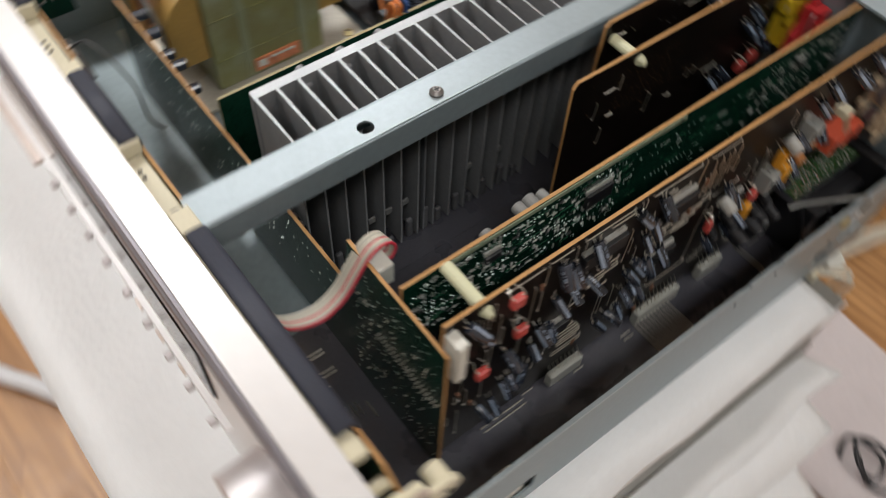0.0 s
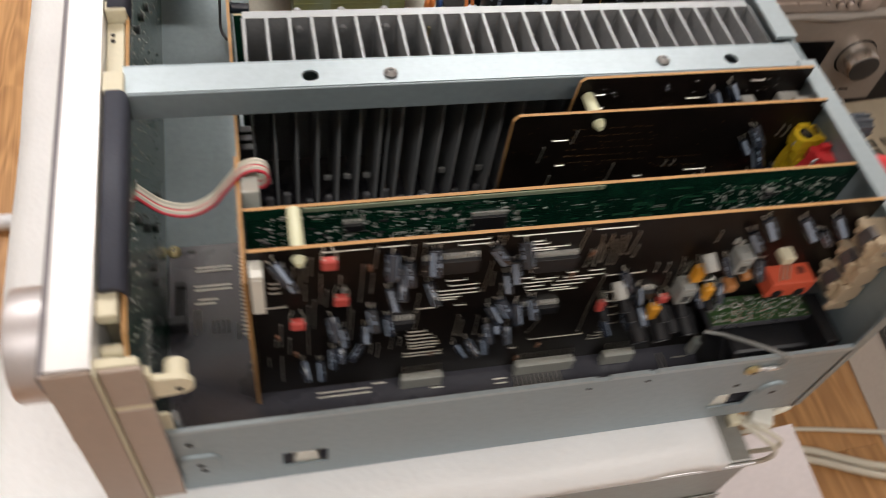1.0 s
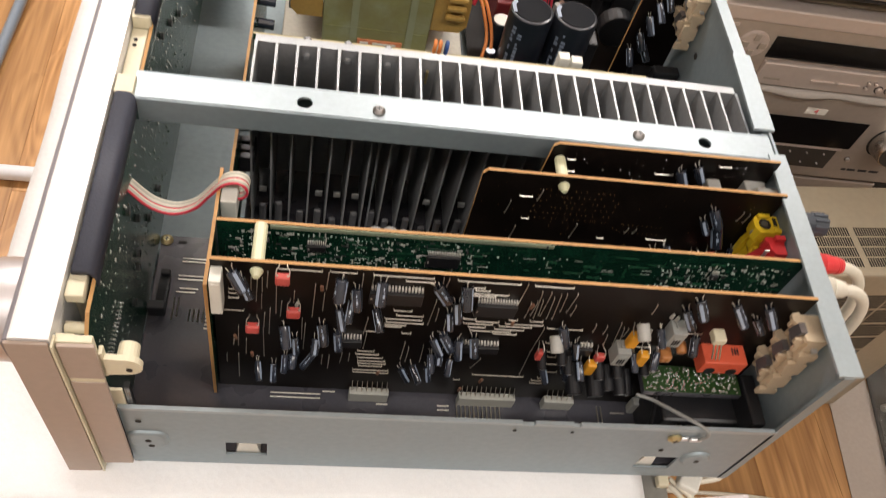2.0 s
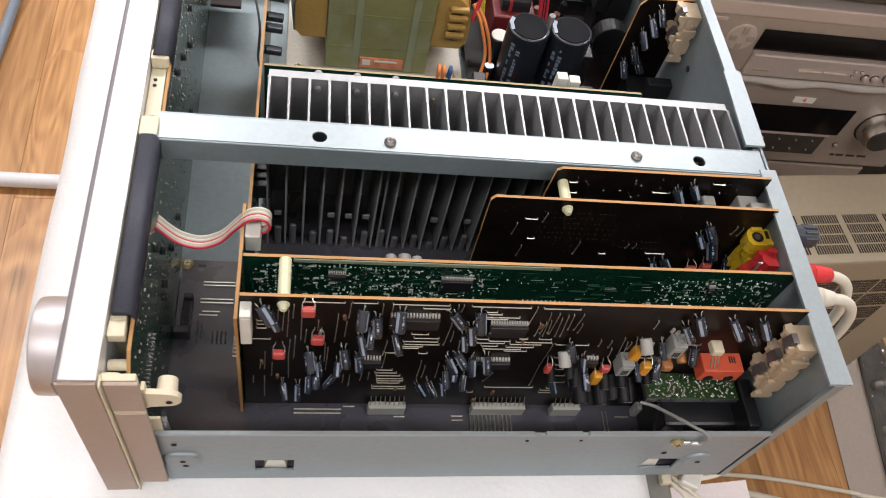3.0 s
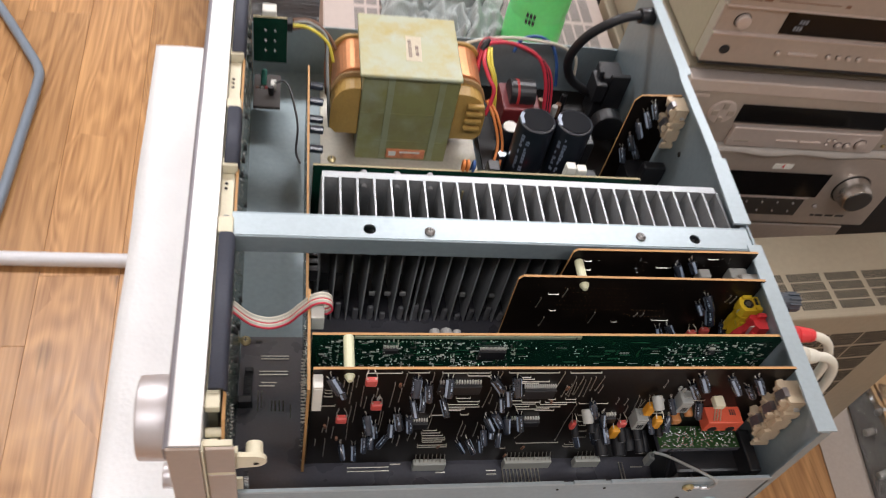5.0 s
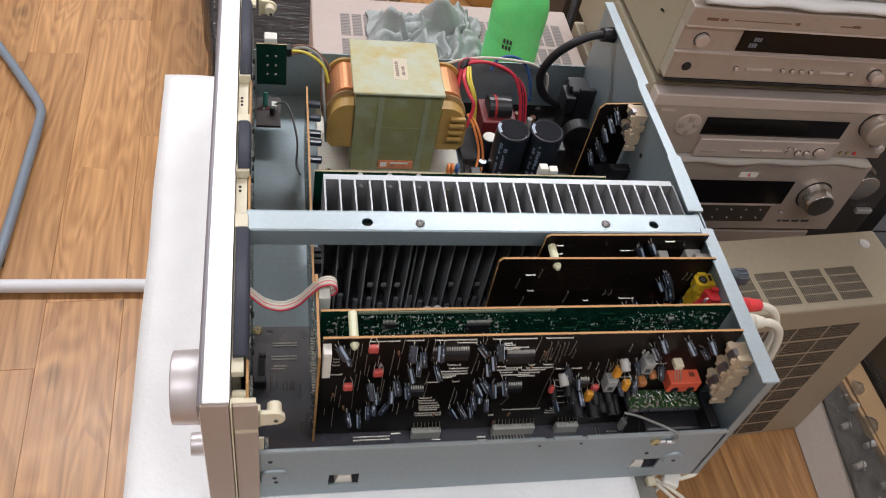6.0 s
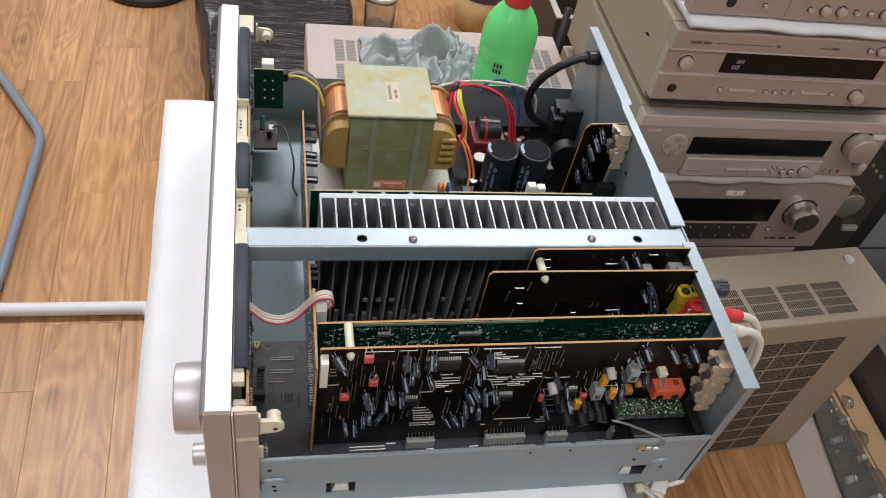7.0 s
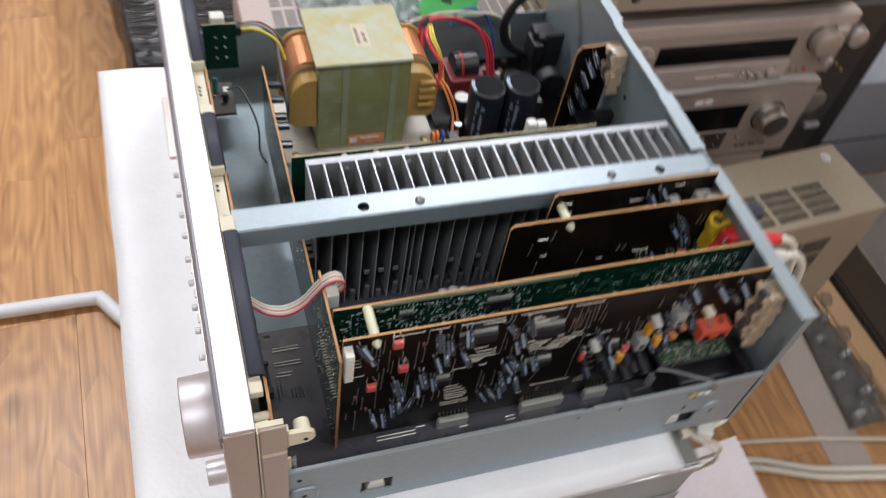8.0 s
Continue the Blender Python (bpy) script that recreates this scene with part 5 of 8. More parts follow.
# ---- upright board across the front, ribbon lead ----
VBX = 0.1148
vb = face_board("circuit_board", [(0.0325, 0.036), (0.330, 0.036), (0.330, 0.1065), (0.1, 0.1065), (0.096, 0.142), (0.0325, 0.1415)], "x", VBX, VBX + 0.0016, [GREEN, PHENOLIC_EDGE], rec, "green circuit board standing across behind the front panel")
random.seed(21)
spots = [(VBX, random.uniform(0.035, 0.095), random.uniform(0.04, 0.138), random.choice((0.6, 0.8, 1.1))) for i in range(170)]
spots += [(VBX, 0.1 + random.random() * 0.22, random.uniform(0.06, 0.103), random.choice((0.6, 0.8, 1.1))) for i in range(120)]
stuff("solder_joints", blobs(spots, 0.00045, "x-", 1.2), SOLDER_DULL, vb, "bright solder joints")
bm = bmesh.new()
for i in range(60):
    y, z = 0.042 + random.random() * 0.05, random.uniform(0.045, 0.12)
    cyl(bm, (VBX, y, z), (VBX - random.uniform(0.0009, 0.0017), y + random.uniform(-0.0004, 0.0004), z + random.uniform(-0.001, 0.001)), 0.0003, 5)
for i in range(20):
    y = 0.035 + i * 0.0021
    cyl(bm, (VBX, y, 0.0995), (VBX - 0.0022, y, 0.0995), 0.00045, 5)
part("clipped_lead", bm, WIRE, vb, "clipped wire ends", kind="stuff")
for y, z in ((0.30, 0.098), (0.287, 0.092), (0.272, 0.096), (0.26, 0.088), (0.315, 0.1)):
    bm = bmesh.new()
    cyl(bm, (VBX + 0.0016, y, z), (VBX + 0.012, y, z - 0.001), 0.0032, 14, bev=0.0006)
    part("capacitor", bm, CAPSKIN, vb, smooth=False)
for i in range(3):
    bm = bx(VBX + 0.0016, VBX + 0.010, 0.147 + i * 0.006, 0.1515 + i * 0.006, 0.078, 0.09, 0.0006)
    part("small_part", bm, BLACKPL, vb)
bm = bmesh.new()
box(bm, 0.1166, 0.1240, 0.0770, 0.0920, 0.1290, 0.1412, 0.0006)
box(bm, 0.1166, 0.1225, 0.0805, 0.0910, 0.1255, 0.1290, 0.0004)
part("ribbon_plug", bm, WHITEPL, vb, "white ribbon plug")
rib_path = smooth_path([(0.0735, 0.0975, 0.126), (0.083, 0.0945, 0.118), (0.094, 0.0920, 0.1175), (0.104, 0.0915, 0.1235), (0.1110, 0.0915, 0.1335), (0.1170, 0.0915, 0.1420), (0.1225, 0.0915, 0.1448), (0.1268, 0.0913, 0.1432), (0.1282, 0.0910, 0.1390), (0.1262, 0.0908, 0.1355), (0.1236, 0.0906, 0.1350)], 6)
RIB = mat("greyish_ribbon", (0.47, 0.46, 0.39), 0.45, var=0.06, scale=60)
ribbon_root = None
for k in range(10):
    bm = bmesh.new()
    tube(bm, [p + Vector((0, -0.00100 * k, 0.00035 * k)) for p in rib_path], 0.00066, 8, straight=True)
    mm = REDWIRE if k in (5, 9) else (CREAM, RIB, RIB)[k % 3]
    if ribbon_root is None:
        ribbon_root = part("ribbon_cable", bm, mm, rec, "white and red ribbon cable", smooth=True)
    else:
        part("strand", bm, mm, ribbon_root, smooth=True)

# ---- front assembly ----
fp = part("front_panel", bx(0.0482, 0.0648, -0.0035, 0.4150, 0.019, 0.1460, 0.0005), SILVER, rec, "silver front panel")
part("top_edge", prism(bmesh.new(), [(0.0503, 0.1462), (0.0648, 0.1462), (0.0648, 0.1545), (0.0516, 0.1551), (0.0505, 0.1548), (0.0503, 0.1540)], "y", -0.0035, 0.4150), SILVER, fp, "bright silver upper edge")
part("nose_strip", prism(bmesh.new(), [(0.0474, 0.1400), (0.0502, 0.1400), (0.0502, 0.1537), (0.0488, 0.1532), (0.0485, 0.1519), (0.0476, 0.1512), (0.0472, 0.1500)], "y", -0.0034, 0.4149), NOSE, fp, "panel's silver edge, painted grey for its shade")
part("side_cheek", bx(0.0490, 0.0645, -0.0052, -0.0036, 0.0205, 0.1535, 0.0004), BEIGE, fp, "end face, coloured beige for the shade on it")
part("cheek_rib", bx(0.0668, 0.0800, -0.0036, -0.0022, 0.1199, 0.1232), IVORY, fp, "ivory rib")
part("side_cheek", bx(0.0665, 0.0802, -0.0040, -0.0022, 0.0290, 0.1198, 0.0004), BEIGE, fp, "end face, coloured beige for the shade on it")
part("side_cheek", bx(0.0665, 0.0802, -0.0040, -0.0022, 0.1233, 0.1503, 0.0004), BEIGE, fp, "end face, coloured beige for the shade on it")
part("side_rib", bx(0.0652, 0.0660, -0.0056, 0.0, 0.0215, 0.1522), IVORY, fp, "ivory rib")
part("display_glass", bx(0.0468, 0.0484, 0.09, 0.33, 0.098, 0.138, 0.0004), WINDOW, fp)
part("front_ledge", bx(0.0452, 0.0484, 0.086, 0.36, 0.0740, 0.0754, 0.0004), SILVER, fp)
part("long_button", bx(0.0405, 0.0480, 0.275, 0.345, 0.0690, 0.0722, 0.0006), CHAMP_LIGHT, fp, "long pale button")
btn = bmesh.new()
cyl(btn, (0, 0, 0), (-0.0035, 0, 0), 0.0009, 10)
cyl(btn, (-0.0035, 0, 0), (-0.0070, 0, 0), 0.0024, 16, 0.0022, bev=0.0006)
BTN = finish(btn, "button", KNOB)
for i, y in enumerate((0.095, 0.1155, 0.134, 0.1545, 0.175, 0.1965, 0.216, 0.236, 0.256)):
    part("button", BTN, None, fp, "small round metal button", basis=Matrix.Translation((0.0484, y, 0.0715)))
    if i in (2, 3, 4):
        part("long_button", bx(0.0440, 0.0482, y - 0.0125, y - 0.0055, 0.0706, 0.0722, 0.0004), CHAMP_LIGHT, fp)
bm = bmesh.new()
cyl(bm, (0.0482, 0.0315, 0.1145), (0.0300, 0.0315, 0.1145), 0.0228, 56, 0.0222, bev=0.0010)
part("volume_knob", bm, KNOB, fp, "large brushed silver volume knob", smooth=True)
bm = cyl(bmesh.new(), (0.0482, 0.0255, 0.053), (0.0365, 0.0255, 0.053), 0.0080, 28, 0.0076, bev=0.0006)
part("small_knob", bm, KNOB, fp, "small silver knob", smooth=True)
bm = bmesh.new()
box(bm, 0.0470, 0.0510, -0.0060, 0.004, 0.0165, 0.0195, 0.0006)
part("foot_lug", bm, BEIGE, fp)

bm = bx(0.0651, 0.0700, 0.0257, 0.408, 0.030, 0.1452)
box(bm, 0.0656, 0.0700, 0.001, 0.0256, 0.030, 0.1050)
br = part("front_bracket", bm, IVORY, rec, "ivory moulded plastic bracket behind the front panel")
for y0, y1, x1, z1 in ((0.0260, 0.1262, 0.0720, 0.1500), (0.1266, 0.1385, 0.0738, 0.1530), (0.1389, 0.1775, 0.0728, 0.1462), (0.1779, 0.1845, 0.0742, 0.1532), (0.1849, 0.2286, 0.0722, 0.1500), (0.2290, 0.2375, 0.0742, 0.1530), (0.2379, 0.2810, 0.0728, 0.1464), (0.2814, 0.2875, 0.0742, 0.1530), (0.2879, 0.3820, 0.0722, 0.1500), (0.3824, 0.4090, 0.0780, 0.1490), (0.0178, 0.0256, 0.0723, 0.1512), (0.0013, 0.0022, 0.0723, 0.1500)):
    part("bracket_block", bx(0.0652, x1, y0, y1, 0.1455 if y0 > 0.01 else 0.118, z1, 0.0006), IVORY, br, "ivory block")
part("bracket_rib", bx(0.0656, 0.0792, -0.0021, 0.0012, 0.1200, 0.1508, 0.0004), IVORY, br, "ivory rib")
part("bracket_rib", bx(0.0701, 0.0727, 0.0013, 0.0178, 0.085, 0.1100, 0.0004), IVORY, br, "ivory rib")
part("bracket_peg", cyl(bmesh.new(), (0.0655, 0.0100, 0.1400), (0.0737, 0.0100, 0.1400), 0.0025, 16, bev=0.0003), IVORY, br, "round ivory peg")
part("bracket_tab", bx(0.0774, 0.0830, 0.0016, 0.0032, 0.0820, 0.1010, 0.0004), IVORY, br, "ivory tab")
bm = bmesh.new()
box(bm, 0.0834, 0.0856, 0.0030, 0.0060, 0.0780, 0.1010)
for k in range(12):
    box(bm, 0.0836, 0.0858, 0.0024, 0.0030, 0.0790 + k * 0.0018, 0.0796 + k * 0.0018, mi=1)
part("comb_socket", bm, [BLACKPL, SOLDER], br, "black comb socket with bright pins")


def bracket_ear(y, s):
    """An upright rounded screw tab, with a post running from it into the receiver."""
    bm = bmesh.new()
    out = [(0.0800, 0.1240)]
    for k in range(11):
        a = math.pi * (k / 10 - 0.5)
        out.append((0.0890 + 0.0064 * math.cos(a), 0.1310 + 0.0062 * math.sin(a)))
    out.append((0.0800, 0.1378))
    prism(bm, out, "y", y, y + s * 0.0026)
    cyl(bm, (0.0892, y + s * 0.0026, 0.1318), (0.0892, y + s * 0.0098, 0.1318), 0.0044, 20, 0.0042, bev=0.0004)
    box(bm, 0.0798, 0.0815, min(y, y + s * 0.004), max(y, y + s * 0.004), 0.1230, 0.1420, 0.0003)
    part("bracket_ear", bm, IVORY, br, "ivory screw ear with post")
    hole_y = y - 0.0002 if s > 0 else y + s * 0.0099
    part("ear_hole", cyl(bmesh.new(), (0.0902, hole_y, 0.1294), (0.0902, hole_y - 0.0003, 0.1294), 0.0013, 12), VENTDARK, br)


bracket_ear(-0.0022, 1)
bracket_ear(0.4085, -1)
part("screw", SCREW_ME, None, br, "dark screw", basis=Matrix.Translation((0.0695, 0.1405, 0.1463)))
for y, n in ((0.165, 2), (0.255, 3)):
    bm = bmesh.new()
    for k in range(n):
        cyl(bm, (0.0680, y + k * 0.004, 0.1465), (0.0680, y + k * 0.004, 0.1468), 0.0010, 10)
    part("bracket_holes", bm, VENTDARK, br)
FBX = 0.0750
fb = face_board("circuit_board", [(0.0020, 0.036), (0.395, 0.036), (0.395, 0.1475), (0.024, 0.1475), (0.0130, 0.1470), (0.0020, 0.1375)], "x", FBX - 0.0016, FBX, [GREEN, PHENOLIC_EDGE], rec, "green display board behind the front panel")
random.seed(8)
spots = [(FBX, random.uniform(0.008, 0.39), random.uniform(0.05, 0.144), random.choice((0.5, 0.7, 0.9, 1.4))) for i in range(700)]
spots += [(FBX, 0.13 + i * 0.0022, 0.1405, 0.7) for i in range(110)]
stuff("solder_joints", blobs(spots, 0.0008, "x+"), SOLDER, fb, "bright solder joints")
bm = bmesh.new()
for i in range(14):
    box(bm, FBX, FBX + 0.0013, 0.018 + i * 0.0021, 0.0187 + i * 0.0021, 0.0985, 0.1000)
part("flat_cable_pin", bm, SOLDER, fb, kind="stuff")
for i in range(16):
    y, z = random.uniform(0.03, 0.38), random.uniform(0.06, 0.135)
    bm = cyl(bmesh.new(), (FBX, y, z), (FBX + 0.0017, y, z), 0.0021, 10)
    part("small_part", bm, BLACKPL, fb)
tapes = []
for y0, y1 in ((0.0275, 0.1255), (0.180, 0.2285), (0.2835, 0.3815)):
    bm = bmesh.new()
    prism(bm, [(0.0662, 0.1510), (0.0662, 0.1534), (0.0667, 0.1542), (0.0680, 0.1546), (0.0720, 0.1546), (0.0734, 0.1541), (0.0743, 0.1530), (0.0749, 0.1514), (0.0751, 0.1494), (0.0751, 0.1420), (0.0747, 0.1420), (0.0747, 0.1490), (0.0725, 0.1512)], "y", y0, y1)
    tapes.append(part("gasket_tape", bm, GASKET, rec, "dark blue-grey tape over the board edge", smooth=True))
# the whole front stands a little askew to the chassis
ASKEW = Matrix.Translation((0.06, 0, 0)) @ Matrix.Rotation(radians(0.75), 4, "Z") @ Matrix.Translation((-0.06, 0, 0))
for ob in (fp, br, fb, *tapes):
    ob.matrix_basis = ASKEW @ ob.matrix_basis

# standing green board by the far corner
sb = face_board("circuit_board", [(0.0735, 0.095), (0.0985, 0.095), (0.0985, 0.137), (0.0735, 0.137)], "y", 0.345, 0.3466, [GREEN, GREENEDGE], rec, "small green switch board")
stuff("solder_joints", blobs([(0.0825 + i % 2 * 0.007, 0.345, 0.106 + i // 2 * 0.0095, 1) for i in range(6)], 0.0013), SOLDER, sb, "bright solder joints")
part("plug", bx(0.0800, 0.0905, 0.3466, 0.356, 0.1275, 0.1415, 0.0008), WHITEPL, sb, "white plug")
bm = bmesh.new()
box(bm, 0.0985, 0.1025, 0.3475, 0.356, 0.123, 0.131, 0.0006)
part("plug", bm, BLACKPL, sb)
# little unit low at the far front corner
LY = 0.026
lb = part("circuit_board", bx(0.0722, 0.0940, 0.318 + LY, 0.358 + LY, 0.046, 0.0485), mat("dull_brown_board", (0.035, 0.024, 0.018), 0.5, var=0.3, scale=80), rec, "small dark board low behind the front panel")
part("small_part", cyl(bmesh.new(), (0.0800, 0.345 + LY, 0.0488), (0.0804, 0.351 + LY, 0.0600), 0.0024, 14, bev=0.0005), mat("sea_green_sleeve", (0.05, 0.22, 0.18), 0.4, var=0.15, scale=150), lb, "small sea-green capacitor", smooth=True)
part("small_part", cyl(bmesh.new(), (0.0865, 0.334 + LY, 0.0485), (0.0865, 0.334 + LY, 0.0565), 0.0025, 12, bev=0.0005), BLACKPL, lb)
for i in range(5):
    part("small_part", cyl(bmesh.new(), (0.0740 + i * 0.0036, 0.340 + LY, 0.0492), (0.0761 + i * 0.0036, 0.341 + LY, 0.0492), 0.0007, 8), (BROWNWIRE, GREYPL, REDFILM)[i % 3], lb)
part("small_part", bx(0.0858, 0.0906, 0.339 + LY, 0.346 + LY, 0.0485, 0.054, 0.0005), WHITEPL, lb, "small white plug")
bm = bmesh.new()
tube(bm, [(0.089, 0.342 + LY, 0.0535), (0.1000, 0.334 + LY, 0.060), (0.1085, 0.300 + LY, 0.050), (0.1080, 0.285 + LY, 0.032), (0.1115, 0.27 + LY, 0.034)], 0.0009)
part("wire", bm, FINGREY, lb, smooth=True)

# ---- transformer ----
part("transformer_plate", bx(0.128, 0.262, 0.300, 0.402, 0.0232, 0.0262, 0.0008), PLATE, rec, "aged steel mounting plate")
for x, y in ((0.1375, 0.309), (0.2525, 0.312)):
    part("plate_screw", BRASS_ME, None, rec, "brass screw", basis=Matrix.Translation((x, y, 0.0262)))
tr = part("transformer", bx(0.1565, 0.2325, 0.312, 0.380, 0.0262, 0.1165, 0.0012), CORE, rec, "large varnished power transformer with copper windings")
part("top_cover", bx(0.1535, 0.2330, 0.3085, 0.3840, 0.1165, 0.1195, 0.0012), CORETOP, tr, "varnished top cover, painted paler for light from above")
part("paper_label", bx(-0.0062, 0.0062, -0.0150, 0.0150, 0, 0.0002), AGEDLABEL, tr, "small printed paper label", basis=Matrix.Translation((0.1963, 0.3430, 0.1195)) @ Matrix.Rotation(radians(-2), 4, "Z"))
bm = bmesh.new()
for i in range(9):
    box(bm, 0.1918, 0.1946, 0.3330 + i * 0.0023, 0.3346 + i * 0.0023, 0.1197, 0.1198)
for i, (a, b) in enumerate(((0.3345, 0.3385), (0.3395, 0.3410), (0.3420, 0.3465))):
    box(bm, 0.1974, 0.2000, a, b, 0.1197, 0.1198)
part("label_print", bm, mat("faded_print", (0.26, 0.20, 0.17), 0.7), tr)
STRAP = patina_mat("strap_varnish", (0.31, 0.33, 0.20), (0.28, 0.30, 0.17), (0.28, 0.27, 0.12), 0.5, 0.7, 60)
bm = bmesh.new()
for x0, x1 in ((0.1762, 0.1812), (0.2162, 0.2212)):
    box(bm, x0, x1, 0.3113, 0.3122, 0.028, 0.1163, mi=1)
for z in (0.048, 0.078):
    box(bm, 0.157, 0.232, 0.3116, 0.3122, z, z + 0.0007)
part("strap", bm, [CORE, STRAP], tr, "varnish seams and straps")
part("sticker", bx(0.182, 0.2145, 0.3105, 0.3120, 0.030, 0.0395, 0.0003), mat("orange_sticker", (0.7, 0.25, 0.12), 0.5, var=0.4, scale=120), tr, "torn orange sticker")
bm = bmesh.new()
box(bm, 0.184, 0.190, 0.3100, 0.3106, 0.033, 0.038)
box(bm, 0.193, 0.210, 0.3100, 0.3106, 0.0365, 0.038)
part("sticker_print", bm, PAPERLABEL, tr)


def winding(x0, x1, side):
    """Rounded copper winding beside the core, with amber bobbin walls at its ends."""
    inner, outer = (x1, x0) if side < 0 else (x0, x1)
    w = abs(x1 - x0)

    def profile(grow, top, low=0.036):
        pts = [(inner, low), (inner, top)]
        for k in range(9):
            a = math.pi / 2 * k / 8
            pts.append((inner + side * (w * 0.25 + (w * 0.75 + grow) * math.sin(a)), top - 0.024 + 0.024 * math.cos(a)))
        pts += [(inner + side * (w + grow), low + 0.006), (inner + side * (w + grow - 0.005), low)]
        return pts
    wnd = part("winding", prism(bmesh.new(), profile(-0.0010, 0.1065, 0.050), "y", 0.3315, 0.368), COPPER, tr, "copper winding")
    part("bobbin_wall", prism(bmesh.new(), profile(0.0008, 0.1000, 0.052), "y", 0.3150, 0.3288), BOBBIN, tr, "amber bobbin wall")
    part("bobbin_wall", prism(bmesh.new(), profile(0.0014, 0.1040, 0.059), "y", 0.3290, 0.3312), TAPE, tr, "brown tape wall")
    part("bobbin_wall", prism(bmesh.new(), profile(0.002, 0.1085), "y", 0.3682, 0.3710), BOBBIN, tr)
    return wnd


winding(0.1345, 0.1560, -1)
winding(0.2330, 0.2580, 1)
bm = bmesh.new()
for i in range(4):
    box(bm, 0.2415, 0.2555, 0.3100, 0.3140, 0.0655 + i * 0.0078, 0.0692 + i * 0.0078, 0.001)
part("bobbin_teeth", bm, BOBBIN, tr, "amber toothed bobbin edge")


def loom(name, label, paths, parent):
    root = None
    for mm, r, pts in paths:
        ob = part(name, tube(bmesh.new(), pts, r, 8), mm, root or parent, label if root is None else "", smooth=True)
        root = root or ob


loom("wire_loom", "yellow and grey wires from the transformer", [
    (YELWIRE, 0.0013, [(0.1025, 0.351, 0.127), (0.115, 0.349, 0.127), (0.129, 0.344, 0.119), (0.1345, 0.338, 0.105)]),
    (GREYWIRE, 0.0013, [(0.1025, 0.3535, 0.127), (0.115, 0.3525, 0.1295), (0.128, 0.3475, 0.122), (0.1295, 0.3365, 0.108), (0.131, 0.322, 0.09), (0.134, 0.318, 0.055)]),
    (BROWNWIRE, 0.0013, [(0.1025, 0.3495, 0.125), (0.116, 0.3515, 0.125), (0.128, 0.3485, 0.116), (0.1285, 0.335, 0.1), (0.13, 0.323, 0.085)]),
    (BROWNWIRE, 0.0013, [(0.1025, 0.355, 0.129), (0.118, 0.355, 0.129), (0.13, 0.3495, 0.121), (0.136, 0.345, 0.112)])], rec)
red_paths = []
for k in range(6):
    red_paths.append((REDWIRE if k not in (2, 4) else BLACKPL, 0.0016, [(0.254, 0.350 + k * 0.002, 0.088), (0.260, 0.371 + k * 0.0018, 0.1035), (0.275 + k * 0.0005, 0.3745 + k * 0.001, 0.108 - k * 0.0006), (0.292 + k * 0.001, 0.373 + k * 0.001, 0.1065 - k * 0.0012), (0.309 + k * 0.0012, 0.369, 0.0985 - k * 0.001), (0.319 + k * 0.001, 0.363, 0.078), (0.323 + k * 0.001, 0.356, 0.05)]))
red_paths += [(REDWIRE, 0.0017, [(0.262, 0.371, 0.103), (0.2585, 0.356, 0.102), (0.262, 0.343, 0.096), (0.267, 0.335, 0.088), (0.262, 0.326, 0.07)]),
              (YELWIRE, 0.0014, [(0.264, 0.371, 0.104), (0.2625, 0.356, 0.101), (0.2675, 0.346, 0.09), (0.2715, 0.338, 0.06)]),
              (YELWIRE, 0.0014, [(0.266, 0.371, 0.104), (0.2655, 0.356, 0.100), (0.270, 0.346, 0.088), (0.2735, 0.339, 0.06)]),
              (CREAM, 0.0014, [(0.238, 0.378, 0.098), (0.258, 0.381, 0.104), (0.285, 0.392, 0.100), (0.313, 0.400, 0.093), (0.340, 0.408, 0.083), (0.358, 0.410, 0.07), (0.362, 0.408, 0.05)]),
              (BLUEWIRE, 0.0015, [(0.297, 0.404, 0.076), (0.303, 0.409, 0.086), (0.317, 0.410, 0.090), (0.332, 0.410, 0.082), (0.339, 0.402, 0.068), (0.341, 0.392, 0.05)]),
              (ORWIRE, 0.0013, [(0.262, 0.333, 0.080), (0.2685, 0.322, 0.072), (0.2735, 0.306, 0.055), (0.267, 0.288, 0.040)]),
              (ORWIRE, 0.0013, [(0.264, 0.334, 0.080), (0.2715, 0.322, 0.073), (0.2775, 0.306, 0.055), (0.273, 0.286, 0.040)]),
              (BLACKPL, 0.0030, [(0.2585, 0.3705, 0.102), (0.2615, 0.3735, 0.106), (0.2645, 0.3775, 0.1055)])]
loom("wire_loom", "bundle of red, black, yellow and blue wires", red_paths, rec)

# ---- power supply corner ----
ps = part("power_board", bx(0.265, 0.394, 0.222, 0.408, 0.0300, 0.0318), [PHENOLIC], rec, "dark dusty power supply board")


def big_cap(x, y, r, z1, top_mat, label):
    bm = bmesh.new()
    cyl(bm, (x, y, 0.0318), (x, y, z1), r, 36, bev=r * 0.07)
    c = part("reservoir_capacitor", bm, CAPBIG, ps, label, smooth=True)
    bm = cyl(bmesh.new(), (x, y, z1 + 0.0001), (x, y, z1 + 0.0006), r * 0.86, 36, r * 0.84)
    part("can_top", bm, top_mat, c)
    return c


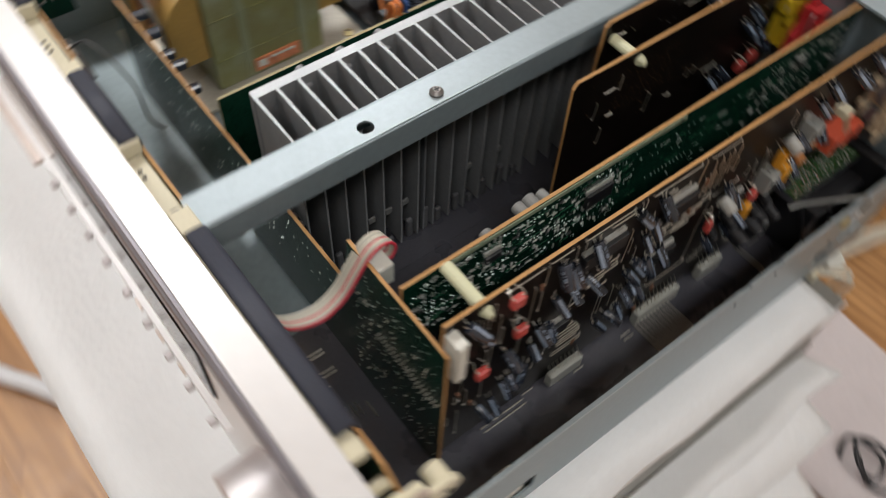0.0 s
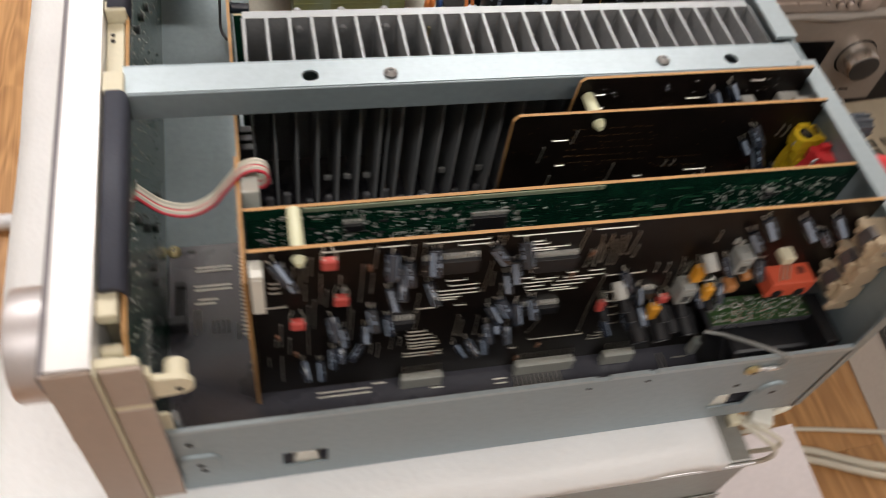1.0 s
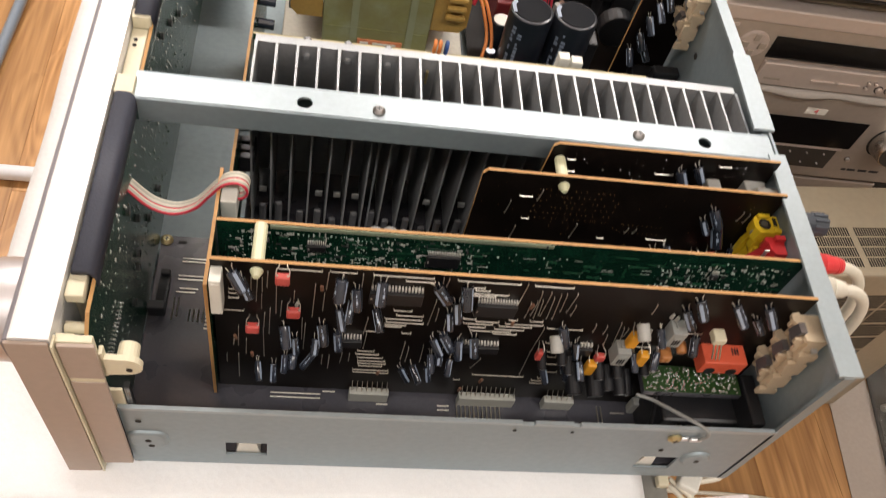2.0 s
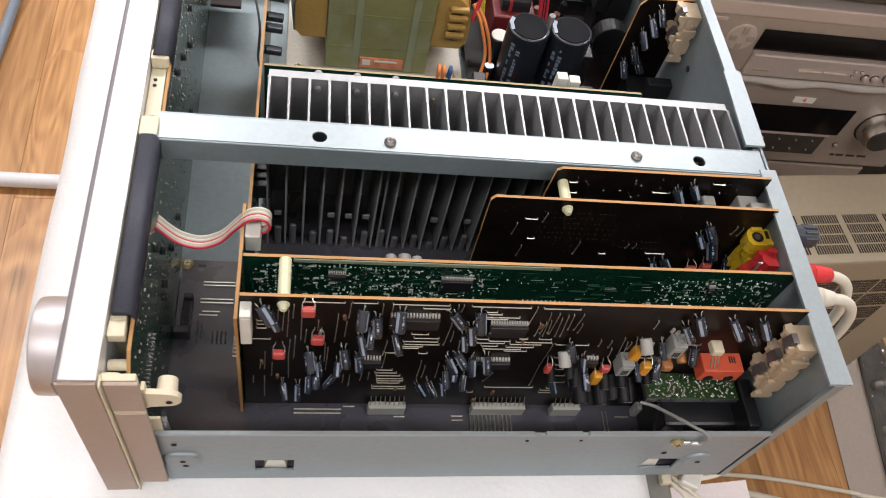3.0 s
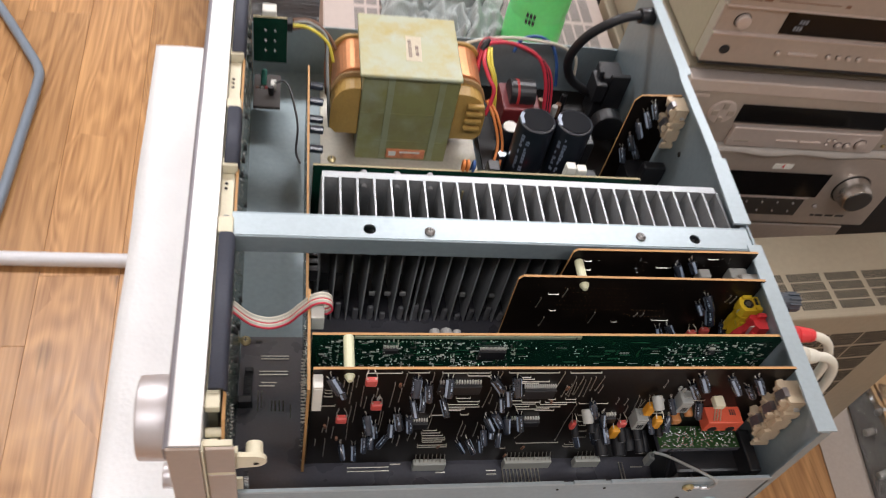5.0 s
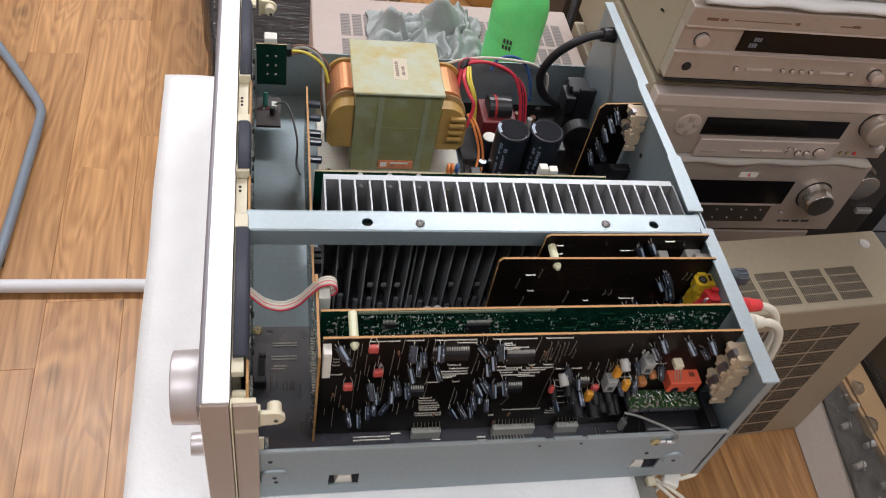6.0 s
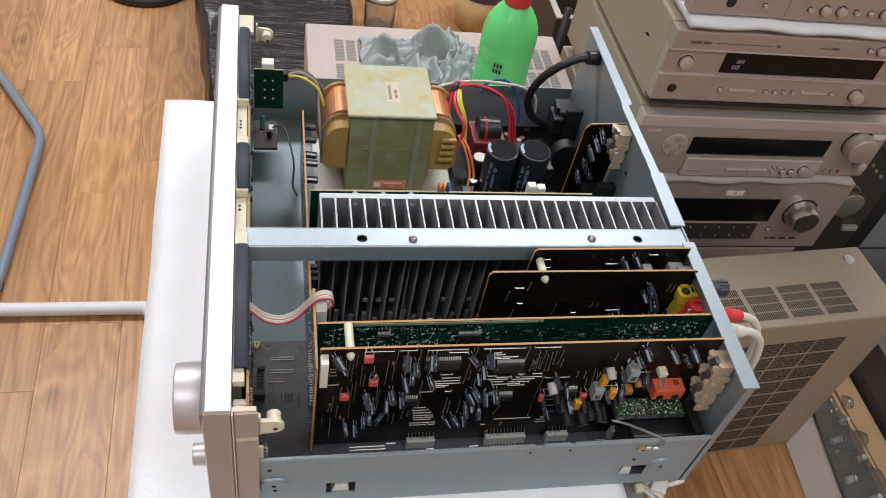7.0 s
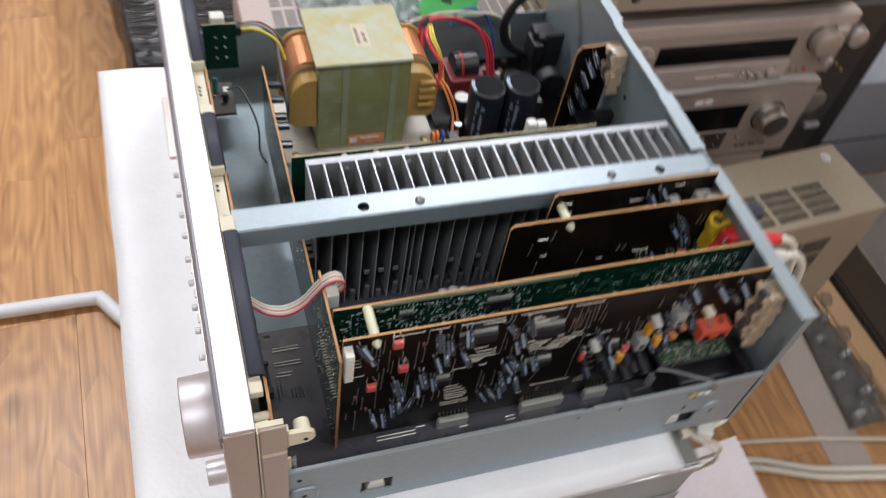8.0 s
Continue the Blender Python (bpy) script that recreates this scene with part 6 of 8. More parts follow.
CAPBIG = mat("big_black_sleeve", (0.014, 0.017, 0.024), 0.3, var=0.15, scale=60, coat=0.2)
BIGPRINT = mat("dim_sleeve_print", (0.24, 0.29, 0.38), 0.4)
CAPBIGTOP = mat("big_black_top", (0.008, 0.009, 0.012), 0.65, var=0.12, scale=60, spec=0.12)
for cx in (0.2965, 0.3278):
    c = big_cap(cx, 0.297, 0.0152, 0.0945, CAPBIGTOP, "tall black reservoir capacitor with pale print")
    bm = bmesh.new()
    # pale print on the sleeve, turned towards the front
    for a in (-2.50, -2.16):
        z = 0.050
        while z < 0.086:
            run = random.uniform(0.0016, 0.0040)
            w = random.choice((0.10, 0.16, 0.20))
            vs = [bm.verts.new((cx + 0.01535 * math.cos(q), 0.297 + 0.01535 * math.sin(q), zz)) for q, zz in ((a, z), (a + w, z), (a + w, z + run), (a, z + run))]
            bm.faces.new(vs)
            z += run + random.choice((0.0007, 0.0007, 0.0035))
    part("print_bars", bm, BIGPRINT, c, "pale print bars", kind="stuff")
    bm = bmesh.new()
    vs = [bm.verts.new((cx + rr * math.cos(a), 0.297 + rr * math.sin(a), 0.0952)) for a, rr in ((2.5, 0.0146), (2.9, 0.0146), (3.5, 0.0146), (3.5, 0.0118), (2.9, 0.0118), (2.5, 0.0118))]
    bm.faces.new(vs)
    part("stripe_end", bm, CAPSTRIPE, c, "pale blue stripe end")
big_cap(0.284, 0.318, 0.0075, 0.066, WHITEPL, "small black capacitor with pale top")
big_cap(0.277, 0.300, 0.004, 0.052, CAPTOP, "small black capacitor")
bm = bmesh.new()
box(bm, 0.285, 0.319, 0.350, 0.386, 0.0318, 0.056, 0.0015)
ch = part("choke", bm, mat("dark_red_plastic", (0.17, 0.022, 0.024), 0.4, var=0.12), ps, "dark red line choke")
bm = bmesh.new()
cyl(bm, (0.291, 0.370, 0.058), (0.314, 0.370, 0.058), 0.0125, 24, bev=0.001)
part("choke_coil", bm, BLACKPL, ch, "black wound coil")
part("choke_band", cyl(bmesh.new(), (0.2965, 0.370, 0.058), (0.2995, 0.370, 0.058), 0.0129, 24, bev=0.001), mat("deep_red_band", (0.4, 0.03, 0.03), 0.4), ch, "red band")
for x, y, dx, dy, h in ((0.3465, 0.305, 0.010, 0.018, 0.04), (0.268, 0.285, 0.010, 0.012, 0.022), (0.345, 0.272, 0.012, 0.01, 0.03), (0.325, 0.26, 0.03, 0.008, 0.025), (0.285, 0.262, 0.02, 0.01, 0.018)):
    part("power_part", bx(x - dx / 2, x + dx / 2, y - dy / 2, y + dy / 2, 0.0318, 0.0318 + h, 0.001), BLACKPL, ps, "black component")
for i in range(6):
    bm = cyl(bmesh.new(), (0.318 + i * 0.006, 0.365 + (i % 3) * 0.008, 0.0318), (0.318 + i * 0.006, 0.365 + (i % 3) * 0.008, 0.046 + (i % 2) * 0.004), 0.0028, 12, bev=0.0005)
    part("small_part", bm, [GREYPL, BROWNWIRE, BLACKPL][i % 3], ps)
for i in range(3):
    bm = cyl(bmesh.new(), (0.284 + i * 0.005, 0.276 - i * 0.004, 0.04), (0.288 + i * 0.005, 0.272, 0.052), 0.0024, 10, bev=0.0005)
    part("small_part", bm, REDFILM, ps)
bm = bmesh.new()
box(bm, 0.372, 0.392, 0.368, 0.392, 0.0318, 0.083, 0.0015)
box(bm, 0.366, 0.376, 0.362, 0.384, 0.060, 0.079, 0.001)
box(bm, 0.378, 0.395, 0.364, 0.369, 0.052, 0.088, 0.0008)
box(bm, 0.369, 0.373, 0.372, 0.380, 0.079, 0.086, 0.0008)
part("switch_block", bm, BLACKPL, ps, "black mains switch block")
bm = bmesh.new()
tube(bm, [(0.3985, 0.382, 0.1405), (0.383, 0.379, 0.142), (0.366, 0.376, 0.1375), (0.3475, 0.378, 0.1185), (0.3405, 0.382, 0.094), (0.3455, 0.386, 0.073), (0.357, 0.388, 0.058), (0.378, 0.386, 0.048)], 0.0041, 14, 10)
cord = part("mains_cord", bm, BLACKPL, rec, "thick black mains cord curving in from the rear panel", smooth=True)
part("strain_relief", cyl(bmesh.new(), (0.386, 0.3795, 0.1418), (0.3995, 0.382, 0.1405), 0.0064, 18, 0.0074, bev=0.0006), BLACKPL, cord, "black strain relief")
bm = cyl(bmesh.new(), (0.377, 0.333, 0.055), (0.377, 0.346, 0.055), 0.014, 26, bev=0.001)
part("toroid", bm, BLACKPL, ps, "dark round component")

# tuner-style board at the rear with its own terminal
b5 = face_board("circuit_board", [(0.3605, 0.036), (0.3975, 0.036), (0.3975, 0.1405), (0.3655, 0.1385), (0.3615, 0.133)], "y", 0.283, 0.2846, [PHENOLIC, PHENOLIC_EDGE], rec, "dark board with terminal block by the rear panel")
for a, b, r in (((0.3760, 0.1340), (0.3790, 0.2725, 0.1250), 0.0024), ((0.3725, 0.1255), (0.3765, 0.2722, 0.1160), 0.0026), ((0.3700, 0.1140), (0.3735, 0.2722, 0.1045), 0.0026), ((0.3685, 0.1000), (0.3720, 0.2722, 0.0905), 0.0026), ((0.3740, 0.0905), (0.3790, 0.2722, 0.0820), 0.0025), ((0.3665, 0.0860), (0.3690, 0.2722, 0.0765), 0.0024)):
    lean_cap(b5, (a[0], 0.2805, a[1]), b, r)
terminal_block(0.3845, 0.3988, 0.2660, 0.282, 0.107, 0.140, 2, rec)
bm = bmesh.new()
box(bm, 0.372, 0.396, 0.262, 0.281, 0.033, 0.072, 0.001)
box(bm, 0.380, 0.398, 0.256, 0.264, 0.033, 0.088, 0.001)
part("jack_housing", bm, BLACKPL, b5, "black jack housing")

# ---- what the receiver stands on ----


def foam_sheet(x0, x1, y0, y1, z0, z1, seed, droop=0.0, label="white soft foam packing sheet under the receiver", slant=0.0):
    """A soft sheet with wavy edges, a little thickness and an uneven surface."""
    bm = bmesh.new()
    nx, ny = 40, 44
    top, low = [], []
    for j in range(ny + 1):
        for i in range(nx + 1):
            u, v = i / nx, j / ny
            x = x0 - slant * v + (x1 - x0 + slant * v) * u + 0.0018 * noise.noise((u * 3, v * 5, seed)) * (abs(u - 0.5) * 2) ** 4
            y = y0 + (y1 - y0) * v + 0.005 * noise.noise((u * 6, v * 2, seed + 9)) * (abs(v - 0.5) * 2) ** 4
            edge = min(u * (x1 - x0), (1 - u) * (x1 - x0), v * (y1 - y0), (1 - v) * (y1 - y0))
            rnd = 0.004 * max(0.0, 1 - edge / 0.006) ** 2
            dz = 0.0007 * noise.noise((x * 30, y * 30, seed)) - droop * max(0.0, (0.0 - y) / 0.1) ** 2
            if y < 0.0:
                dz += 0.0025 * noise.noise((x * 14, y * 9, seed + 4)) * min(1, -y / 0.03)
            top.append(bm.verts.new((x, y, z1 + dz - rnd)))
            low.append(bm.verts.new((x, y, z0 + dz + rnd * 0.5)))
    w = nx + 1
    for j in range(ny):
        for i in range(nx):
            a = j * w + i
            bm.faces.new((top[a], top[a + 1], top[a + 1 + w], top[a + w]))
            bm.faces.new((low[a + w], low[a + 1 + w], low[a + 1], low[a]))
    rim = [i for i in range(nx)] + [nx + j * w for j in range(ny)] + [ny * w + i for i in range(nx, 0, -1)] + [j * w for j in range(ny, 0, -1)]
    for a, b in zip(rim, rim[1:] + rim[:1]):
        bm.faces.new((top[a], low[a], low[b], top[b]))
    single("foam_sheet", bm, FOAM, label, "foam sheet", "foam sheets", smooth=True)


foam_sheet(-0.0078, 0.3515, -0.024, 0.450, 0.0045, 0.0212, 1.0, slant=0.0108)
foam_sheet(0.03, 0.372, -0.047, 0.43, -0.0720, -0.0595, 2.0, -0.08, "white foam packing sheet between the stacked units")
foam_sheet(0.04, 0.362, -0.066, 0.42, -0.0850, -0.0725, 3.0, 0.020, "white foam packing sheet sagging at its free edge")
foam_sheet(0.05, 0.335, -0.170, 0.41, -0.0980, -0.0855, 4.0, 0.030, "white foam packing sheet hanging down in front")


def plain_unit(x0, x1, y0, y1, z0, z1, case, label, group, face=None):
    """A closed hi-fi unit: case, front, feet."""
    t = thing("stacked_receiver", ((x0 + x1) / 2, (y0 + y1) / 2, z0), label, "receiver", group)
    part("case", bx(x0, x1, y0 + 0.012, y1, z0 + 0.012, z1, 0.003), case, t)
    part("front", bx(x0 - 0.003, x1 + 0.003, y0, y0 + 0.0118, z0 + 0.008, z1 - 0.001, 0.002), face or case, t)
    for fx in (x0 + 0.04, x1 - 0.04):
        for fy in (y0 + 0.05, y1 - 0.05):
            part("foot", cyl(bmesh.new(), (fx, fy, z0), (fx, fy, z0 + 0.012), 0.018, 16), BLACKPL, t)
    return t


pl = thing("slim_player", (0.21, 0.2, -0.0595), "slim grey metal disc player directly under the foam sheet", "player", "supporting stack")
part("case", bx(0.035, 0.3725, -0.0205, 0.43, -0.0585, 0.0040, 0.0015), PLAYERCASE, pl)
# Bright strip added to paint the glint along the player's upper edge.
part("edge_glint", bx(0.0345, 0.3732, -0.0224, -0.0207, 0.0005, 0.0038, 0.0006), ALU, pl, "bright strip added for the glint on the edge")
part("lower_lip", bx(0.0345, 0.3732, -0.0218, -0.0207, -0.0585, -0.046, 0.0005), PLAYERCASE, pl)
SUPPORT_TOP = -0.0985
h3 = (SUPPORT_TOP - FLOOR) / 3
for i in range(3):
    z0, z1 = FLOOR + i * h3, FLOOR + (i + 1) * h3
    t = thing("supporting_receiver", (0.19, 0.2, z0), "closed bronze metal receiver in the stack under the opened one", "receiver", "supporting stack")
    part("case", bx(0.03, 0.372, 0.005, 0.425, z0 + 0.012, z1, 0.0025), CHAMP_CASE, t)
    part("rear_panel", bx(0.3722, 0.3745, 0.01, 0.42, z0 + 0.014, z1 - 0.003, 0.0005), STEEL, t)
    for fx in (0.07, 0.33):
        for fy in (0.05, 0.38):
            part("foot", cyl(bmesh.new(), (fx, fy, z0), (fx, fy, z0 + 0.012), 0.018, 16), BLACKPL, t)

# carton with a wrapping sheet beside the stack, cream cables
ct = thing("carton", (0.475, -0.18, FLOOR), "brown cardboard carton beside the stack", "carton")
part("carton_body", bx(0.400, 0.550, -0.42, 0.060, FLOOR, -0.231, 0.002), CARD, ct)
part("carton_flap", bx(0.401, 0.4745, -0.42, 0.059, -0.2308, -0.2280, 0.0006), CARD, ct)
part("carton_flap", bx(0.4755, 0.549, -0.42, 0.059, -0.2308, -0.2280, 0.0006), CARD, ct)
bm = bmesh.new()
vs = []
for j in range(21):
    for i in range(17):
        u, v = i / 16, j / 20
        x = 0.374 + 0.188 * u - 0.018 * v * u
        y = 0.060 + 0.016 * u - 0.46 * v
        lift = max(0.0, (0.42 - x) / 0.05)
        vs.append((x, y + 0.004 * noise.noise((u * 3, v * 4, 3)), -0.2262 + 0.06 * lift ** 1.5 + 0.005 * abs(noise.noise((u * 4, v * 5, 1)))))
grid = [bm.verts.new(v) for v in vs] + [bm.verts.new((v[0], v[1], v[2] - 0.0009)) for v in vs]
for j in range(20):
    for i in range(16):
        a = j * 17 + i
        bm.faces.new((grid[a], grid[a + 1], grid[a + 18], grid[a + 17]))
        b = a + 357
        bm.faces.new((grid[b + 17], grid[b + 18], grid[b + 1], grid[b]))
single("wrapping_sheet", bm, PAPER, "pinkish-white wrapping sheet lying over a carton", "paper sheet", smooth=True)


def cable(name, pts, r, material, label, category="cable", group=""):
    single(name, tube(bmesh.new(), pts, r, 12, 8), material, label, category, group, smooth=True)


cable("cable", [(0.40, 0.19, -0.45), (0.52, 0.20, -0.56), (0.66, 0.212, FLOOR + 0.005), (0.81, 0.205, FLOOR + 0.005), (0.96, 0.180, FLOOR + 0.005), (1.00, 0.171, FLOOR + 0.005), (1.30, 0.12, FLOOR + 0.005), (1.6, 0.2, FLOOR + 0.005)], 0.0032, CREAM, "cream round cable lying on the wooden floor", group="floor cables")
cable("cable", [(0.40, 0.12, -0.50), (0.62, 0.12, FLOOR + 0.006), (0.74, 0.18, FLOOR + 0.006), (0.827, 0.172, FLOOR + 0.006), (0.89, 0.148, FLOOR + 0.006), (0.935, 0.132, FLOOR + 0.006), (1.034, 0.110, FLOOR + 0.006), (1.15, 0.085, FLOOR + 0.006), (1.5, 0.08, FLOOR + 0.006)], 0.0055, CREAM, "cream cable lying on the wooden floor", group="floor cables")
cable("cable", [(0.40, 0.10, -0.52), (0.64, 0.105, FLOOR + 0.006), (0.75, 0.166, FLOOR + 0.006), (0.827, 0.158, FLOOR + 0.006), (0.89, 0.134, FLOOR + 0.006), (0.935, 0.118, FLOOR + 0.006), (1.034, 0.096, FLOOR + 0.006), (1.18, 0.065, FLOOR + 0.006), (1.5, 0.05, FLOOR + 0.006)], 0.0055, CREAM, "cream cable lying on the wooden floor", group="floor cables")
TANGLE = [(-0.022, 0.03, 0.0), (0.0, 0.04, 0.012), (0.018, 0.02, 0.006), (0.008, -0.01, 0.015), (-0.014, -0.02, 0.006), (-0.022, 0.005, 0.014), (0.0, 0.03, 0.022), (0.024, 0.005, 0.014), (0.014, -0.035, 0.006), (-0.01, -0.04, 0.001), (-0.022, -0.015, 0.001), (-0.012, 0.015, 0.017)]
cable("cable", [(0.456 + 0.6 * a, -0.100 + 0.6 * b, -0.2225 + 0.7 * c) for a, b, c in TANGLE], 0.0019, BLACKPL, "tangled black cable on the wrapping sheet")
# ivory plugs and leads tucked under the rear corner
ll = thing("loose_lead", (0.385, 0.005, 0.0042), "cream leads with white plugs tucked under the rear of the receiver", "cable")
part("plug", bx(-0.006, 0.006, -0.007, 0.007, 0.0, 0.010, 0.0015), WHITEPL, ll, "white plug", basis=Matrix.Translation((0.3835, 0.0020, 0.0042)) @ Matrix.Rotation(radians(-28), 4, "Z"))
part("plug", bx(0.3650, 0.3715, -0.0010, 0.0055, 0.0042, 0.0100, 0.001), IVORY, ll, "small ivory plug")
for y0, r, pts in ((0.002, 0.0015, [(0.372, 0.000, 0.0075), (0.380, -0.010, 0.0080), (0.392, -0.014, -0.004), (0.404, -0.008, -0.04), (0.42, 0.02, -0.13), (0.45, 0.08, -0.25), (0.50, 0.12, -0.45), (0.6, 0.15, FLOOR + 0.004)]), (0.004, 0.0015, [(0.373, 0.004, 0.0070), (0.383, -0.006, 0.0078), (0.397, -0.010, -0.004), (0.410, -0.002, -0.04), (0.43, 0.03, -0.13), (0.46, 0.085, -0.25), (0.51, 0.12, -0.45), (0.61, 0.14, FLOOR + 0.004)]), (0.006, 0.0019, [(0.389, 0.002, 0.009), (0.405, 0.006, 0.006), (0.42, 0.02, -0.02), (0.45, 0.06, -0.12), (0.50, 0.10, -0.3), (0.56, 0.13, -0.5), (0.66, 0.16, FLOOR + 0.004)])):
    part("cord", tube(bmesh.new(), pts, r, 10), CREAM, ll, smooth=True)

# white bent tube and grey chair runner on the floor to the front
bm = tube(bmesh.new(), [(-0.9, 0.672, FLOOR + 0.013), (-0.34, 0.669, FLOOR + 0.013), (-0.140, 0.669, FLOOR + 0.013), (-0.119, 0.664, FLOOR + 0.013), (-0.10, 0.636, FLOOR + 0.013), (-0.075, 0.60, FLOOR + 0.013), (0.0, 0.47, FLOOR + 0.013)], 0.0118, 16, 8)
single("white_tube", bm, WHITETUBE, "white lacquered bent steel tube on the floor", "tube", smooth=True)
ch_ = thing("chair_frame", (-0.5, 0.9, FLOOR), "grey lacquered tubular chair base standing on the floor", "chair")
bm = tube(bmesh.new(), [(-0.43, 0.35, FLOOR + 0.012), (-0.385, 0.55, FLOOR + 0.012), (-0.369, 0.75, FLOOR + 0.012), (-0.365, 0.95, FLOOR + 0.012), (-0.364, 1.08, FLOOR + 0.012), (-0.371, 1.123, FLOOR + 0.012), (-0.400, 1.176, FLOOR + 0.012), (-0.478, 1.304, FLOOR + 0.012), (-0.62, 1.52, FLOOR + 0.012)], 0.0092, 16, 8)
part("runner", bm, TUBEGREY, ch_, smooth=True)
bm = tube(bmesh.new(), [(-0.43, 0.35, FLOOR + 0.012), (-0.48, 0.28, FLOOR + 0.10), (-0.55, 0.30, FLOOR + 0.4)], 0.0092, 16, 8)
part("leg", bm, TUBEGREY, ch_, smooth=True)
bm = cyl(bmesh.new(), (-0.370, 0.72, FLOOR), (-0.370, 0.74, FLOOR + 0.006), 0.008, 10)
part("glide", bm, BLACKPL, ch_)


# ---- stack of receivers behind ----
def vent_mesh(boxes):
    verts, faces = [], []
    for (x0, x1, y0, y1, z0, z1) in boxes:
        n = len(verts)
        verts += [(x0, y0, z0), (x1, y0, z0), (x1, y1, z0), (x0, y1, z0), (x0, y0, z1), (x1, y0, z1), (x1, y1, z1), (x0, y1, z1)]
        faces += [(n, n + 3, n + 2, n + 1), (n + 4, n + 5, n + 6, n + 7), (n, n + 1, n + 5, n + 4), (n + 1, n + 2, n + 6, n + 5), (n + 2, n + 3, n + 7, n + 6), (n + 3, n, n + 4, n + 7)]
    me = bpy.data.meshes.new("vent_slot")
    me.from_pydata(verts, [], faces)
    return me


def stack_unit(x0, x1, y0, y1, z0, z1, label, case, bands):
    t = thing("stacked_receiver", ((x0 + x1) / 2, (y0 + y1) / 2, z0), label, "receiver", "receiver stack")
    part("case", bx(x0, x1, y0 + 0.02, y1, z0 + 0.006, z1, 0.003), case, t)
    for a, b, d, mm in bands:
        part("front_band", bx(x0 - 0.001, x1 + 0.001, y0 - d, y0 + 0.0198, a, b, 0.0022), mm, t)
    for fx in (x0 + 0.05, x1 - 0.05):
        part("foot", cyl(bmesh.new(), (fx, y0 + 0.06, z0 - 0.004), (fx, y0 + 0.06, z0 + 0.006), 0.02, 16), BLACKPL, t)
    return t


def knob(t, x, y, z, r, d, mm=KNOB, name="knob"):
    ring = cyl(bmesh.new(), (x, y, z), (x, y - 0.0004, z), r + min(0.0012, r * 0.3), 28)
    part("knob_gap", ring, VENTDARK, t)
    part(name, cyl(bmesh.new(), (x, y, z), (x, y - d, z), r, 32, r * 0.96, bev=min(r, d) * 0.14), mm, t, smooth=True)


def bars(t, rows, mm):
    bm = bmesh.new()
    for x0, x1, y, z0, z1 in rows:
        box(bm, x0, x1, y - 0.0006, y, z0, z1)
    part("print_bars", bm, mm, t, kind="stuff")


FY = 0.60
# lowest, with large knob and tag
u3 = stack_unit(0.6004, 1.0140, FY, 0.95, -0.376, -0.222, "champagne receiver with dark display and large silver volume knob", CHAMP_CASE, [(-0.372, -0.223, 0.0, CHAMP)])
part("display", bx(0.6984, 0.8965, FY - 0.0012, FY - 0.0001, -0.309, -0.2585, 0.0004), WINDOW, u3, "black display window")
part("trim", bx(0.6924, 0.8867, FY - 0.002, FY - 0.0001, -0.3135, -0.3105, 0.0005), CHAMP_LIGHT, u3)
part("control_strip", bx(0.6971, 0.882, FY - 0.001, FY - 0.0001, -0.352, -0.3145, 0.0004), mat("dark_bronze", (0.07, 0.062, 0.055), 0.4, metal=0.3), u3, "dark bronze control strip")
for i in range(6):
    for zz in (-0.322, -0.341):
        knob(u3, 0.7351 + i * 0.026, FY - 0.001, zz, 0.0013, 0.003, KNOB, "button")
CHROME = mat("brushed_chrome", (0.55, 0.54, 0.53), 0.24, metal=1.0, var=0.05, scale=60)
CHROMEFACE = mat("dark_turned_face", (0.16, 0.155, 0.15), 0.35, metal=0.9, var=0.08, scale=60)
part("knob_gap", cyl(bmesh.new(), (0.9450, FY - 0.0001, -0.288), (0.9450, FY - 0.0005, -0.288), 0.0295, 36), VENTDARK, u3)
big_knob = part("volume_knob", cyl(bmesh.new(), (0.9450, FY - 0.0001, -0.288), (0.9450, FY - 0.0260, -0.288), 0.0280, 48, 0.0222, bev=0.0006), CHROME, u3, "brushed chrome volume knob", smooth=True)
part("knob_face", cyl(bmesh.new(), (0.9450, FY - 0.0261, -0.288), (0.9450, FY - 0.0266, -0.288), 0.0208, 40, 0.0204), CHROMEFACE, big_knob, "dark turned face")
knob(u3, 0.9057, FY - 0.0001, -0.328, 0.003, 0.004, KNOB, "button")
bars(u3, [(0.9104, 0.9171, FY, -0.352, -0.348), (0.9199, 0.9322, FY, -0.352, -0.348), (0.937, 0.9503, FY, -0.352, -0.348), (0.955, 0.9692, FY, -0.352, -0.348)], INK)
tag = single("price_tag", bx(0.7929, 0.8232, FY - 0.0015, FY - 0.0006, -0.2505, -0.2405), PAPERLABEL, "small white paper tag with a red numeral, stuck on a receiver", "tag")


def text_mesh(body, size, depth=0.0002):
    cu = bpy.data.curves.new("text", "FONT")
    cu.body, cu.size, cu.extrude, cu.align_x, cu.align_y = body, size, depth, "CENTER", "CENTER"
    tmp = bpy.data.objects.new("text", cu)
    me = bpy.data.meshes.new_from_object(tmp)
    bpy.data.objects.remove(tmp)
    return me


me = text_mesh("4", 0.011)
me.materials.append(REDPL)
part("numeral", me, None, tag, basis=Matrix.Translation((0.8081, FY - 0.0017, -0.2455)) @ Matrix.Rotation(radians(90), 4, "X"))

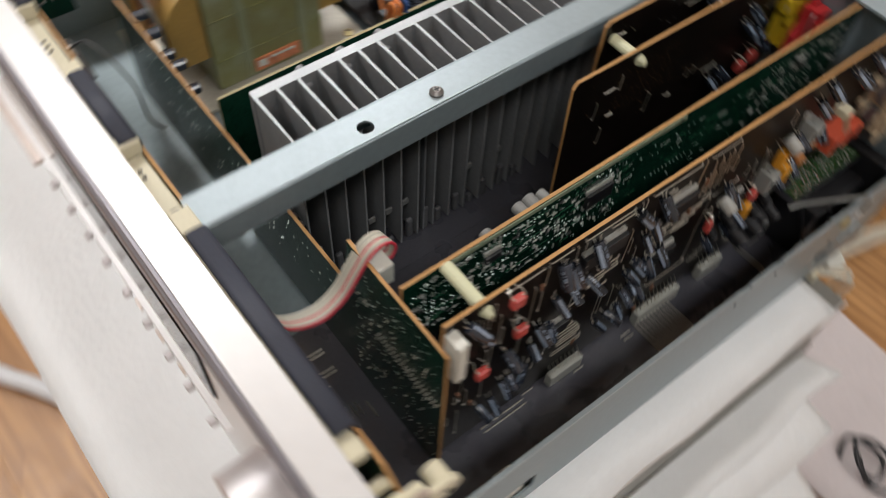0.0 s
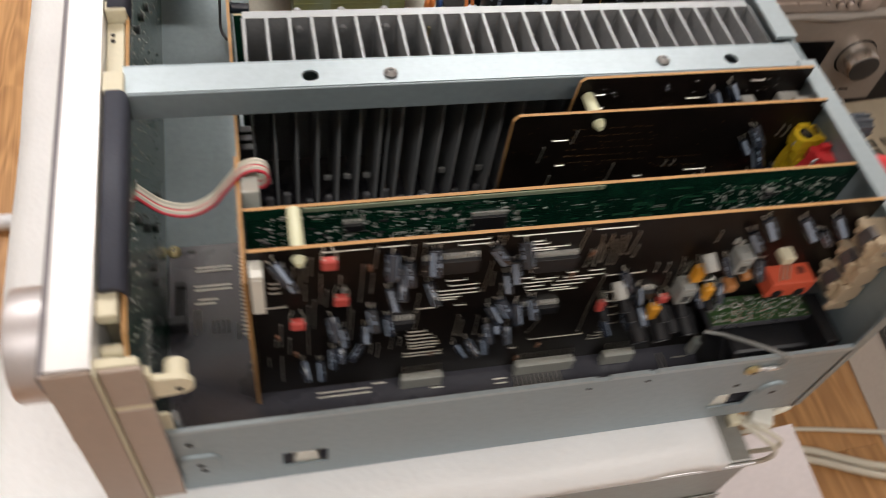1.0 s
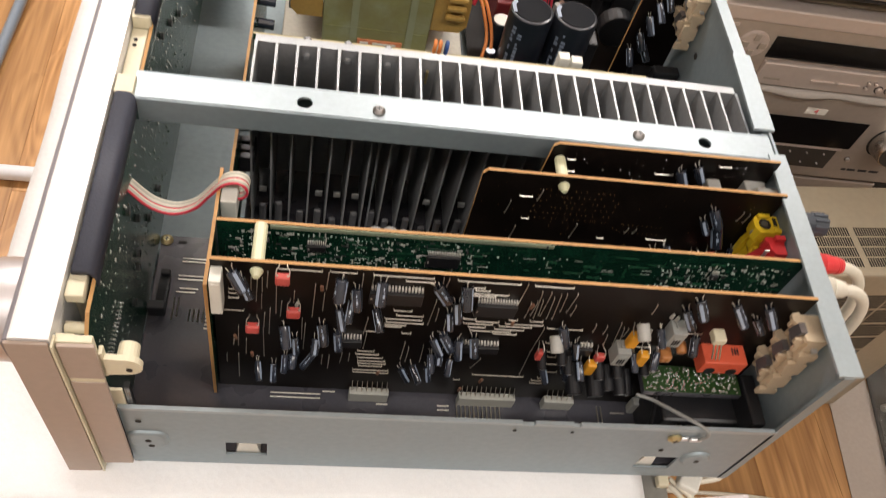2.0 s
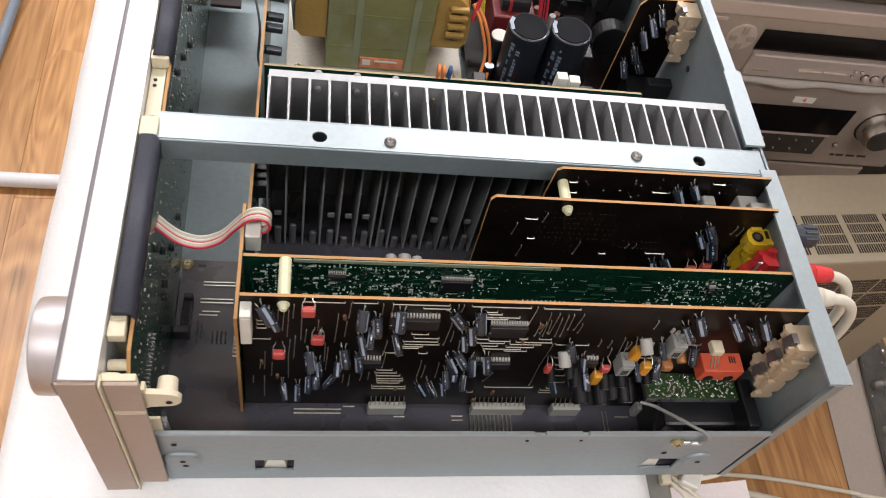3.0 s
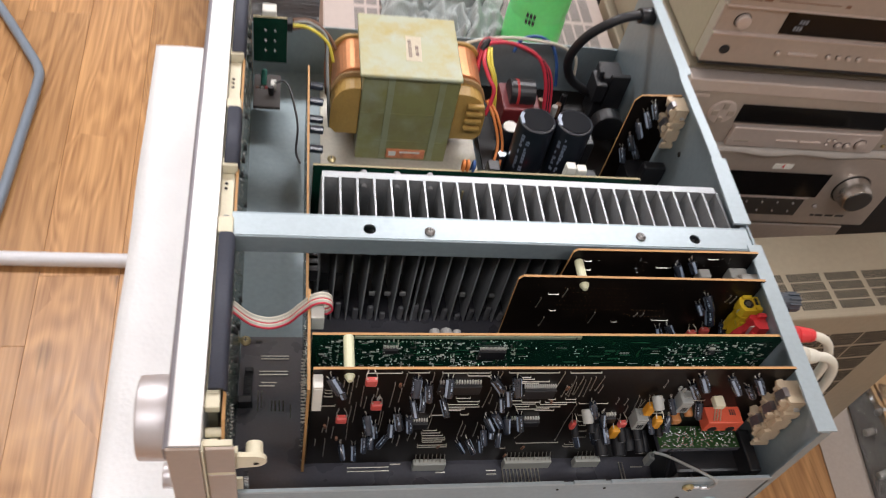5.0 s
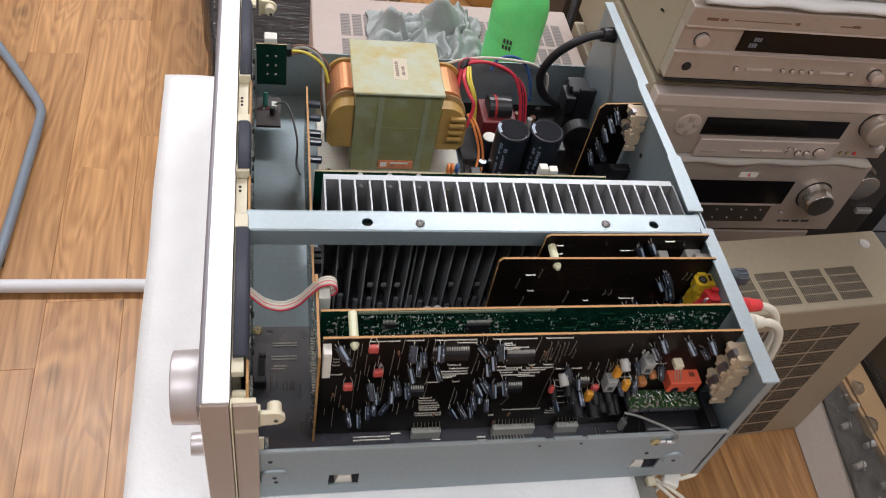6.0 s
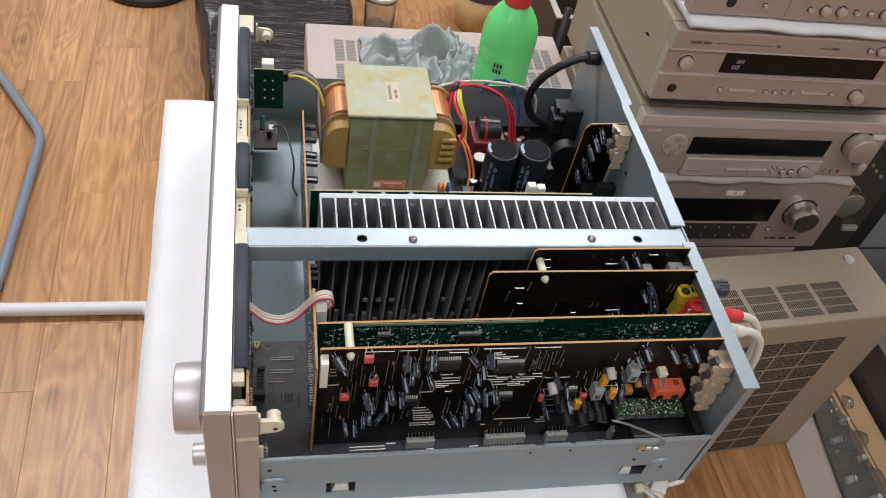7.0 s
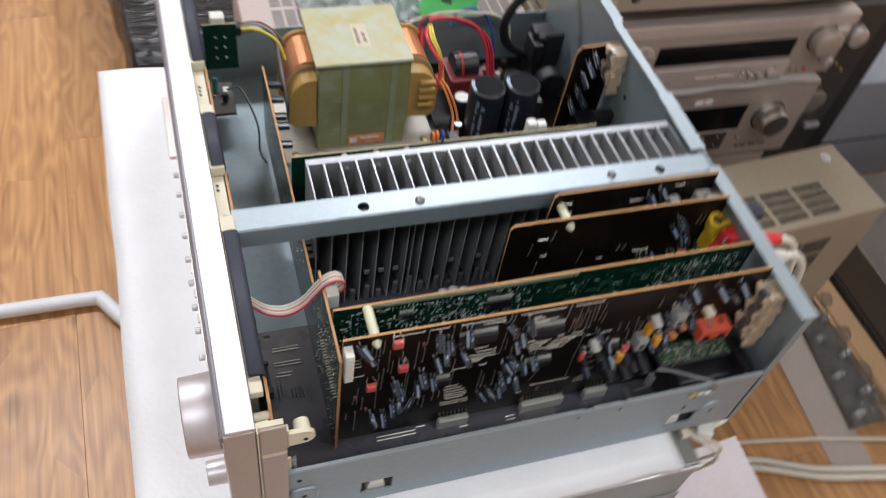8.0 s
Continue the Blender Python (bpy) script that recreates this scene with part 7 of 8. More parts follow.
u2 = stack_unit(0.6014, 1.0109, FY, 0.95, -0.207, -0.094, "champagne receiver with round pad, dark display and two knobs", CHAMP_CASE, [(-0.205, -0.116, 0.0, CHAMP), (-0.1158, -0.095, 0.003, CHAMP_LIGHT)])
part("display", bx(0.6917, 0.9211, FY - 0.0012, FY - 0.0001, -0.1665, -0.134, 0.0004), WINDOW, u2, "black display window")
part("flap", bx(0.6936, 0.9211, FY - 0.008, FY - 0.0001, -0.2035, -0.1685, 0.002), CHAMP_LIGHT, u2, "bright hinged flap")
pad = part("pad", cyl(bmesh.new(), (0.6671, FY - 0.0001, -0.149), (0.6671, FY - 0.003, -0.149), 0.0195, 32, 0.0185), CHAMP_LIGHT, u2, "round control pad")
bm = bmesh.new()
for a, b, c, d in ((0.6633, 0.6709, -0.142, -0.132), (0.6633, 0.6709, -0.166, -0.156), (0.6510, 0.6604, -0.153, -0.145), (0.6737, 0.6832, -0.153, -0.145)):
    box(bm, a, b, FY - 0.005, FY - 0.003, c, d, 0.0007)
part("pad_key", bm, CHAMP, pad)
for x0 in (0.7638, 0.7998):
    part("long_button", bx(x0, x0 + 0.032, FY - 0.0105, FY - 0.008, -0.1905, -0.187, 0.0006), CHAMP_LIGHT, u2)
for x, z, r in ((0.8415, -0.182, 0.0018), (0.8510, -0.182, 0.0018), (0.8415, -0.190, 0.0018), (0.8605, -0.191, 0.0045), (0.8747, -0.191, 0.0045), (0.8946, -0.188, 0.008)):
    knob(u2, x, FY - 0.008, z, r, 0.005, CHAMP_LIGHT, "button")
bars(u2, [(0.7021, 0.7239, FY - 0.008, -0.194, -0.191)], CHAMP)
knob(u2, 0.9650, FY - 0.0001, -0.138, 0.0232, 0.022, CHAMP)
knob(u2, 0.9880, FY - 0.0001, -0.174, 0.0075, 0.016, KNOB)
for x, mm in ((0.9391, BRASS), (0.9515, BRASS), (0.9638, REDPL)):
    knob(u2, x, FY - 0.0001, -0.195, 0.0024, 0.003, mm, "socket")
part("lip_button", bx(0.6159, 0.6377, FY - 0.0015, FY - 0.0001, -0.126, -0.1215, 0.0005), CHAMP_LIGHT, u2)
single("price_tag", bx(0.9825, 1.0052, FY - 0.0022, FY - 0.0006, -0.128, -0.118), PAPERLABEL, "small white paper tag stuck on a receiver", "tag")

u1 = stack_unit(0.5995, 1.0052, FY, 0.95, -0.086, 0.043, "champagne receiver with long dark display and a row of buttons", CHAMP_CASE, [(-0.070, -0.0265, 0.0, CHAMP), (-0.0262, 0.0135, -0.003, CHAMP), (0.0138, 0.042, 0.002, CHAMP)])
part("trim", bx(0.5995, 1.0052, FY - 0.002, FY + 0.004, -0.0275, -0.0255, 0.0004), CHAMP_LIGHT, u1)
part("trim", bx(0.5995, 1.0052, FY - 0.003, FY + 0.004, 0.0125, 0.0148, 0.0004), CHAMP_LIGHT, u1)
part("trim", bx(0.5995, 1.0052, FY - 0.0005, FY + 0.01, -0.0735, -0.0702, 0.0004), BLACKPL, u1)
part("display", bx(0.6829, 0.9247, FY + 0.0018, FY + 0.0029, -0.0225, 0.0105, 0.0004), WINDOW, u1, "black display window")
bars(u1, [(0.7028 + k * 0.004, 0.7055 + k * 0.004, FY + 0.0018, -0.0065, -0.0005) for k in range(3)] + [(0.699 + k * 0.004, 0.7017 + k * 0.004, FY + 0.0018, -0.016, -0.0095) for k in range(3)], mat("dim_print", (0.2, 0.21, 0.23), 0.5))
knob(u1, 0.6298, FY + 0.003, -0.0085, 0.0095, 0.006, CHAMP_LIGHT)
knob(u1, 0.6241, FY - 0.0001, -0.0495, 0.0055, 0.0015, BLACKPL, "socket")
for x in (0.6952, 0.7654, 0.7796, 0.7938, 0.8081, 0.8697):
    knob(u1, x, FY - 0.0001, -0.0485, 0.0026, 0.004, CHAMP_LIGHT, "button")
for x in (0.7095, 0.7294, 0.8213, 0.8412):
    part("long_button", bx(x, x + 0.0195, FY - 0.003, FY - 0.0001, -0.050, -0.0462, 0.0006), CHAMP_LIGHT, u1)
knob(u1, 0.9085, FY - 0.0001, -0.049, 0.0095, 0.012, CHAMP_LIGHT)
for x, r in ((0.8867, 0.003), (0.9048, 0.0062)):
    knob(u1, x, FY - 0.0021, 0.027, r, 0.005, CHAMP_LIGHT, "button")
bars(u1, [(0.6213, 0.6374, FY - 0.002, 0.0235, 0.0275), (0.6403, 0.6507, FY - 0.002, 0.0235, 0.0275), (0.6592, 0.7398, FY - 0.002, 0.025, 0.026), (0.7464, 0.7521, FY - 0.002, 0.0235, 0.0275), (0.8109, 0.827, FY - 0.002, 0.0255, 0.027), (0.828, 0.8403, FY - 0.002, 0.025, 0.0285)], BROWNWIRE)
for y, z in ((0.67, -0.012), (0.85, -0.05), (0.85, 0.02)):
    part("case_screw", cyl(bmesh.new(), (0.5995, y, z), (0.5995, y, z), 0.0045, 16, 0.0035), ALU, u1)

u0 = stack_unit(0.6033, 1.0052, FY, 0.95, 0.066, 0.19, "champagne player resting on foam on top of the stack", CHAMP_CASE, [(0.066, 0.187, 0.0, CHAMP)])
part("front_door", bx(0.7351, 1.0052, FY - 0.0016, FY - 0.0001, 0.067, 0.13, 0.0004), CHAMP, u0)
for x, r in ((0.7654, 0.003), (0.7872, 0.0065), (0.8109, 0.0065), (0.8327, 0.003), (0.8536, 0.003), (0.8754, 0.0065), (0.8981, 0.0065)):
    knob(u0, x, FY - 0.0016, 0.083, r, 0.006, CHAMP_LIGHT, "button")
knob(u0, 0.6545, FY - 0.0001, 0.084, 0.0055, 0.0015, BLACKPL, "socket")
knob(u0, 0.7019, FY - 0.0001, 0.083, 0.003, 0.004, CHAMP_LIGHT, "button")


def wavy_strip(x0, x1, y, z, amp, label, material=FOAM):
    bm = bmesh.new()
    n = 60
    rows = []
    for i in range(n + 1):
        x = x0 + (x1 - x0) * i / n
        w = amp * (noise.noise((x * 16, z * 7, 2)) + 0.5 * math.sin(x * 55))
        rows.append([bm.verts.new(p) for p in ((x, y - 0.006 + w, z + w * 0.5), (x, y + 0.3, z), (x, y + 0.3, z + 0.012), (x, y - 0.004 + w, z + 0.012 + w * 0.4), (x, y - 0.009 + w, z + 0.006 + w * 0.5))])
    for a, b in zip(rows, rows[1:]):
        for k in range(5):
            bm.faces.new((a[k], a[(k + 1) % 5], b[(k + 1) % 5], b[k]))
    bm.faces.new(rows[0])
    bm.faces.new(rows[-1][::-1])
    single("foam_layer", bm, material, label, "foam sheet", "foam layers", smooth=True)


wavy_strip(0.609, 1.0052, FY, 0.0490, 0.0022, "white wavy foam layer between stacked receivers")
wavy_strip(0.6147, 0.9958, FY, -0.2205, 0.003, "greyish wavy foam layer between stacked receivers", BEIGEFOAM)
plain_unit(0.6023, 0.9863, FY + 0.005, 0.95, FLOOR, -0.381, CHAMP_CASE, "bronze receiver at the foot of the stack", "receiver stack", CHAMP)
# dark unit beyond
DARKFACE = mat("dark_brushed_face", (0.075, 0.07, 0.066), 0.36, metal=0.5, var=0.12, scale=30)
u4 = plain_unit(1.045, 1.190, 0.70, 1.05, FLOOR, -0.16, BLACKPL, "dark hi-fi unit with chrome knob", "dark units", DARKFACE)
part("side_edge", bx(1.1945, 1.2310, 0.702, 1.04, FLOOR + 0.01, -0.165, 0.002), BLACKPL, u4, "black side edge")
bm = cyl(bmesh.new(), (1.110, 0.6995, -0.345), (1.110, 0.672, -0.345), 0.0285, 40, 0.0275, bev=0.001)
ck = part("chrome_knob", bm, CHROME, u4, "chrome knob", smooth=True)
part("knob_ring", lathe(bmesh.new(), [(0.0290, 0.0), (0.0315, 0.001), (0.0315, 0.003), (0.0290, 0.004)], 40), SCREW, ck, "dark ring", smooth=True, basis=Matrix.Translation((1.110, 0.6990, -0.345)) @ Matrix.Rotation(radians(90), 4, "X"))
part("bright_strip", bx(1.150, 1.182, 0.690, 0.699, -0.428, -0.418, 0.001), ALU, u4)
for x, z in ((1.126, -0.268), (1.141, -0.281), (1.158, -0.294)):
    part("socket", cyl(bmesh.new(), (x, 0.6999, z), (x, 0.696, z), 0.0035, 16, bev=0.0006), BRASS, u4, "small brass socket", smooth=True)
part("knob", cyl(bmesh.new(), (1.137, 0.6999, -0.215), (1.137, 0.680, -0.215), 0.020, 28, 0.018, bev=0.001), KNOB, u4, smooth=True)
gb = thing("grey_box", (1.46, 0.9, FLOOR), "pale blue-grey box standing on the floor beside the hi-fi units", "box")
part("box_body", bx(1.237, 1.70, 0.715, 1.06, FLOOR + 0.0005, -0.352, 0.004), mat("blue_grey_paint", (0.27, 0.28, 0.31), 0.5, var=0.08, scale=12), gb)
part("box_seam", bx(1.240, 1.697, 0.7135, 0.7152, -0.505, -0.5015), VENTDARK, gb)

# receiver standing on its end
rk = thing("upright_receiver", (0.81, 0.41, FLOOR), "bronze receiver standing on its end on the floor, vents showing", "receiver")
M_RK = Matrix.Translation((0.81, 0.41, 0)) @ Matrix.Rotation(radians(5), 4, "Z") @ Matrix.Translation((-0.81, -0.41, 0))
part("case", bx(0.60, 0.976, 0.341, 0.4725, FLOOR + 0.002, -0.245, 0.004), CHAMP_CASE, rk, basis=M_RK)
for px_ in range(4):
    bxs = []
    for r in range(4):
        for i in range(15):
            x = 0.6795 + px_ * 0.0571 + i * 0.0033
            y = 0.3530 + r * 0.0145
            bxs.append((x, x + 0.0019, y, y + 0.0122, -0.2451, -0.2447))
    me = vent_mesh(bxs)
    me.materials.append(VENTDARK)
    part("vent_slot", me, None, rk, "dark vent slots", basis=M_RK, kind="stuff")
for c in range(5):
    bxs = []
    for p in range(9):
        for r in range(5):
            for i in range(15):
                x = 0.8505 - c * 0.0525 + i * 0.0033
                z = -0.6060 + p * 0.0358 + r * 0.0063
                bxs.append((x, x + 0.0022, 0.3407, 0.3411, z, z + 0.0052))
    me = vent_mesh(bxs)
    me.materials.append(VENTDARK)
    part("vent_slot", me, None, rk, "fine dark vent slots", basis=M_RK, kind="stuff")
bm = cyl(bmesh.new(), (0.943, 0.447, -0.245), (0.943, 0.447, -0.2425), 0.0085, 22, 0.0075)
cyl(bm, (0.943, 0.447, -0.2425), (0.943, 0.447, -0.2415), 0.0045, 16, 0.004)
part("case_screw", bm, ALU, rk, "bright cover screw", basis=M_RK)

# ---- far side: receiver with rag and bottle ----
ux = thing("stacked_receiver", (0.37, 0.76, -0.35), "pale rose receiver with grey vent panels, rag and bottle on top", "receiver", "far stack")
part("case", bx(0.1445, 0.574, 0.585, 0.942, -0.345, -0.20, 0.003), PINKCASE, ux)
GREYVENT = mat("grey_vent_panel", (0.31, 0.27, 0.255), 0.6, var=0.1, scale=200)
panel = finish(bx(-0.0076, 0.0076, -0.029, 0.029, 0.0, 0.0004), "vent_panel", GREYVENT)
bxs = []
for r in range(3):
    for c in range(20):
        x, y = 0.1965 + c * 0.0184, 0.737 + r * 0.066
        part("vent_panel", panel, None, ux, basis=Matrix.Translation((x, y, -0.2)))
        for k in range(14):
            bxs.append((x - 0.0068, x + 0.0068, y - 0.027 + k * 0.0040, y - 0.0256 + k * 0.0040, -0.1997, -0.1993))
me = vent_mesh(bxs)
me.materials.append(mat("shallow_slot", (0.22, 0.20, 0.185), 0.7))
part("vent_slot", me, None, ux, kind="stuff")
plain_unit(0.165, 0.58, 0.59, 0.94, FLOOR, -0.346, CHAMP_CASE, "bronze receiver under the pale one", "far stack", CHAMP)

bt = thing("bottle", (0.4350, 0.765, -0.20), "bright green plastic bottle with red cap, standing on a receiver", "bottle")
BR = 0.92
prof = [(0.040, 0.0), (0.0445, 0.004), (0.0448, 0.03), (0.0446, 0.064), (0.0432, 0.069), (0.0430, 0.074), (0.0444, 0.080), (0.0448, 0.098), (0.0442, 0.1005), (0.0449, 0.103), (0.0449, 0.112), (0.0443, 0.122), (0.0420, 0.133), (0.0370, 0.144), (0.0295, 0.155), (0.0215, 0.164), (0.0175, 0.169)]
part("bottle_body", lathe(bmesh.new(), [(r * BR, z) for r, z in prof], 40, base=(0.4350, 0.765, -0.20)), GREENPL, bt, smooth=True)
bm = lathe(bmesh.new(), [(0.0180, 0.166), (0.0190, 0.167), (0.0190, 0.186), (0.017, 0.189)], 32, base=(0.4350, 0.765, -0.20))
part("cap", bm, REDPL, bt, "red screw cap", smooth=True)
bm = bmesh.new()
for k in range(3):
    a = radians(252) - k * 0.12
    for z in (-0.132, -0.122):
        q = [(a, z), (a - 0.08, z + 0.002), (a - 0.08, z + 0.009), (a, z + 0.007)]
        bm.faces.new([bm.verts.new((0.4350 + 0.0452 * BR * math.cos(b), 0.765 + 0.0452 * BR * math.sin(b), c)) for b, c in q])
part("print_bars", bm, INK, bt, "small dark print")

# crumpled rag: a long roll, a high fold with a point, and ruffles at its foot
bm = bmesh.new()
n = 110
vs = []


def ridge(u, v, u0, v0, u1, v1, w):
    """1 on the line between two points, falling off softly to 0 at the width w."""
    du, dv = u1 - u0, v1 - v0
    t = max(0.0, min(1.0, ((u - u0) * du + (v - v0) * dv) / (du * du + dv * dv)))
    d = math.hypot(u - u0 - t * du, v - v0 - t * dv) / w
    return math.exp(-d * d)


for j in range(n + 1):
    row = []
    for i in range(n + 1):
        u, v = i / n, j / n
        wu = u + 0.05 * noise.noise((u * 3, v * 3, 2)) + 0.018 * noise.noise((u * 8, v * 8, 7))
        wv = v + 0.05 * noise.noise((u * 3, v * 3, 5)) + 0.018 * noise.noise((u * 8, v * 8, 3))
        rim = min(u, 1 - u, v, 1 - v) + 0.05 * noise.noise((u * 4, v * 4, 11))
        lay = max(0.0, min(1.0, rim / 0.16))
        hgt = 0.0227 * ridge(wu, wv, 0.12, 0.62, 0.55, 0.74, 0.085) + 0.0126 * ridge(wu, wv, 0.10, 0.50, 0.16, 0.66, 0.07)
        hgt += 0.0391 * ridge(wu, wv, 0.62, 0.70, 0.76, 0.86, 0.085) + 0.0189 * ridge(wu, wv, 0.48, 0.50, 0.66, 0.66, 0.09)
        hgt += 0.0202 * ridge(wu, wv, 0.72, 0.34, 0.78, 0.70, 0.045) + 0.0175 * ridge(wu, wv, 0.58, 0.22, 0.62, 0.48, 0.038)
        hgt += 0.0189 * ridge(wu, wv, 0.86, 0.30, 0.84, 0.62, 0.040) + 0.0139 * ridge(wu, wv, 0.66, 0.20, 0.70, 0.30, 0.030)
        hgt += 0.0164 * ridge(wu, wv, 0.40, 0.30, 0.50, 0.42, 0.045) + 0.0139 * ridge(wu, wv, 0.78, 0.16, 0.84, 0.26, 0.030)
        crease = noise.noise((u * 3.1 + v * 1.2 + 0.4 * noise.noise((u * 6, v * 6, 9)), v * 6.5 - u * 1.6, 1.7))
        pleat = noise.noise((u * 8.5 - v * 2.0, v * 3.2 + u * 1.4, 7.3))
        hgt += 0.014 * (1 - min(1.0, abs(crease) * 3.2)) ** 1.5 + 0.009 * (1 - min(1.0, abs(pleat) * 3.5)) ** 1.4 + 0.0015 * abs(noise.noise((u * 20, v * 18, 6)))
        x = 0.229 + 0.184 * u + 0.014 * noise.noise((u * 5, v * 5, 8))
        y = 0.715 + 0.185 * v + 0.014 * noise.noise((u * 5, v * 5, 4))
        row.append(bm.verts.new((x, y, -0.198 + lay ** 0.6 * (0.004 + hgt))))
    vs.append(row)
for a, b in zip(vs, vs[1:]):
    for i in range(n):
        bm.faces.new((a[i], a[i + 1], b[i + 1], b[i]))
rag = single("rag", bm, CLOTH, "crumpled grey-white cleaning rag on a receiver", "rag", smooth=True)
sol = rag.modifiers.new("thickness", "SOLIDIFY")
sol.thickness = 0.0015

# black wrapped box, jar, yellow tub, dark box behind
bm = bmesh.new()
n = 30
rows = []
for j in range(n + 1):
    row = []
    for i in range(n + 1):
        u, v = i / n, j / n
        edge = min(u, 1 - u, v, 1 - v)
        z = FLOOR + (0.16 if edge > 0.001 else 0.0) + 0.012 * abs(noise.noise((u * 4, v * 10, 2))) + 0.003 * noise.noise((u * 9, v * 22, 5))
        row.append(bm.verts.new((-0.035 - 0.09 * v + (0.315 + 0.09 * v) * u + 0.01 * noise.noise((u * 5, v * 9, 1)), 1.09 + 0.80 * v, max(z, FLOOR))))
    rows.append(row)
for a, b in zip(rows, rows[1:]):
    for i in range(n):
        bm.faces.new((a[i], a[i + 1], b[i + 1], b[i]))
film_ob = single("wrapped_box", bm, BLACKFILM, "box wrapped in crinkled black stretch film on the floor", "box", smooth=True)
jt = thing("jar", (0.361, 1.585, FLOOR), "clear glass jar with a pale rim on the floor", "jar")
part("jar_body", lathe(bmesh.new(), [(0.030, 0.0), (0.038, 0.004), (0.040, 0.02), (0.040, 0.085), (0.037, 0.095), (0.034, 0.095), (0.037, 0.083), (0.037, 0.022), (0.03, 0.006)], 32, base=(0.361, 1.585, FLOOR)), JARGLASS, jt, smooth=True)
bm = bmesh.new()
bmesh.ops.create_cone(bm, cap_ends=False, segments=32, radius1=0.04, radius2=0.04, depth=0.008, matrix=Matrix.Translation((0.361, 1.585, FLOOR + 0.098)))
ring = part("jar_rim", bm, WHITEPL, jt)
md = ring.modifiers.new("thickness", "SOLIDIFY")
md.thickness = 0.005
tb = thing("tub", (0.63, 1.63, FLOOR), "yellow tub with a purple band on the floor", "tub")
part("tub_body", lathe(bmesh.new(), [(0.055, 0), (0.06, 0.004), (0.068, 0.10)], 32, base=(0.63, 1.63, FLOOR)), mat("dull_yellow", (0.62, 0.42, 0.17), 0.5), tb, smooth=True)
part("tub_band", lathe(bmesh.new(), [(0.0683, 0.10), (0.071, 0.15), (0.066, 0.155)], 32, base=(0.63, 1.63, FLOOR)), mat("purple_band", (0.12, 0.08, 0.22), 0.4, var=0.5, scale=50), tb, smooth=True)
dc = thing("dark_case", (0.70, 1.25, FLOOR), "dark case with pale metal rim on the floor", "case")
part("case_body", bx(0.615, 0.80, 1.05, 1.45, FLOOR, -0.232, 0.003), mat("brown_black_case", (0.06, 0.045, 0.035), 0.5, var=0.2, scale=20), dc)
part("case_top", bx(0.628, 0.787, 1.063, 1.437, -0.2316, -0.2300, 0.0005), WINDOW, dc, "black glass top")
for a in ((0.615, 0.627, 1.05, 1.45), (0.788, 0.80, 1.05, 1.45), (0.6275, 0.7875, 1.05, 1.062), (0.6275, 0.7875, 1.438, 1.45)):
    part("rim", bx(*a, -0.2318, -0.2285, 0.0008), PLATE, dc, "pale metal rim")
cable("cable", [(0.62, 1.02, -0.19), (0.60, 0.965, -0.25), (0.605, 0.955, -0.35), (0.64, 0.97, -0.45), (0.63, 0.98, FLOOR + 0.004)], 0.007, BLACKPL, "thick black cable hanging behind the stack")

# floor litter at the right: grey sheet, carton strip, clear blister tray
single("floor_sheet", prism(bmesh.new(), [(0.955, 0.12), (1.030, 0.12), (1.058, 0.46), (0.985, 0.46)], "z", FLOOR + 0.0005, FLOOR + 0.002), mat("grey_paper", (0.42, 0.36, 0.31), 0.7, var=0.06, scale=12), "grey-beige paper sheet on the floor", "paper sheet")
cb = thing("cardboard_strip", (1.147, 0.36, FLOOR), "torn strip of brown cardboard on the floor", "cardboard")
part("strip", bx(-0.022, 0.022, -0.20, 0.14, 0.0, 0.020, 0.001), CARD, cb, basis=Matrix.Translation((1.134, 0.36, FLOOR + 0.0025)) @ Matrix.Rotation(radians(1), 4, "Z"))
part("torn_edge", bx(-0.004, 0.003, -0.20, 0.12, 0.0, 0.016, 0.001), CARD, cb, basis=Matrix.Translation((1.110, 0.35, FLOOR + 0.0025)) @ Matrix.Rotation(radians(3), 4, "Z"))
tt = thing("blister_tray", (1.08, 0.31, FLOOR), "clear crinkled plastic blister tray on the floor", "tray")
bm = bmesh.new()
n, m_ = 26, 40
rows = []
for j in range(m_ + 1):
    row = []
    for i in range(n + 1):
        u, v = i / n, j / m_
        z = 0.012 + 0.020 * max(0, math.sin(u * 9.4) * math.sin(v * 22)) + 0.006 * noise.noise((u * 9, v * 14, 4))
        row.append(bm.verts.new((1.022 + 0.082 * u + 0.034 * v, 0.18 + 0.26 * v, FLOOR + 0.003 + max(0.0, z))))
    rows.append(row)
for a, b in zip(rows, rows[1:]):
    for i in range(n):
        bm.faces.new((a[i], a[i + 1], b[i + 1], b[i]))
part("tray_base", prism(bmesh.new(), [(1.026, 0.185), (1.100, 0.185), (1.130, 0.438), (1.060, 0.438)], "z", FLOOR + 0.0022, FLOOR + 0.0040), mat("smoked_tray_base", (0.10, 0.095, 0.09), 0.4, var=0.3, scale=60), tt, "dark tray base")
tray = part("tray_shell", bm, CLEAR, tt)
tray.modifiers.new("thickness", "SOLIDIFY").thickness = 0.0008
bm = bmesh.new()
for i in range(6):
    x, y = 1.040 + (i % 2) * 0.034 + i * 0.0045, 0.20 + i * 0.037
    cyl(bm, (x, y, FLOOR + 0.012), (x + 0.018, y + 0.004, FLOOR + 0.014), 0.006, 12)
part("small_parts", bm, ALU, tt, kind="stuff")

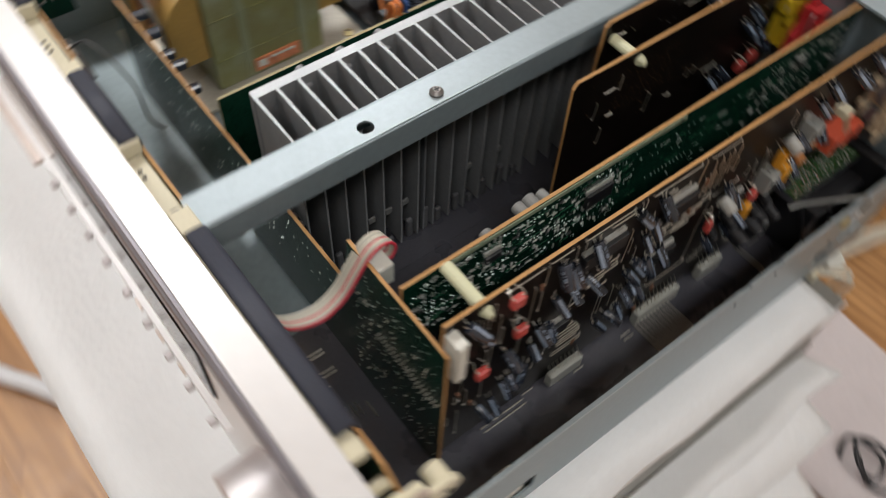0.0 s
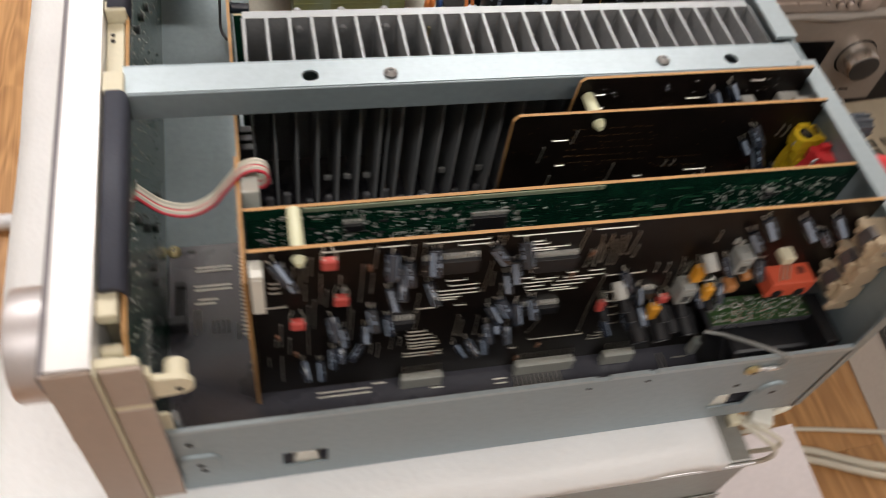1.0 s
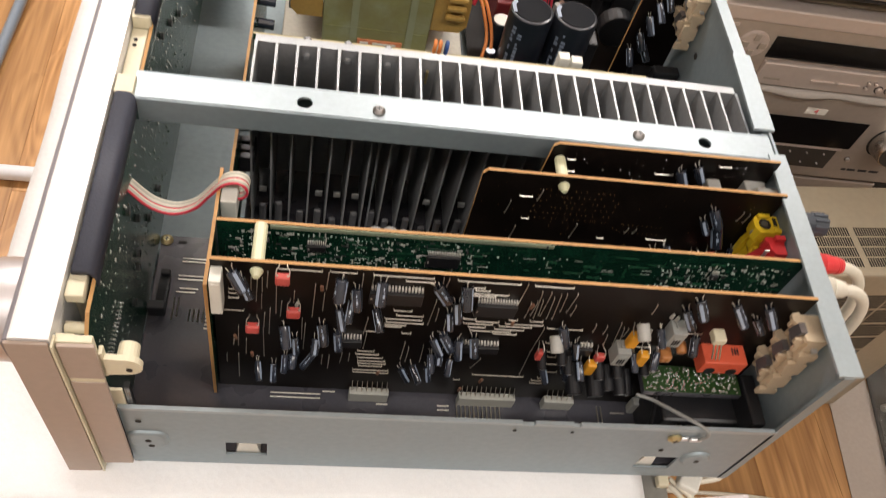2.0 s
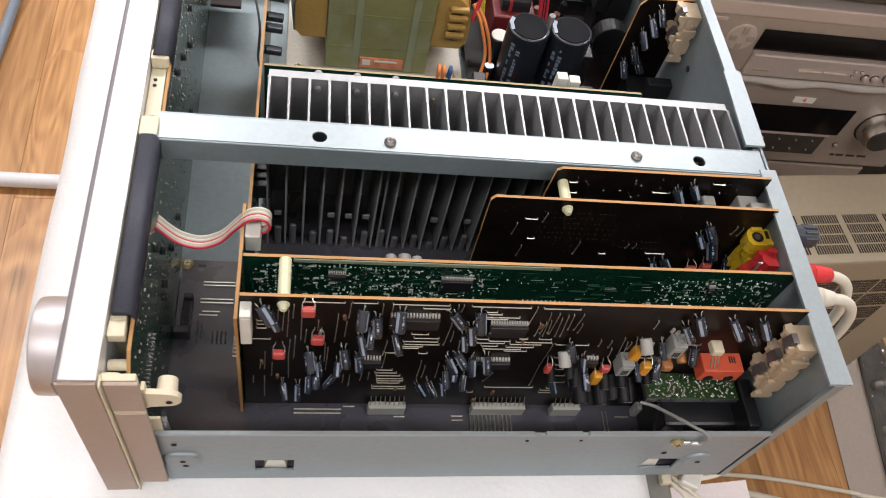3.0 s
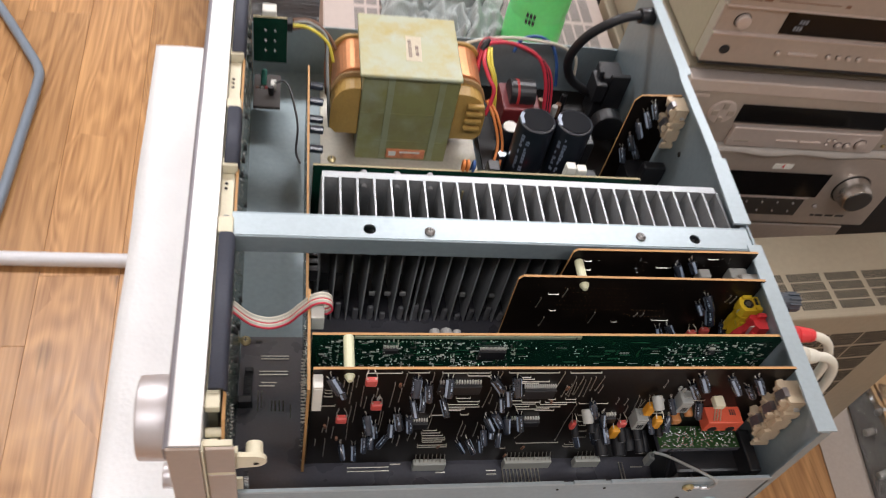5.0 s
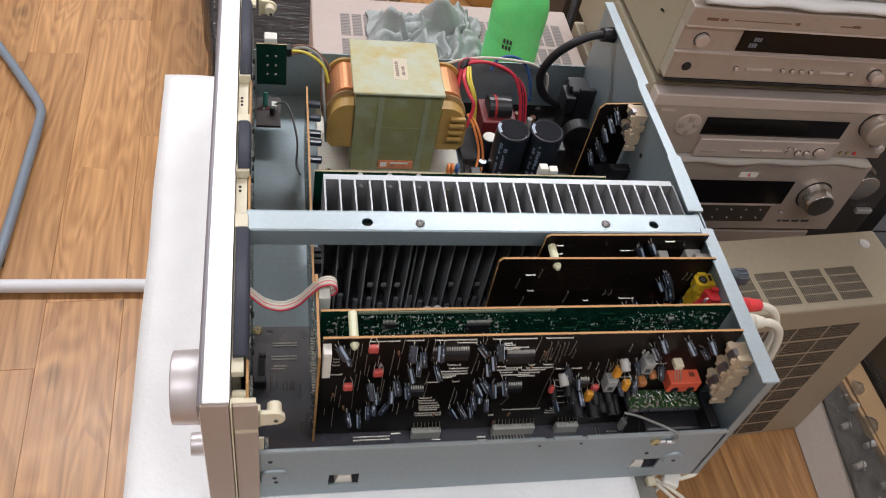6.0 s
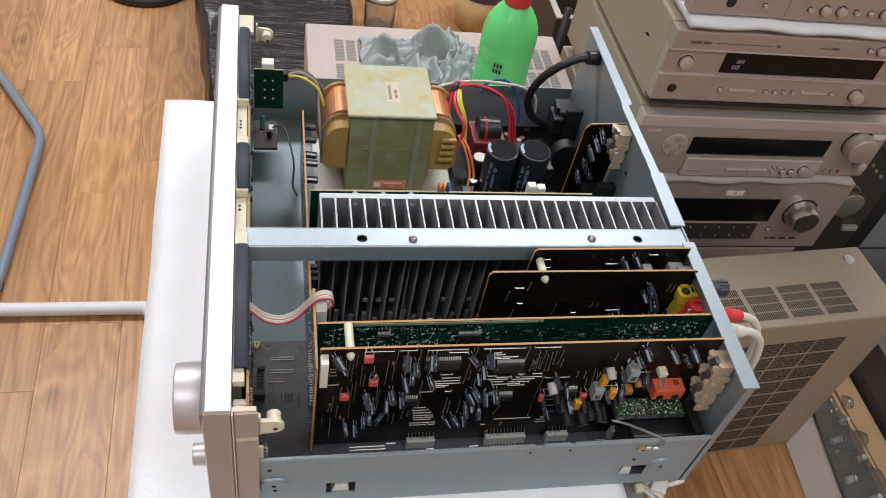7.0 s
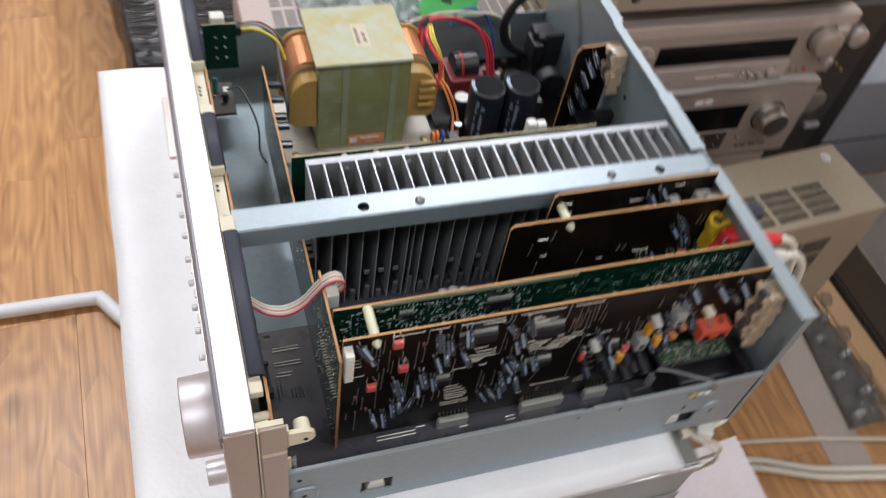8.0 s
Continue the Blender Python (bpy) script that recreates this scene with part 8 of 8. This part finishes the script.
# low grey-brown unit beyond the cardboard
gu = thing("low_unit", (1.39, 0.28, FLOOR), "dark grey-brown metal unit lying on the floor", "hi-fi unit")
part("case", bx(1.160, 1.60, -0.06, 0.62, FLOOR + 0.001, -0.50, 0.003), mat("grey_brown_case", (0.13, 0.115, 0.10), 0.5, metal=0.2, var=0.1, scale=14), gu)
part("seam", bx(1.1572, 1.1598, -0.06, 0.62, FLOOR + 0.026, FLOOR + 0.030, 0.0005), BLACKPL, gu, "black seam")
part("seam", bx(1.1572, 1.1598, -0.06, 0.62, FLOOR + 0.038, FLOOR + 0.041, 0.0005), BLACKPL, gu, "black seam")
# black round base on the floor in the distance
bb = thing("round_base", (-0.22, 1.735, FLOOR), "black round stand base on the wooden floor", "stand")
part("base", lathe(bmesh.new(), [(0.118, 0.0), (0.121, 0.004), (0.121, 0.016), (0.112, 0.024), (0.03, 0.034)], 48, base=(-0.22, 1.735, FLOOR)), BLACKPL, bb, smooth=True)
part("pole", cyl(bmesh.new(), (-0.22, 1.735, FLOOR + 0.03), (-0.22, 1.735, FLOOR + 0.5), 0.014, 20), BLACKPL, bb, smooth=True)

# ---- floor planks ----
random.seed(17)
PW = 0.1215
TURN = Matrix.Translation((-0.275, 0.45, 0)) @ Matrix.Rotation(radians(2.1), 4, "Z") @ Matrix.Translation((0.275, -0.45, 0))
JOINTS = {-1: 0.516, -2: 1.285, 0: 1.445}
PLANKS = {}
for k in range(-15, 24):
    x0 = -0.275 + k * PW
    x1 = x0 + PW
    step = 0.80
    y = (JOINTS[k] if k in JOINTS else random.uniform(0, step)) - 4 * step
    while y < 3.1:
        a, b = max(y, RY0 + 0.1), min(y + step, 3.1)
        if b - a > 0.02:
            key = (round(PW, 4), round(b - a, 4))
            if key not in PLANKS:
                w, l = key[0] - 0.0003, key[1] - 0.0003
                PLANKS[key] = finish(box(bmesh.new(), -w / 2, w / 2, -l / 2, l / 2, -0.003, 0, 0.0005), "plank", OAK)
            if RX0 + 0.19 < (x0 + x1) / 2 < RX1 - 0.19:
                part("plank", PLANKS[key], None, floor_ob, basis=TURN @ Matrix.Translation(((x0 + x1) / 2, (a + b) / 2, FLOOR)))
        y += step
